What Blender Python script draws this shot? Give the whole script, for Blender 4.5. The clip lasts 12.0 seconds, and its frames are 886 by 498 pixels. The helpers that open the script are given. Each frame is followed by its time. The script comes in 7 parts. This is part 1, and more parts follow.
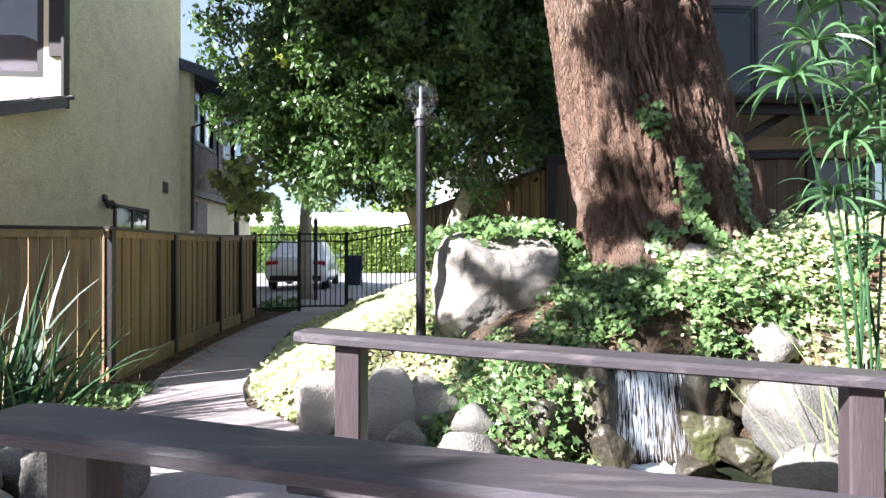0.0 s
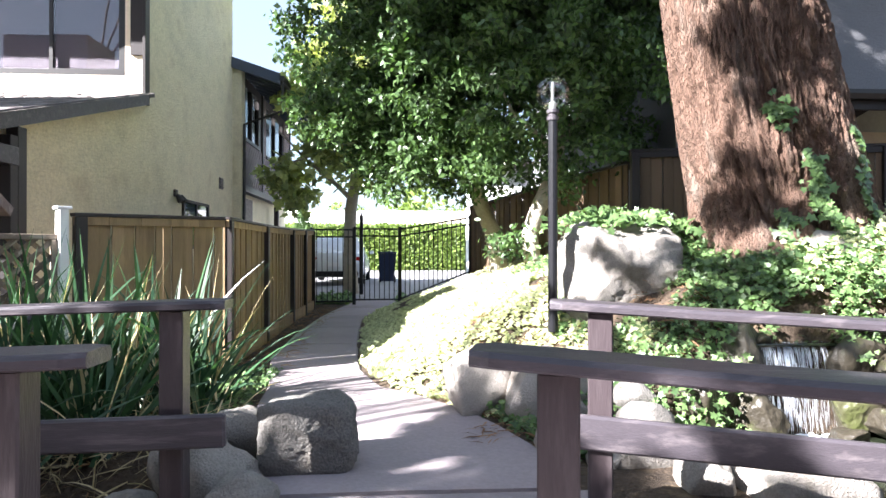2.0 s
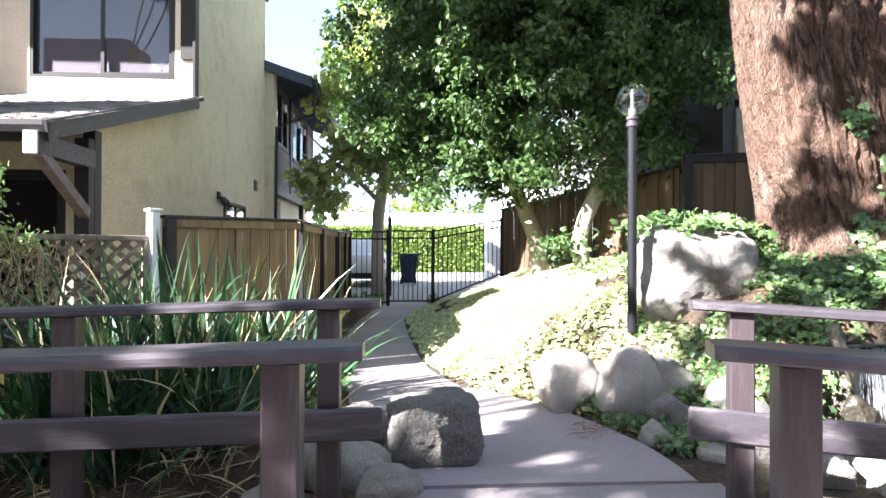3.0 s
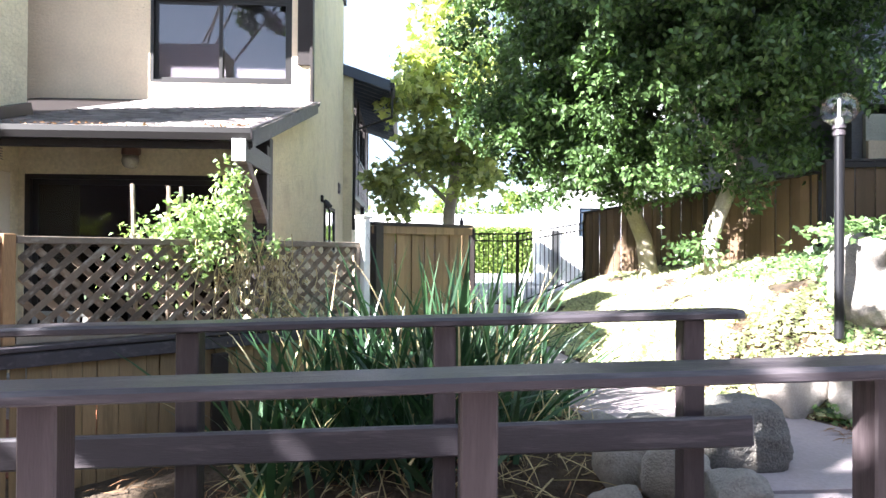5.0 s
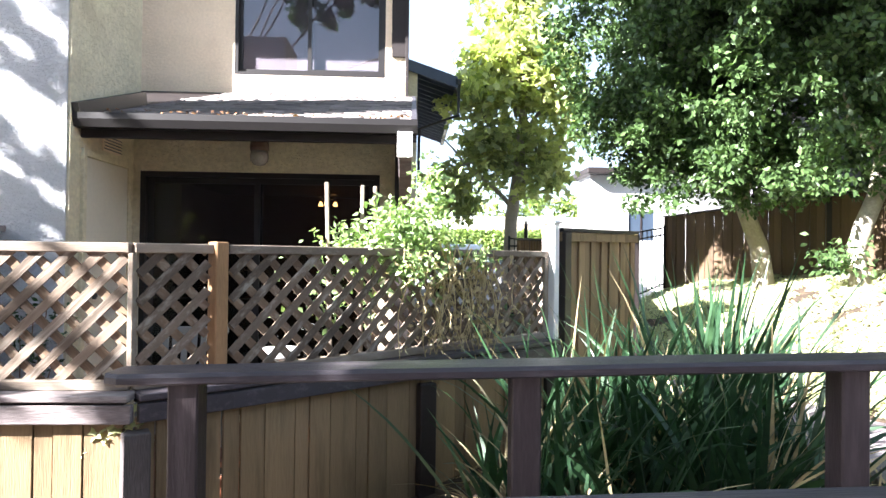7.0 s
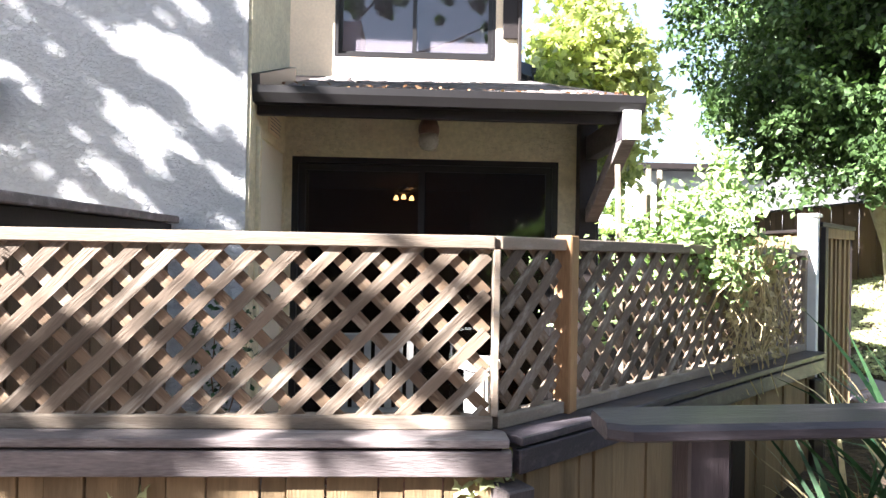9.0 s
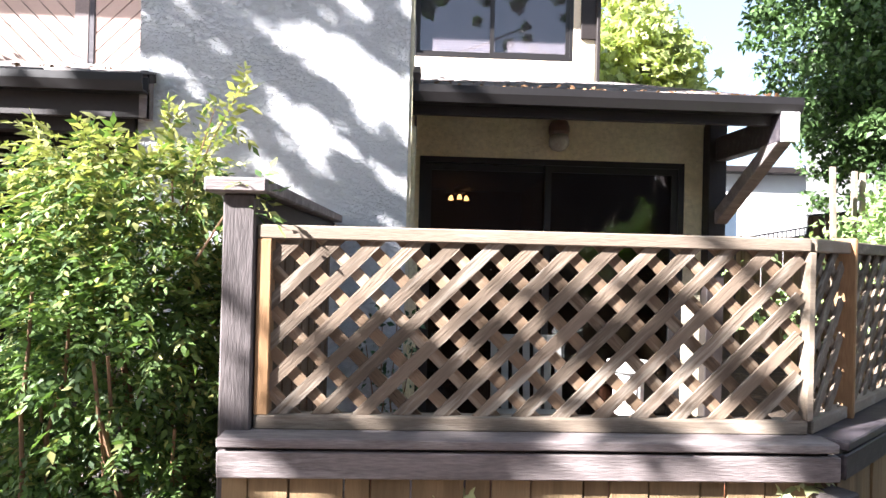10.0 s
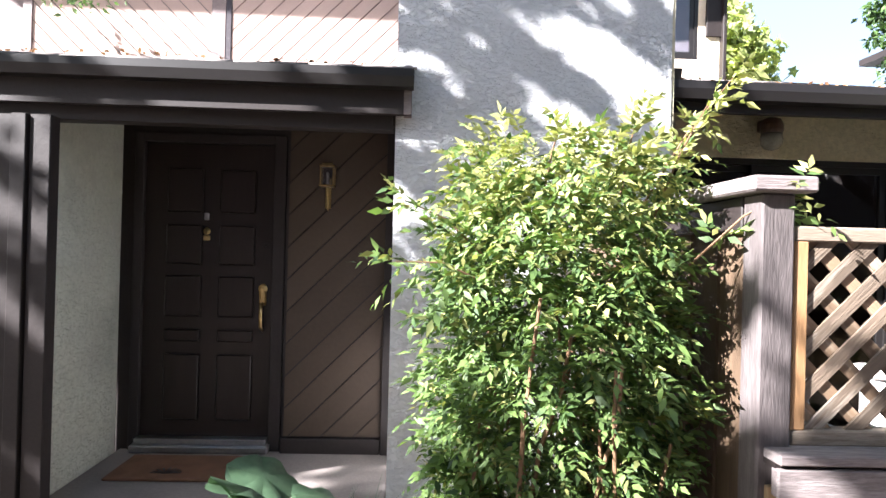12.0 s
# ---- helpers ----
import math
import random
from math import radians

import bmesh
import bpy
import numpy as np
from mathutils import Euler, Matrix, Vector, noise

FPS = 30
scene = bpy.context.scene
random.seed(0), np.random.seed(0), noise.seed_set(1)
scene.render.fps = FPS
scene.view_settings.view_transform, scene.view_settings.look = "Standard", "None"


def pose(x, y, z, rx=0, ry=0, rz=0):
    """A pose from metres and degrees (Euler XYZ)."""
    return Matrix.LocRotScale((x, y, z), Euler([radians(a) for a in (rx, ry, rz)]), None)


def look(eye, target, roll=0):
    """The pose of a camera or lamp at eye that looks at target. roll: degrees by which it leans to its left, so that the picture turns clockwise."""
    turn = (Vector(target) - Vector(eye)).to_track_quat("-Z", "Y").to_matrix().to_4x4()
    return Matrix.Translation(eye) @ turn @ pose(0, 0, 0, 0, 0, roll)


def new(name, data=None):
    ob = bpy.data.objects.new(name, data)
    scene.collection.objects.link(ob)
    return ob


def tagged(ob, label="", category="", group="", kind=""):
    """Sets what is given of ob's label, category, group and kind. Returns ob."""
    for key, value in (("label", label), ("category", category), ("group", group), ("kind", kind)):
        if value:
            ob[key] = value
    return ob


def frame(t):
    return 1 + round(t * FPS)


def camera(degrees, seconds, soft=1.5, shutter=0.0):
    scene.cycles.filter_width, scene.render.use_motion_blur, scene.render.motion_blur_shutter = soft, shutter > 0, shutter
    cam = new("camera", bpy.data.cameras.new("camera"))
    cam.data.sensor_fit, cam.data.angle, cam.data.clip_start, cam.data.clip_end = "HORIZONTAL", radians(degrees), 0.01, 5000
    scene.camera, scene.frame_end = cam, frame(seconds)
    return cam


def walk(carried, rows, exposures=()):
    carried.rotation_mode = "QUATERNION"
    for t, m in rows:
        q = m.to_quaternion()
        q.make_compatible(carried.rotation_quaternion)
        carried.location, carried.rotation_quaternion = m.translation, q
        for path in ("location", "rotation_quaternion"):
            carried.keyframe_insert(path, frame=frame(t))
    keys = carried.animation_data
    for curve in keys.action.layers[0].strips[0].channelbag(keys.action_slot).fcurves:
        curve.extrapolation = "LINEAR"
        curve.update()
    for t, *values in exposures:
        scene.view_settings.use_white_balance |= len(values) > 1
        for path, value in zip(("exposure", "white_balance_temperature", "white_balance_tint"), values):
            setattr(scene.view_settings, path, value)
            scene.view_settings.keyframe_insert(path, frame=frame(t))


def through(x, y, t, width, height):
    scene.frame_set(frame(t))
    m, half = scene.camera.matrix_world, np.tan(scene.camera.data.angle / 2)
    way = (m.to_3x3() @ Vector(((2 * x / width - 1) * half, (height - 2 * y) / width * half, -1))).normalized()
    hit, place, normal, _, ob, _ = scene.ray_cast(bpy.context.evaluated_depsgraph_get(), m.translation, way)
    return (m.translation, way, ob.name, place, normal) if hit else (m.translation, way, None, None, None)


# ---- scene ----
cam = camera(70.0, 12.0)
PATH = [
    (0, (-0.033, -0.058, 1.528), (0.113, 1.936, 1.538), -0.0),
    (0.5, (-0.26, -0.07, 1.525), (-0.112, 1.924, 1.537), 0.1),
    (1, (-0.508, -0.111, 1.489), (-0.359, 1.884, 1.504), 0.2),
    (1.5, (-0.76, -0.176, 1.434), (-0.616, 1.818, 1.446), 0.1),
    (2, (-1.012, -0.24, 1.438), (-0.876, 1.755, 1.445), -0.0),
    (2.5, (-1.308, -0.297, 1.432), (-1.174, 1.698, 1.445), 0.1),
    (4.5, (-2.818, -0.35, 1.471), (-2.702, 1.647, 1.485), 0.3),
    (5, (-3.249, -0.317, 1.482), (-3.136, 1.68, 1.496), 0.3),
    (5.5, (-3.649, -0.209, 1.514), (-3.541, 1.788, 1.529), 0.3),
    (6, (-3.996, -0.067, 1.506), (-3.897, 1.93, 1.525), 0.1),
    (6.5, (-4.295, 0.171, 1.521), (-4.196, 2.169, 1.542), 0.4),
    (8.5, (-5.571, 0.961, 1.541), (-5.474, 2.958, 1.549), 1.0),
    (9, (-5.99, 1.094, 1.515), (-5.897, 3.092, 1.524), 1.0),
    (9.5, (-6.464, 1.124, 1.498), (-6.37, 3.122, 1.509), 1.3),
    (10, (-6.957, 1.159, 1.499), (-6.866, 3.157, 1.508), 1.4),
    (10.5, (-7.45, 1.175, 1.498), (-7.359, 3.173, 1.507), 1.5),
    (11, (-7.895, 1.202, 1.485), (-7.807, 3.2, 1.496), 1.4),
    (11.5, (-8.229, 1.258, 1.477), (-8.142, 3.256, 1.487), 1.5),
    (12, (-8.461, 1.348, 1.472), (-8.378, 3.346, 1.48), 1.5),
]
# seconds, stops, white balance
EXPOSURES = [(0.0, 2.4, 6280, 13), (1.5, 2.71, 6280, 13), (2.5, 2.9, 6280, 13), (4.5, 3.22, 6280, 13), (5.5, 3.36, 6280, 13), (6.5, 3.19, 6280, 13), (8.5, 3.14, 6420, 13), (9.5, 2.98, 6420, 13), (10.0, 2.88, 6360, 13), (11.0, 2.73, 6300, 13), (12.0, 2.84, 6300, 13)]
walk(cam, [(t, look(eye, target, roll)) for t, eye, target, roll in PATH], EXPOSURES)

# ---- world, sun, exposure ----
SUN = Vector((1.45, 0.8, -1.0)).normalized()
world = bpy.data.worlds.new("world")
scene.world = world
world.use_nodes = True
wn = world.node_tree.nodes
sky = wn.new("ShaderNodeTexSky")
sky.sky_type = "NISHITA"
sky.sun_disc = False
sky.sun_elevation = math.asin(-SUN.z)
sky.sun_rotation = math.atan2(-SUN.x, -SUN.y)
sky.air_density, sky.dust_density, sky.ozone_density = 1.0, 1.0, 1.0
wn["Background"].inputs["Strength"].default_value = 0.026
world.node_tree.links.new(sky.outputs[0], wn["Background"].inputs["Color"])
# an even pale background added over the blue, to whiten the sky
veil = wn.new("ShaderNodeBackground")
veil.inputs["Color"].default_value, veil.inputs["Strength"].default_value = (0.74, 0.89, 1.10, 1), 0.105
both = wn.new("ShaderNodeAddShader")
world.node_tree.links.new(wn["Background"].outputs[0], both.inputs[0])
world.node_tree.links.new(veil.outputs[0], both.inputs[1])
world.node_tree.links.new(both.outputs[0], wn["World Output"].inputs["Surface"])
sun = new("sun", bpy.data.lights.new("sun", "SUN"))
sun.data.energy, sun.data.angle, sun.data.color = 5.0, radians(0.55), (1.0, 0.98, 0.965)
sun.matrix_world = look((0, 0, 20), Vector((0, 0, 20)) + SUN)


# ---- materials ----
def material(name, base, rough=0.8, vary=0.25, scale=3.0, fine=40.0, bump=0.3, depth=0.01, metal=0.0, tint=None, per="", stretch=(1, 1, 1),
             stain=None, stain_scale=1.2, spec=0.4, through=None, glow=None, trowel=0.0, lean=0.0, strokes=14.0):
    """Noise at two scales over a base colour, stains of a second colour, fine relief; per: 'object' or 'island' varies each piece."""
    m = bpy.data.materials.new(name)
    m.use_nodes = True
    nt = m.node_tree
    n, ln = nt.nodes, nt.links
    p = n["Principled BSDF"]
    p.inputs["Roughness"].default_value = rough
    p.inputs["Metallic"].default_value = metal
    p.inputs["Specular IOR Level"].default_value = spec
    co = n.new("ShaderNodeTexCoord")
    mp = n.new("ShaderNodeMapping")
    # rotate first, then stretch
    mp.vector_type = "TEXTURE"
    mp.inputs["Scale"].default_value = [1 / s for s in stretch]
    mp.inputs["Rotation"].default_value = (0, lean, 0)
    ln.new(co.outputs["Object"], mp.inputs["Vector"])
    vec = mp.outputs["Vector"]
    if per:
        info = n.new("ShaderNodeObjectInfo") if per == "object" else n.new("ShaderNodeNewGeometry")
        rnd = info.outputs["Random"] if per == "object" else info.outputs["Random Per Island"]
        sh = n.new("ShaderNodeVectorMath")
        sh.operation = "MULTIPLY_ADD"
        cmb = n.new("ShaderNodeCombineXYZ")
        for i in range(3):
            ln.new(rnd, cmb.inputs[i])
        ln.new(cmb.outputs[0], sh.inputs[0])
        sh.inputs[1].default_value = (7.3, 3.1, 5.7)
        ln.new(vec, sh.inputs[2])
        vec = sh.outputs[0]
    big = n.new("ShaderNodeTexNoise")
    big.inputs["Scale"].default_value = scale
    big.inputs["Detail"].default_value = 4
    sm = n.new("ShaderNodeTexNoise")
    sm.inputs["Scale"].default_value = fine
    sm.inputs["Detail"].default_value = 6
    for t in (big, sm):
        ln.new(vec, t.inputs["Vector"])
    add = n.new("ShaderNodeMath")
    add.operation = "ADD"
    ln.new(big.outputs["Fac"], add.inputs[0])
    ln.new(sm.outputs["Fac"], add.inputs[1])
    fac = add.outputs[0]
    if per:
        ad2 = n.new("ShaderNodeMath")
        ad2.operation = "MULTIPLY_ADD"
        ln.new(rnd, ad2.inputs[0])
        ad2.inputs[1].default_value = 0.9
        ln.new(fac, ad2.inputs[2])
        fac = ad2.outputs[0]
    lo, hi = (0.6, 1.4) if not per else (0.75, 2.15)
    mr = n.new("ShaderNodeMapRange")
    mr.inputs["From Min"].default_value, mr.inputs["From Max"].default_value = lo, hi
    ln.new(fac, mr.inputs["Value"])
    mix = n.new("ShaderNodeMix")
    mix.data_type = "RGBA"
    dark = [c * (1 - vary) for c in base]
    light = [min(1, c * (1 + vary * 0.8)) for c in (tint or base)]
    mix.inputs["A"].default_value, mix.inputs["B"].default_value = (*dark, 1), (*light, 1)
    ln.new(mr.outputs[0], mix.inputs["Factor"])
    col = mix.outputs["Result"]
    if stain:
        st = n.new("ShaderNodeTexNoise")
        st.inputs["Scale"].default_value = stain_scale
        st.inputs["Detail"].default_value = 8
        st.inputs["Roughness"].default_value = 0.65
        ln.new(vec, st.inputs["Vector"])
        sr = n.new("ShaderNodeMapRange")
        sr.inputs["From Min"].default_value, sr.inputs["From Max"].default_value = 0.52, 0.72
        ln.new(st.outputs["Fac"], sr.inputs["Value"])
        mx = n.new("ShaderNodeMix")
        mx.data_type = "RGBA"
        mx.inputs["B"].default_value = (*stain, 1)
        ln.new(col, mx.inputs["A"])
        ln.new(sr.outputs[0], mx.inputs["Factor"])
        col = mx.outputs["Result"]
    ln.new(col, p.inputs["Base Color"])
    if bump:
        b = n.new("ShaderNodeBump")
        b.inputs["Strength"].default_value, b.inputs["Distance"].default_value = bump, depth
        ln.new(add.outputs[0], b.inputs["Height"])
        if trowel:
            # flattened islands of plaster with sharp borders
            kn = n.new("ShaderNodeTexNoise")
            kn.inputs["Scale"].default_value, kn.inputs["Detail"].default_value = strokes, 6
            kn.inputs["Roughness"].default_value = 0.62
            kn.inputs["Distortion"].default_value = 0.3
            flatten = n.new("ShaderNodeVectorMath")
            flatten.operation = "MULTIPLY"
            flatten.inputs[1].default_value = (1.0, 1.0, 1.9)
            ln.new(vec, flatten.inputs[0])
            ln.new(flatten.outputs[0], kn.inputs["Vector"])
            kr = n.new("ShaderNodeMapRange")
            kr.inputs["From Min"].default_value, kr.inputs["From Max"].default_value = 0.47, 0.55
            ln.new(kn.outputs["Fac"], kr.inputs["Value"])
            b2 = n.new("ShaderNodeBump")
            b2.inputs["Strength"].default_value, b2.inputs["Distance"].default_value = 1.0, trowel
            ln.new(kr.outputs[0], b2.inputs["Height"])
            ln.new(b2.outputs[0], b.inputs["Normal"])
        ln.new(b.outputs[0], p.inputs["Normal"])
    if through:
        tr = n.new("ShaderNodeBsdfTranslucent")
        tm = n.new("ShaderNodeMix")
        tm.data_type = "RGBA"
        tm.blend_type = "MULTIPLY"
        tm.inputs["Factor"].default_value = 1.0
        ln.new(col, tm.inputs["A"])
        tm.inputs["B"].default_value = (*through, 1)
        ln.new(tm.outputs["Result"], tr.inputs["Color"])
        ms = n.new("ShaderNodeAddShader")
        ln.new(p.outputs[0], ms.inputs[0])
        ln.new(tr.outputs[0], ms.inputs[1])
        ln.new(ms.outputs[0], n["Material Output"].inputs["Surface"])
    if glow:
        p.inputs["Emission Color"].default_value = (*glow[:3], 1)
        p.inputs["Emission Strength"].default_value = glow[3]
    return m


def glass_material(name, tint=(0.9, 0.95, 0.95), gloss=0.05):
    """A clear pane: see-through, with a mirror film that grows towards grazing angles."""
    m = bpy.data.materials.new(name)
    m.use_nodes = True
    n, ln = m.node_tree.nodes, m.node_tree.links
    n.remove(n["Principled BSDF"])
    tr, gl = n.new("ShaderNodeBsdfTransparent"), n.new("ShaderNodeBsdfGlossy")
    tr.inputs["Color"].default_value = (*tint, 1)
    gl.inputs["Roughness"].default_value = 0.01
    # mirror share: a little head on, all at grazing angles
    lw = n.new("ShaderNodeLayerWeight")
    lw.inputs["Blend"].default_value = 0.5
    pw = n.new("ShaderNodeMath")
    pw.operation = "POWER"
    pw.inputs[1].default_value = 5.0
    fr = n.new("ShaderNodeMath")
    fr.operation = "MULTIPLY_ADD"
    fr.inputs[1].default_value, fr.inputs[2].default_value = 0.9 - gloss, gloss
    ln.new(lw.outputs["Facing"], pw.inputs[0])
    ln.new(pw.outputs[0], fr.inputs[0])
    mx = n.new("ShaderNodeMixShader")
    ln.new(fr.outputs[0], mx.inputs[0])
    ln.new(tr.outputs[0], mx.inputs[1])
    ln.new(gl.outputs[0], mx.inputs[2])
    ln.new(mx.outputs[0], n["Material Output"].inputs["Surface"])
    return m


M_CREAM = material("cream_stucco", (0.74, 0.66, 0.47), 0.95, 0.24, 1.6, 30, 0.8, 0.009, stain=(0.56, 0.48, 0.33), stain_scale=1.6, trowel=0.0035)
M_WHITE = material("white_stucco", (0.70, 0.70, 0.71), 0.95, 0.10, 1.6, 30, 0.8, 0.008, stain=(0.62, 0.62, 0.63), stain_scale=0.7, trowel=0.005, strokes=24.0)
M_GREY = material("grey_stucco", (0.17, 0.168, 0.175), 0.95, 0.10, 1.6, 30, 0.8, 0.008, trowel=0.003)
M_PLASTER = material("warm_cream_stucco", (0.84, 0.71, 0.54), 0.95, 0.14, 1.6, 30, 0.8, 0.008, stain=(0.74, 0.61, 0.45), stain_scale=1.2, trowel=0.002)
M_CLOSET = material("cream_door_paint", (0.70, 0.64, 0.52), 0.7, 0.06, 2, 30, 0.2, 0.002)
M_SIDING_TRIM = material("mauve_brown_trim_paint", (0.20, 0.16, 0.155), 0.7, 0.2, 3, 40, 0.3, 0.002)
M_BROWN = material("dark_brown_paint", (0.024, 0.018, 0.017), 0.55, 0.30, 3, 50, 0.35, 0.003, stretch=(1, 1, 1))
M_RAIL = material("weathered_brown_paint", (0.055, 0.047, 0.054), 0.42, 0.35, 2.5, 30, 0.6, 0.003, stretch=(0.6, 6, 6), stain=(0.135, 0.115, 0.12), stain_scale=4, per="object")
M_RAIL_POST = material("weathered_brown_post_paint", (0.050, 0.037, 0.040), 0.45, 0.35, 2.5, 30, 0.6, 0.003, stretch=(5, 5, 0.6), stain=(0.085, 0.068, 0.07), stain_scale=4, per="object")
M_TAN = material("tan_stained_board", (0.265, 0.182, 0.098), 0.8, 0.32, 2, 30, 0.6, 0.004, stretch=(6, 6, 0.5), per="object", stain=(0.14, 0.095, 0.05), stain_scale=1.5)
# darkened to carry the shade that lies on the rear fences
M_FENCE_R = material("red_brown_board", (0.120, 0.077, 0.047), 0.8, 0.35, 2, 30, 0.6, 0.004, stretch=(6, 6, 0.5), per="object")
M_LATTICE = material("weathered_lattice_wood", (0.26, 0.205, 0.155), 0.85, 0.40, 3, 40, 0.6, 0.003, stretch=(0.8, 4, 6), per="object", stain=(0.38, 0.33, 0.27), stain_scale=3)
M_SLAT_UP = material("weathered_slat_wood", (0.185, 0.138, 0.100), 0.85, 0.55, 3, 22, 0.8, 0.004, stretch=(0.8, 6, 9), per="object", stain=(0.42, 0.375, 0.315), stain_scale=3, lean=radians(-45))
M_SLAT_DOWN = material("weathered_cross_slat_wood", (0.195, 0.130, 0.082), 0.85, 0.55, 3, 22, 0.8, 0.004, stretch=(0.8, 6, 9), per="object", stain=(0.39, 0.325, 0.25), stain_scale=3, lean=radians(45))
M_CEDAR = material("orange_cedar_wood", (0.34, 0.19, 0.09), 0.7, 0.3, 3, 40, 0.4, 0.003, stretch=(5, 5, 0.6))
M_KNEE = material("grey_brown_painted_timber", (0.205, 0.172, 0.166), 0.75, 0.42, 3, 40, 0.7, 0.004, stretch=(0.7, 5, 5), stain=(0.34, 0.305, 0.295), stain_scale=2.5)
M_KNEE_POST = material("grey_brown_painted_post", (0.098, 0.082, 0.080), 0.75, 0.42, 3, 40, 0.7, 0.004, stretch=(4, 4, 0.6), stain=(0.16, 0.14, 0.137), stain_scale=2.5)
M_SHINGLE = material("brown_asphalt_shingle", (0.30, 0.265, 0.25), 0.95, 0.55, 4, 120, 0.6, 0.004, per="island")
M_GUTTER = material("dark_gutter_metal", (0.014, 0.012, 0.012), 0.45, 0.2, 3, 40, 0.1, 0.002, spec=0.5)
M_CONCRETE = material("path_concrete", (0.31, 0.262, 0.268), 0.85, 0.30, 1.5, 40, 0.7, 0.006, stain=(0.27, 0.23, 0.225), stain_scale=1.6, per="object")
# darker copy of the path concrete; the entrance's shade is in the colour
M_STEPSLAB = material("shaded_entry_concrete", (0.22, 0.19, 0.175), 0.85, 0.2, 2.0, 60, 0.35, 0.003, stain=(0.20, 0.175, 0.16), stain_scale=2.0)
# cream stucco as it looks in shade: the greenish dimming is in the colour
M_ALCOVE = material("shaded_cream_stucco", (0.56, 0.56, 0.47), 0.95, 0.12, 1.6, 30, 0.8, 0.008, stain=(0.36, 0.36, 0.30), stain_scale=1.0, trowel=0.004)
M_CHAIR = material("greyed_white_paint", (0.24, 0.235, 0.22), 0.6, 0.15, 3, 30, 0.1, 0.002)
M_SOIL = material("soil_and_litter", (0.065, 0.045, 0.030), 0.98, 0.5, 2.5, 35, 1.0, 0.03, stain=(0.17, 0.12, 0.07), stain_scale=6)
M_ROAD = material("pale_asphalt", (0.26, 0.25, 0.25), 0.9, 0.12, 0.6, 80, 0.3, 0.003)
M_ROCK = material("granite_boulder", (0.26, 0.25, 0.232), 0.9, 0.65, 3.5, 90, 1.0, 0.010, tint=(0.28, 0.25, 0.22), stain=(0.16, 0.135, 0.11), stain_scale=3.0, per="object")
M_WETROCK = material("wet_mossy_rock", (0.050, 0.042, 0.030), 0.4, 0.55, 5, 40, 0.9, 0.009, stain=(0.075, 0.085, 0.030), stain_scale=4, per="object")
M_BARK = material("redwood_bark", (0.180, 0.108, 0.077), 0.95, 0.55, 7, 45, 1.0, 0.04, stretch=(2.2, 2.2, 0.5), stain=(0.26, 0.20, 0.16), stain_scale=2.2, trowel=0.014, strokes=24.0)
M_PALE = material("pale_grey_bark", (0.42, 0.37, 0.30), 0.9, 0.30, 5, 40, 0.7, 0.01, stain=(0.25, 0.21, 0.15), stain_scale=5)
M_IRON = material("black_painted_iron", (0.014, 0.014, 0.015), 0.4, 0.3, 6, 60, 0.1, 0.001)
M_TRUNKPOST = material("dark_lamp_post_paint", (0.011, 0.011, 0.013), 0.35, 0.3, 6, 60, 0.1, 0.001)
M_GLASS = glass_material("clear_glass", (0.90, 0.92, 0.94), 0.11)
M_PANE = glass_material("window_glass", (0.62, 0.66, 0.66), 0.045)
M_PANE_UP = glass_material("tinted_window_glass", (0.55, 0.52, 0.56), 0.10)
# gloom of the unlit rooms put into one dark brown, ceiling and floor included
M_ROOM = material("unlit_room_brown", (0.10, 0.06, 0.045), 0.9, 0.1, 1, 20, 0.1, 0.002)
M_BLIND = material("pale_blind", (0.70, 0.70, 0.69), 0.6, 0.05, 2, 20, 0.0)
M_BRASS = material("aged_brass", (0.55, 0.40, 0.18), 0.3, 0.3, 20, 80, 0.1, 0.001, metal=1.0)
M_STEEL = material("dull_metal", (0.42, 0.42, 0.42), 0.4, 0.2, 10, 60, 0.05, 0.001, metal=1.0)
M_TERRA = material("terracotta", (0.42, 0.15, 0.08), 0.85, 0.25, 6, 40, 0.3, 0.002, per="object")
M_BRICK = material("red_patio_brick", (0.24, 0.11, 0.08), 0.9, 0.35, 6, 50, 0.4, 0.003, per="object")
M_WHITEPL = material("white_painted_surface", (0.80, 0.79, 0.77), 0.6, 0.06, 3, 30, 0.1, 0.002)
M_DOOR = material("dark_stained_door", (0.017, 0.010, 0.008), 0.4, 0.3, 3, 30, 0.3, 0.002, stretch=(5, 5, 0.5))
M_PANEL = material("brown_siding", (0.068, 0.047, 0.033), 0.7, 0.2, 2, 40, 0.3, 0.003, per="object")
M_PINK = material("pinkish_siding", (0.42, 0.31, 0.27), 0.75, 0.08, 2, 40, 0.3, 0.003, per="object")
M_BAY = material("dark_plum_siding", (0.13, 0.095, 0.095), 0.7, 0.2, 2, 40, 0.3, 0.003, per="object")
M_COIR = material("brown_coir_mat", (0.16, 0.075, 0.04), 1.0, 0.4, 8, 150, 0.8, 0.006)
M_WATER = material("pond_water", (0.02, 0.025, 0.015), 0.06, 0.3, 5, 14, 0.5, 0.02, spec=0.6)
M_FALL = material("white_water", (0.78, 0.80, 0.82), 0.25, 0.15, 6, 30, 0.8, 0.01, stretch=(6, 6, 0.6), through=(0.4, 0.42, 0.45))
M_BIN = material("navy_bin_plastic", (0.012, 0.022, 0.06), 0.45, 0.2, 5, 60, 0.1, 0.001)
M_CAR = material("white_car_paint", (0.72, 0.73, 0.74), 0.2, 0.03, 2, 20, 0.0)
M_RUBBER = material("tyre_rubber", (0.015, 0.015, 0.015), 0.8, 0.2, 10, 60, 0.1, 0.001)
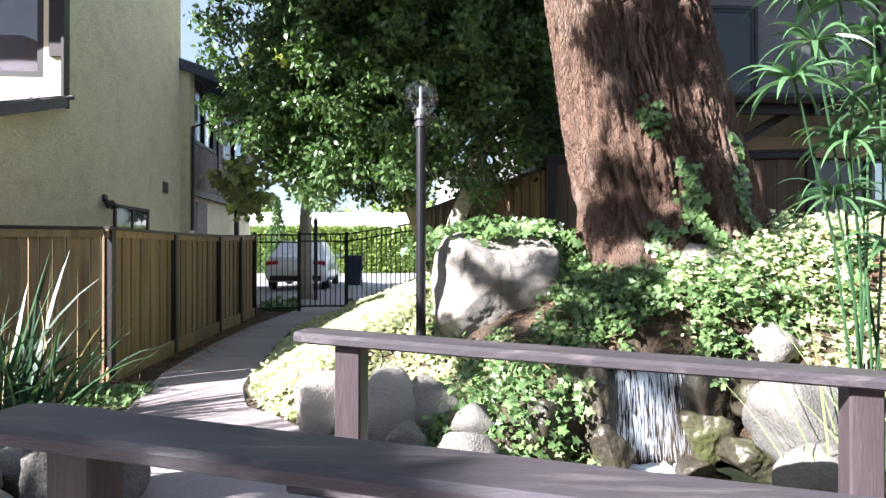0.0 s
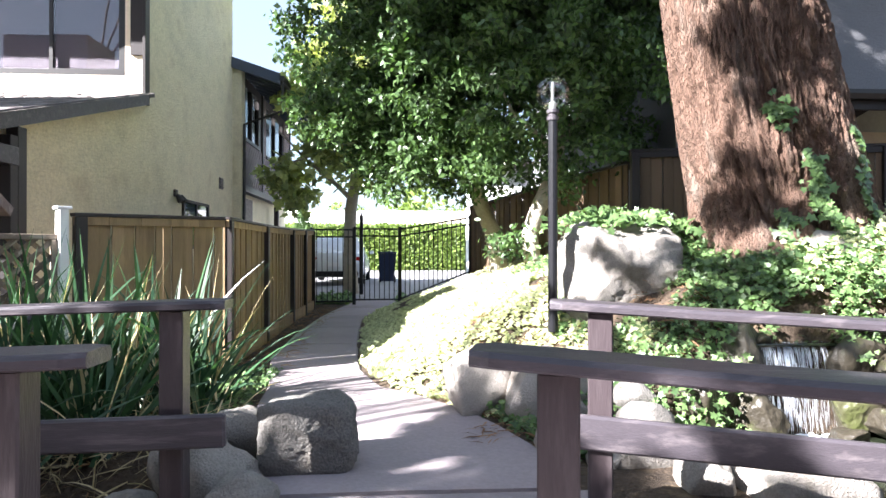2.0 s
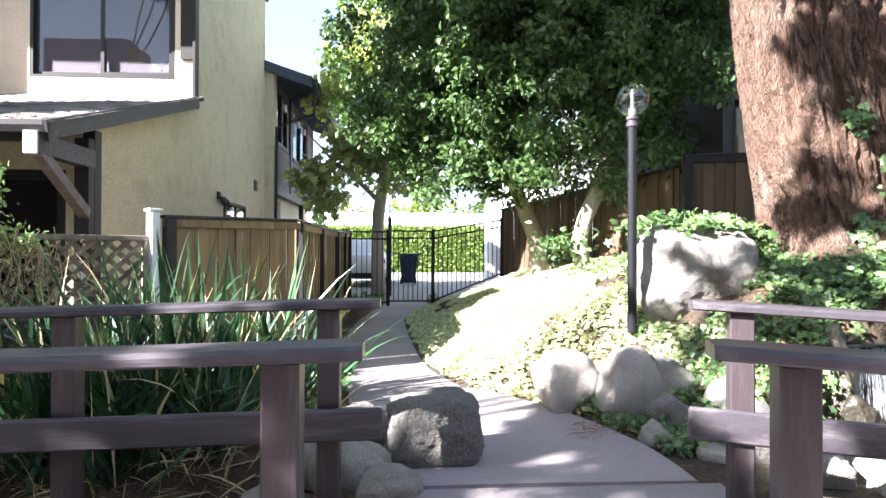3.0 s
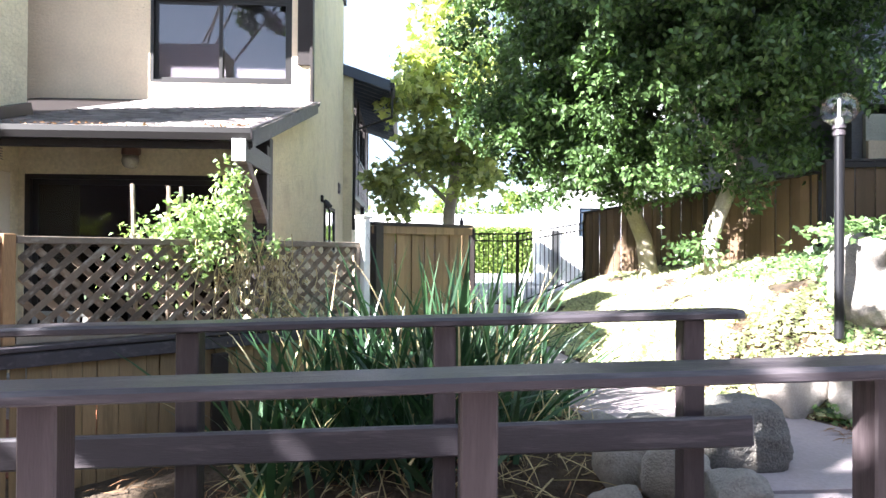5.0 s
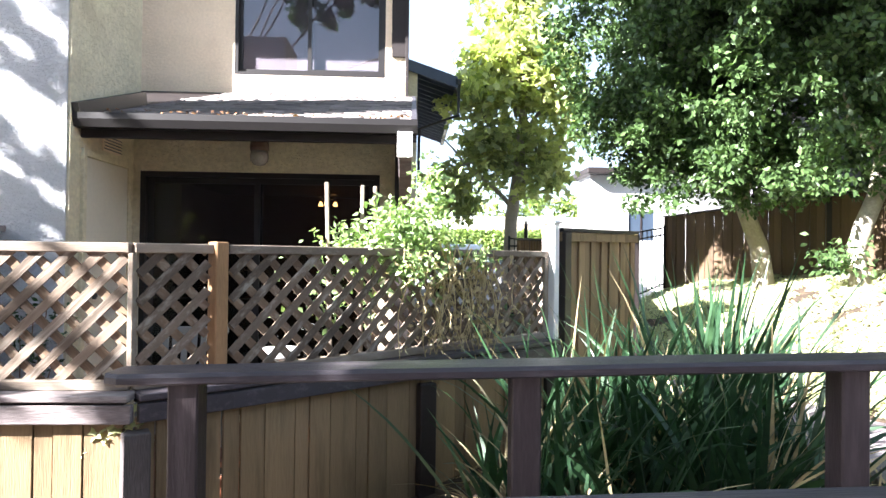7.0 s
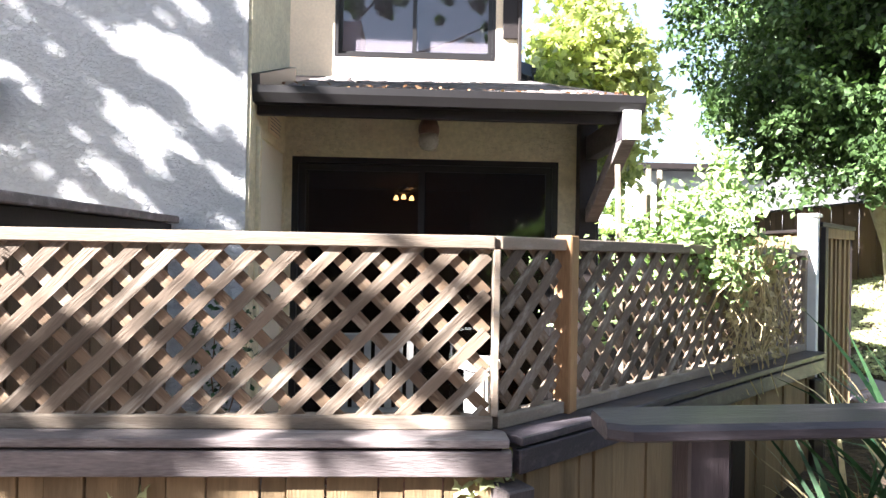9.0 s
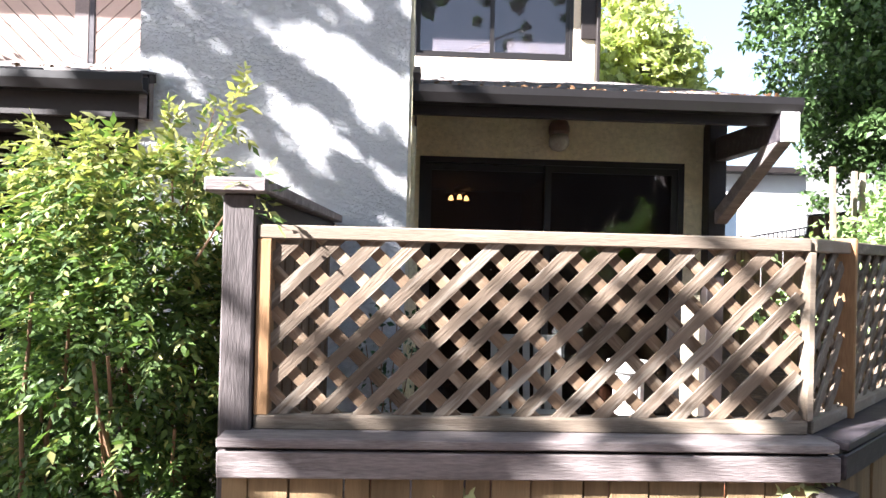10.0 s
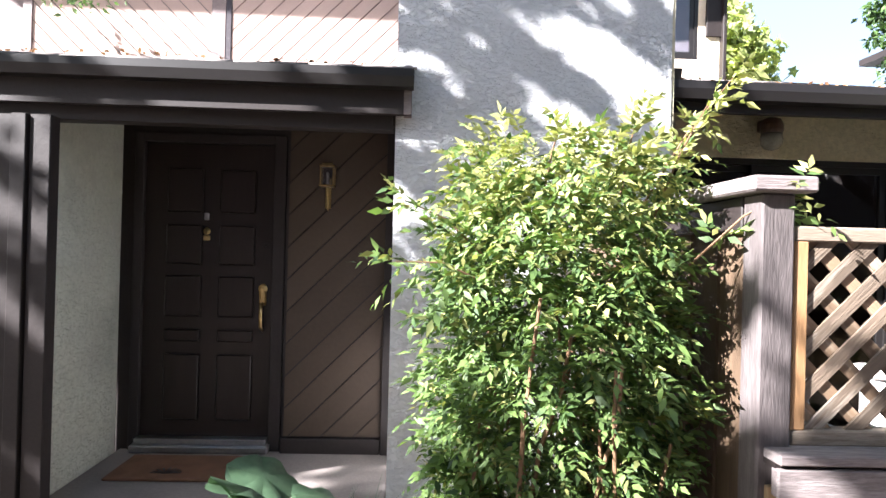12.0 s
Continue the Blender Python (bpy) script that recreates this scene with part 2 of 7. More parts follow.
M_RED = material("red_lamp_lens", (0.45, 0.01, 0.01), 0.2, 0.1, 5, 20, 0.0)
M_CARGLASS = material("tinted_car_glass", (0.05, 0.07, 0.10), 0.05, 0.1, 2, 20, 0.0, spec=0.8)
M_BULB = material("warm_glowing_bulb", (1.0, 0.8, 0.5), 0.4, 0.0, 1, 1, 0.0, glow=(1.0, 0.45, 0.14, 1.2))
M_SCREEN = material("black_screen", (0.01, 0.01, 0.01), 0.2, 0.1, 2, 20, 0.0)
M_JAR = material("seeded_jar_glass", (0.42, 0.40, 0.35), 0.15, 0.25, 12, 60, 0.3, 0.002, spec=0.8)
M_UMBER = material("umber_enamel", (0.12, 0.07, 0.048), 0.4, 0.2, 8, 60, 0.1, 0.001)
M_CANE = material("brown_cane", (0.20, 0.115, 0.065), 0.8, 0.4, 8, 60, 0.2, 0.001)
# dark eave colour with the blue of the sky's light mixed in
M_EAVE_SKYLIT = material("skylit_blue_eave", (0.06, 0.075, 0.11), 0.5, 0.2, 2, 40, 0.2, 0.002)


def leaf_material(name, base, tint, rough=0.45, thin=0.5):
    return material(name, base, rough, 0.35, 3, 30, 0.0, tint=tint, per="island", spec=0.3, through=(thin * 1.15, thin * 1.3, thin * 0.7))


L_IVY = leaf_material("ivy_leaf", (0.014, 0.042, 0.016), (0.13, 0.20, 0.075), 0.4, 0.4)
# paler copy of the ivy leaf, with sunlight put into its colour
L_IVY_SUNLIT = leaf_material("sunlit_ivy_leaf", (0.17, 0.20, 0.09), (0.43, 0.43, 0.26), 0.5, 0.5)
L_TREE = leaf_material("dark_green_leaf", (0.003, 0.012, 0.006), (0.090, 0.152, 0.052), 0.42, 0.36)
L_SYC = leaf_material("yellowing_leaf", (0.08, 0.125, 0.045), (0.31, 0.31, 0.135), 0.5, 0.75)
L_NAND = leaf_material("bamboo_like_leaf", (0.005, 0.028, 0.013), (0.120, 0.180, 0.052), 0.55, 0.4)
# paler, yellower shrub leaf: sunlight on the crown put into the colour
L_NAND_SUNLIT = leaf_material("sunlit_shrub_leaf", (0.08, 0.110, 0.036), (0.28, 0.27, 0.10), 0.6, 0.45)
L_VINE = leaf_material("pale_vine_leaf", (0.10, 0.17, 0.06), (0.25, 0.32, 0.14), 0.45, 0.45)
L_IRIS = leaf_material("strap_leaf", (0.007, 0.027, 0.014), (0.036, 0.078, 0.034), 0.38, 0.3)
L_DRY = leaf_material("dry_straw", (0.34, 0.25, 0.13), (0.55, 0.45, 0.27), 0.8, 0.2)
L_CYP = leaf_material("umbrella_sedge_leaf", (0.012, 0.042, 0.022), (0.065, 0.13, 0.055), 0.35, 0.35)
L_HEDGE = leaf_material("hedge_leaf", (0.05, 0.10, 0.025), (0.16, 0.21, 0.05), 0.5, 0.4)
L_NEEDLE = leaf_material("brown_needles", (0.17, 0.085, 0.045), (0.27, 0.15, 0.08), 0.9, 0.1)


# ---- building helpers ----
BASE = {}


def thing(name, at, label, category, group="", kind=""):
    """An Empty at a thing's base, to parent its parts."""
    ob = new(name)
    ob.location = at
    BASE[ob.name] = Vector(at)
    ob.empty_display_size = 0.1
    return tagged(ob, label, category, group, kind)


def part(name, bm, mat, parent=None, label="", smooth=False, at=None):
    """One mesh object from a bmesh in world coordinates; under a parent, or at its own base."""
    base = BASE[parent.name] if parent else Vector(at or (0, 0, 0))
    bm.transform(Matrix.Translation(-base))
    bm.normal_update()
    me = bpy.data.meshes.new(name)
    bm.to_mesh(me)
    bm.free()
    me.materials.append(mat)
    if smooth:
        me.shade_smooth()
    ob = new(name, me)
    if parent:
        ob.parent = parent
    else:
        ob.location = base
    BASE[ob.name] = base
    return tagged(ob, label)


def mesh_part(name, verts, faces, mat, parent=None, label="", smooth=False, at=None):
    """As part(), from numpy vertices and one array of equal-sided faces."""
    base = BASE[parent.name] if parent else Vector(at or (0, 0, 0))
    verts = np.asarray(verts, dtype=np.float32) - np.array(base, dtype=np.float32)
    faces = np.asarray(faces, dtype=np.int32)
    k = faces.shape[1]
    me = bpy.data.meshes.new(name)
    me.vertices.add(len(verts))
    me.vertices.foreach_set("co", verts.ravel())
    me.loops.add(faces.size)
    me.loops.foreach_set("vertex_index", faces.ravel())
    me.polygons.add(len(faces))
    me.polygons.foreach_set("loop_start", np.arange(len(faces), dtype=np.int32) * k)
    me.update(calc_edges=True)
    me.materials.append(mat)
    if smooth:
        me.shade_smooth()
    ob = new(name, me)
    if parent:
        ob.parent = parent
    else:
        ob.location = base
    BASE[ob.name] = base
    return tagged(ob, label)


def fresh():
    return bmesh.new()


def box(bm, lo, hi, bevel=0.0):
    """An axis-aligned box."""
    c = (Vector(lo) + Vector(hi)) / 2
    d = Vector(hi) - Vector(lo)
    return obox(bm, c, (d.x, 0, 0), (0, d.y, 0), (0, 0, d.z), bevel)


def obox(bm, c, ex, ey, ez, bevel=0.0):
    """A box round c with full edge vectors ex, ey, ez."""
    c, ex, ey, ez = Vector(c), Vector(ex), Vector(ey), Vector(ez)
    vs = [bm.verts.new(c + ex * (i - 0.5) + ey * (j - 0.5) + ez * (k - 0.5)) for i in (0, 1) for j in (0, 1) for k in (0, 1)]
    quads = [(0, 1, 3, 2), (4, 6, 7, 5), (0, 4, 5, 1), (2, 3, 7, 6), (0, 2, 6, 4), (1, 5, 7, 3)]
    fs = [bm.faces.new([vs[q] for q in f]) for f in quads]
    bmesh.ops.recalc_face_normals(bm, faces=fs)
    if bevel:
        edges = list({e for f in fs for e in f.edges})
        bmesh.ops.bevel(bm, geom=edges, offset=bevel, segments=1, affect="EDGES")
    return bm


def bar(bm, a, b, w, t, side=None, bevel=0.0):
    """A board from a to b: w across (towards side), t thick."""
    a, b = Vector(a), Vector(b)
    d = b - a
    s = Vector(side) if side else d.cross(Vector((0, 0, 1)))
    s = (s - d.normalized() * s.dot(d.normalized())).normalized()
    u = d.cross(s).normalized()
    return obox(bm, (a + b) / 2, d, s * w, u * t, bevel)


def tube(bm, pts, radii, segs=8, cap=True):
    """A tapered tube along points."""
    pts = [Vector(p) for p in pts]
    rings = []
    for i, p in enumerate(pts):
        d = (pts[min(i + 1, len(pts) - 1)] - pts[max(i - 1, 0)]).normalized()
        x = d.cross(Vector((0.13, 1, 0.07))).normalized()
        y = d.cross(x)
        rings.append([bm.verts.new(p + (x * math.cos(a) + y * math.sin(a)) * radii[i]) for a in (2 * math.pi * k / segs for k in range(segs))])
    for r, q in zip(rings, rings[1:]):
        for k in range(segs):
            bm.faces.new((r[k], r[(k + 1) % segs], q[(k + 1) % segs], q[k]))
    if cap:
        bm.faces.new(rings[0][::-1])
        bm.faces.new(rings[-1])
    return bm


def lathe(bm, c, profile, segs=16):
    """A turned form round a vertical axis at c; profile: (radius, height)."""
    c = Vector(c)
    rings = [[bm.verts.new(c + Vector((r * math.cos(a), r * math.sin(a), z))) for a in (2 * math.pi * k / segs for k in range(segs))] for r, z in profile]
    for r, q in zip(rings, rings[1:]):
        for k in range(segs):
            bm.faces.new((r[k], r[(k + 1) % segs], q[(k + 1) % segs], q[k]))
    bm.faces.new(rings[0][::-1])
    bm.faces.new(rings[-1])
    return bm


def prism(bm, pts, h):
    """A flat polygon pushed along the vector h."""
    a = [bm.verts.new(Vector(p)) for p in pts]
    b = [bm.verts.new(Vector(p) + Vector(h)) for p in pts]
    fs = [bm.faces.new(a), bm.faces.new(b[::-1])]
    for i in range(len(a)):
        j = (i + 1) % len(a)
        fs.append(bm.faces.new((a[i], b[i], b[j], a[j])))
    bmesh.ops.recalc_face_normals(bm, faces=fs)
    return bm


def smooth01(v):
    v = min(1.0, max(0.0, v))
    return v * v * (3 - 2 * v)


# leaf forms: points (along, across, out of plane) and faces
OVAL = (np.array([(0, 0, 0), (0.45, 0.27, 0.07), (0.45, -0.27, 0.07), (1, 0, -0.10), (0.5, 0, 0)]), [(0, 4, 1), (0, 2, 4), (4, 3, 1), (4, 2, 3)])
LANCE = (np.array([(0, 0, 0), (0.4, 0.13, 0.03), (0.4, -0.13, 0.03), (1, 0, -0.16), (0.45, 0, 0)]), [(0, 4, 1), (0, 2, 4), (4, 3, 1), (4, 2, 3)])
IVY = (np.array([(0, 0, 0), (-0.08, 0.42, 0.02), (0.30, 0.27, 0.05), (0.42, 0.56, 0.0), (0.62, 0.20, 0.05), (1.0, 0, -0.06),
                 (0.62, -0.20, 0.05), (0.42, -0.56, 0.0), (0.30, -0.27, 0.05), (-0.08, -0.42, 0.02)]),
       [(0, 2, 1), (0, 4, 2), (2, 4, 3), (0, 5, 4), (0, 6, 5), (0, 8, 6), (8, 7, 6), (0, 9, 8)])
BLADE = (np.array([(0, 0.03, 0), (0, -0.03, 0), (0.5, 0.035, 0.03), (0.5, -0.035, 0.03), (1, 0, -0.1)]), [(0, 1, 3), (0, 3, 2), (2, 3, 4)])
RNG = np.random.default_rng(5)


def leaves(name, p, d, nrm, size, form, mat, parent=None, label="", at=None):
    """Many leaves as one mesh: places p, directions d, normals nrm, sizes."""
    p, d, nrm = (np.asarray(a, dtype=np.float64) for a in (p, d, nrm))
    d = d / np.linalg.norm(d, axis=1, keepdims=True)
    b = np.cross(nrm, d)
    b /= np.linalg.norm(b, axis=1, keepdims=True) + 1e-9
    n = np.cross(d, b)
    pts, faces = form
    size = np.asarray(size).reshape(-1, 1, 1)
    v = p[:, None, :] + size * (pts[None, :, 0:1] * d[:, None, :] + pts[None, :, 1:2] * b[:, None, :] + pts[None, :, 2:3] * n[:, None, :])
    f = np.array(faces)[None, :, :] + (np.arange(len(p)) * len(pts))[:, None, None]
    return mesh_part(name, v.reshape(-1, 3), f.reshape(-1, 3), mat, parent, label, at=at)


def rand_dirs(n, up=0.0):
    v = RNG.normal(size=(n, 3))
    v /= np.linalg.norm(v, axis=1, keepdims=True)
    v[:, 2] += up
    return v / np.linalg.norm(v, axis=1, keepdims=True)


def ribbons(name, roots, dirs, lengths, widths, droop, mat, parent=None, label="", segs=7, at=None, fold=0.0):
    """Long strap leaves that rise along dirs and bend over by droop."""
    verts, faces = [], []
    for r, d, L, w, g in zip(roots, dirs, lengths, widths, droop):
        d = np.array(d) / np.linalg.norm(d)
        side = np.cross(d, (0, 0, 1.0))
        side = side / (np.linalg.norm(side) + 1e-9)
        ang = RNG.uniform(0, math.pi)
        side = side * math.cos(ang) + np.cross(d, side) * math.sin(ang) * 0.6
        p = np.array(r, dtype=float)
        o = len(verts)
        h = d.copy()
        for i in range(segs + 1):
            f = i / segs
            ww = w * (1 - f ** 2.2) * (0.6 + 0.4 * min(1, f * 5)) + 0.001
            verts += [p - side * ww / 2, p + side * ww / 2]
            p = p + h * L / segs
            h = h + np.array((d[0] * 0.3, d[1] * 0.3, -1.0)) * g * (f + 0.15) * 2.2 / segs
            h /= np.linalg.norm(h)
        for i in range(segs):
            a = o + 2 * i
            faces.append((a, a + 1, a + 3, a + 2))
    return mesh_part(name, verts, faces, mat, parent, label, at=at)


def boulder(name, c, size, seed, label, mat=None, turn=0.0, facet=0.0, rough=0.22, detail=3, group="", block=2.7):
    """A weathered stone: a block-like ball with broad facets and hollows."""
    bm = fresh()
    bmesh.ops.create_icosphere(bm, subdivisions=detail + 1, radius=1.0)
    off = Vector((seed * 3.7, seed * 1.9, seed * 5.3))
    planes = [Vector(v) for v in rand_dirs(9)]
    cut = [0.70 - facet + 0.25 * ((seed * 7 + i * 13) % 10) / 10 for i in range(9)]
    for v in bm.verts:
        p = v.co.normalized()
        r = 1.0
        for q, k in zip(planes, cut):
            a = p.dot(q)
            if a > 0.05:
                r = min(r, k / a)
        r *= 1 + rough * noise.noise(p * 1.3 + off) + rough * 0.4 * noise.noise(p * 3.5 + off) + rough * 0.18 * noise.noise(p * 9 + off) + 0.020 * noise.noise(p * 21 + off)
        if block > 2:
            q = (abs(p.x) ** block + abs(p.y) ** block + abs(p.z) ** block) ** (-1 / block)
            r *= q * (0.92 if block > 3 else 0.96)
        v.co = p * r * (1 + facet)
    m = Matrix.Translation(c) @ Matrix.Rotation(turn, 4, "Z") @ Matrix.Diagonal((size[0] / 2, size[1] / 2, size[2] / 2, 1))
    bm.transform(m)
    ob = part(name, bm, mat or M_ROCK, None, smooth=True, at=(c[0], c[1], c[2] - size[2] / 2))
    return tagged(ob, label, "rock", group)


# ---- ground ----
EDGE_Y = (-2.0, 2.4, 2.8, 3.2, 3.75, 4.1, 4.5, 4.9, 5.6, 6.3, 7.2, 8.2, 9.8, 11.2, 12.6, 14.0)
EDGE_L = (-1.80, -1.80, -1.72, -1.76, -1.92, -2.00, -2.04, -2.07, -2.20, -2.32, -2.36, -2.38, -2.32, -2.20, -2.03, -1.9)
EDGE_R = (-0.20, -0.21, -0.20, -0.23, -0.40, -0.56, -0.82, -1.17, -1.36, -1.44, -1.50, -1.55, -1.60, -1.42, -1.06, -0.8)


def height(x, y):
    """The ground's height."""
    base = 0.05 + 0.28 * smooth01((x + 6.2) / 3.4)
    base += (0.36 - base) * smooth01((y - 6.0) / 4.0)
    xr = float(np.interp(y, EDGE_Y, EDGE_R))
    d = x - xr - 0.03 - 0.36 * smooth01((5.0 - y) / 0.8)
    rise = 0.0
    if d > 0:
        L = min(2.5, 1.35 + 0.22 * max(0.0, y - 4.3))
        rise = 1.36 * (1 - math.exp(-((d / L) ** 1.3))) * smooth01((y - 2.75) / 1.15) * (1 - smooth01((y - 12.4) / 1.2))
        rise += 0.05 * noise.noise(Vector((x * 1.7, y * 1.7, 0))) * min(1, d * 2)
        # the pool below the fall
        pool = smooth01((x - 0.55) / 0.3) * smooth01((2.35 - x) / 0.35) * smooth01((y - 1.9) / 0.3) * smooth01((3.62 - y) / 0.12)
        base -= 0.25 * pool
        rise *= 1 - pool
    # the stream bed that runs under the rails towards the strap-leaved plants
    bed = smooth01((-1.95 - x) / 0.3) * smooth01((x + 5.3) / 0.5) * smooth01((y - 1.3) / 0.3) * smooth01((3.4 - y) / 0.6)
    base -= 0.30 * bed
    base -= 0.06 * smooth01((1.05 - y) / 0.1)
    base -= 0.12 * smooth01((y - 3.7) / 0.4) * smooth01((-8.45 - x) / 0.25)
    rough = 0.02 * noise.noise(Vector((x * 3, y * 3, 3)))
    return base + rise + rough


def ground():
    xs = np.concatenate([(-900, -300, -120, -60, -35, -22), np.arange(-14, 8.01, 0.14), (10, 14, 22, 35, 60, 120, 300, 900)])
    ys = np.concatenate([(-900, -300, -100, -40, -18, -8), np.arange(-4, 14.2, 0.14), (16, 20, 26, 34, 50, 90, 200, 500, 1500)])
    verts = np.array([(x, y, height(x, y)) for y in ys for x in xs])
    w = len(xs)
    faces = [(j * w + i, j * w + i + 1, (j + 1) * w + i + 1, (j + 1) * w + i) for j in range(len(ys) - 1) for i in range(w - 1)]
    ob = mesh_part("ground", verts, faces, M_SOIL, smooth=True)
    return tagged(ob, "dark garden soil littered with dry leaves", "ground", kind="structure")


ground()


def slabs():
    """The curving concrete path, slab by slab, and the walkway on the near side."""
    path = thing("path", (-1.6, 6, 0.34), "curved pinkish grey concrete garden path in slabs", "path", kind="structure")
    cuts = [2.62, 4.35, 5.75, 7.2, 8.7, 10.2, 11.6, 13.4]
    for y0, y1 in zip(cuts, cuts[1:]):
        bm = fresh()
        n = 8
        rows = []
        for i in range(n + 1):
            y = y0 + 0.006 + (y1 - y0 - 0.012) * i / n
            xl, xr = float(np.interp(y, EDGE_Y, EDGE_L)), float(np.interp(y, EDGE_Y, EDGE_R))
            z = 0.352 + 0.03 * smooth01((y - 6) / 5)
            rows.append([Vector((xl, y, z - 0.015)), Vector((xl + 0.02, y, z)), Vector(((xl + xr) / 2, y, z + 0.006)), Vector((xr - 0.02, y, z)), Vector((xr, y, z - 0.015))])
        vs = [[bm.verts.new(p) for p in r] for r in rows]
        fs = [bm.faces.new((a[k], a[k + 1], b[k + 1], b[k])) for a, b in zip(vs, vs[1:]) for k in range(4)]
        ext = bmesh.ops.extrude_face_region(bm, geom=fs)
        for v in ext["geom"]:
            if isinstance(v, bmesh.types.BMVert):
                v.co.z -= 0.10
        bmesh.ops.recalc_face_normals(bm, faces=bm.faces)
        part("slab", bm, M_CONCRETE, path)
    walk_way = thing("pavement", (-4, 0, 0.1), "pinkish grey concrete walkway beside the rails", "path", kind="structure")
    for x0, x1 in ((-1.80, -0.12),):
        bm = box(fresh(), (x0, 0.98, 0.25), (x1, 2.60, 0.352), 0.012)
        part("slab", bm, M_CONCRETE, walk_way)
    xs = [-13.0, -10.9, -8.8, -6.7, -4.6, -2.5, -0.4, 1.7, 3.8]
    for x0, x1 in zip(xs, xs[1:]):
        z = 0.06 + 0.28 * smooth01(((x0 + x1) / 2 + 6.2) / 3.4)
        part("slab", box(fresh(), (x0 + 0.006, -1.4, z - 0.10), (x1 - 0.006, 0.96, z + 0.012), 0.01), M_CONCRETE, walk_way)


slabs()


def road():
    bm = fresh()
    prism(bm, [(-14, 13.6, 0.30), (14, 13.6, 0.30), (40, 40, 0.30), (-40, 40, 0.30)], (0, 0, 0.105))
    tagged(part("road", bm, M_ROAD), "pale grey driveway lane in sun and shade", "road", kind="structure")
    kerb = thing("kerb", (-2, 13.5, 0.3), "pale concrete kerb along the lane", "kerb", kind="structure")
    for x0, x1 in ((-4.4, -2.1), (-0.8, 1.3)):
        part("kerb_stone", box(fresh(), (x0, 13.46, 0.2), (x1, 13.6, 0.44), 0.015), M_CONCRETE, kerb)


road()


# ---- the house with the porch ----
def opening_wall(bm, x0, x1, z0, z1, y0, y1, holes):
    """A wall in the xz plane between y0 and y1, with rectangular holes (x0, x1, z0, z1) cut through, side by side."""
    holes = sorted(holes)
    x = x0
    for a, b, c, d in holes:
        if a > x:
            box(bm, (x, y0, z0), (a, y1, z1))
        if c > z0:
            box(bm, (a, y0, z0), (b, y1, c))
        if d < z1:
            box(bm, (a, y0, d), (b, y1, z1))
        x = b
    if x < x1:
        box(bm, (x, y0, z0), (x1, y1, z1))
    bmesh.ops.remove_doubles(bm, verts=bm.verts, dist=0.0005)
    return bm


def wall(name, bm, mat, label):
    return tagged(part(name, bm, mat), label, "wall", kind="structure")


wall("wall_chimney", box(fresh(), (-8.60, 4.96, -0.1), (-7.01, 6.12, 5.6)), M_WHITE, "rough white stucco chimney wall dappled with sun")
wall("wall_chimney_side", box(fresh(), (-7.009, 4.97, 0.0), (-6.99, 6.118, 5.6)), M_CREAM, "cream stucco return wall beside the porch")
wall("wall_porch", opening_wall(fresh(), -6.985, -4.72, 0.05, 2.69, 5.98, 6.14, [(-6.93, -4.87, 0.12, 2.23)]), M_CREAM, "cream stucco porch wall above a sliding door")
wall("wall_upper", opening_wall(fresh(), -10.2, -4.862, 2.9, 6.1, 9.20, 9.36, [(-7.04, -4.98, 3.98, 5.26)]), M_PLASTER, "pale stucco upper wall round a window")
bm = fresh()
prism(bm, [(9.2, -0.08, 0.0), (14.0, -0.08, 0.0), (14.0, -0.08, 7.05), (10.9, -0.08, 7.05), (9.2, -0.08, 6.5)], (0, 0.16, 0))
prism(bm, [(6.14, -0.08, 0.0), (9.2, -0.08, 0.0), (9.2, -0.08, 3.66), (6.14, -0.08, 2.75)], (0, 0.16, 0))
wall("wall_side", bm, M_CREAM, "cream stucco side wall")
bpy.data.objects["wall_side"].matrix_world = Matrix.Translation((-4.78, 0, 0)) @ Matrix.Rotation(radians(90), 4, "Z")
wall("wall_wing", box(fresh(), (-4.87, 14.0, 0.2), (-4.50, 14.3, 5.62)), M_CREAM, "cream stucco pier of the rear wing")
wall("wall_wing_lower", box(fresh(), (-4.95, 14.3, 0.2), (-4.8, 21.0, 2.9)), M_CREAM, "cream stucco wall under the overhanging bay")
# backing darkened so the gaps between siding boards show as grooves
wall("wall_left_upper", box(fresh(), (-14.0, 8.30, 2.9), (-8.72, 8.45, 6.2)), M_SIDING_TRIM, "dark backing of the upper wall behind diagonal siding")
wall("wall_alcove", box(fresh(), (-10.72, 4.96, -0.15), (-10.57, 5.95, 2.46)), M_ALCOVE, "pale stucco alcove wall by the front door")
wall("wall_door", opening_wall(fresh(), -10.70, -8.60, -0.15, 2.46, 6.02, 6.16, [(-10.44, -9.50, 0.03, 2.22)]), M_BROWN, "dark brown timber wall round the front door")
wall("wall_back", box(fresh(), (-14.0, 14.2, 0.0), (-4.9, 14.35, 5.6)), M_CREAM, "plain rear wall of the house")
bm = fresh()
box(bm, (-14.2, 8.3, 0.0), (-14.0, 14.2, 6.0))
box(bm, (-14.2, 4.9, 0.0), (-14.0, 8.3, 2.8))
wall("wall_left_end", bm, M_CREAM, "plain end wall of the house")
tagged(part("ceiling", box(fresh(), (-10.57, 5.02, 2.44), (-8.61, 6.01, 2.50)), M_BROWN), "dark brown soffit over the front door", "ceiling", kind="structure")


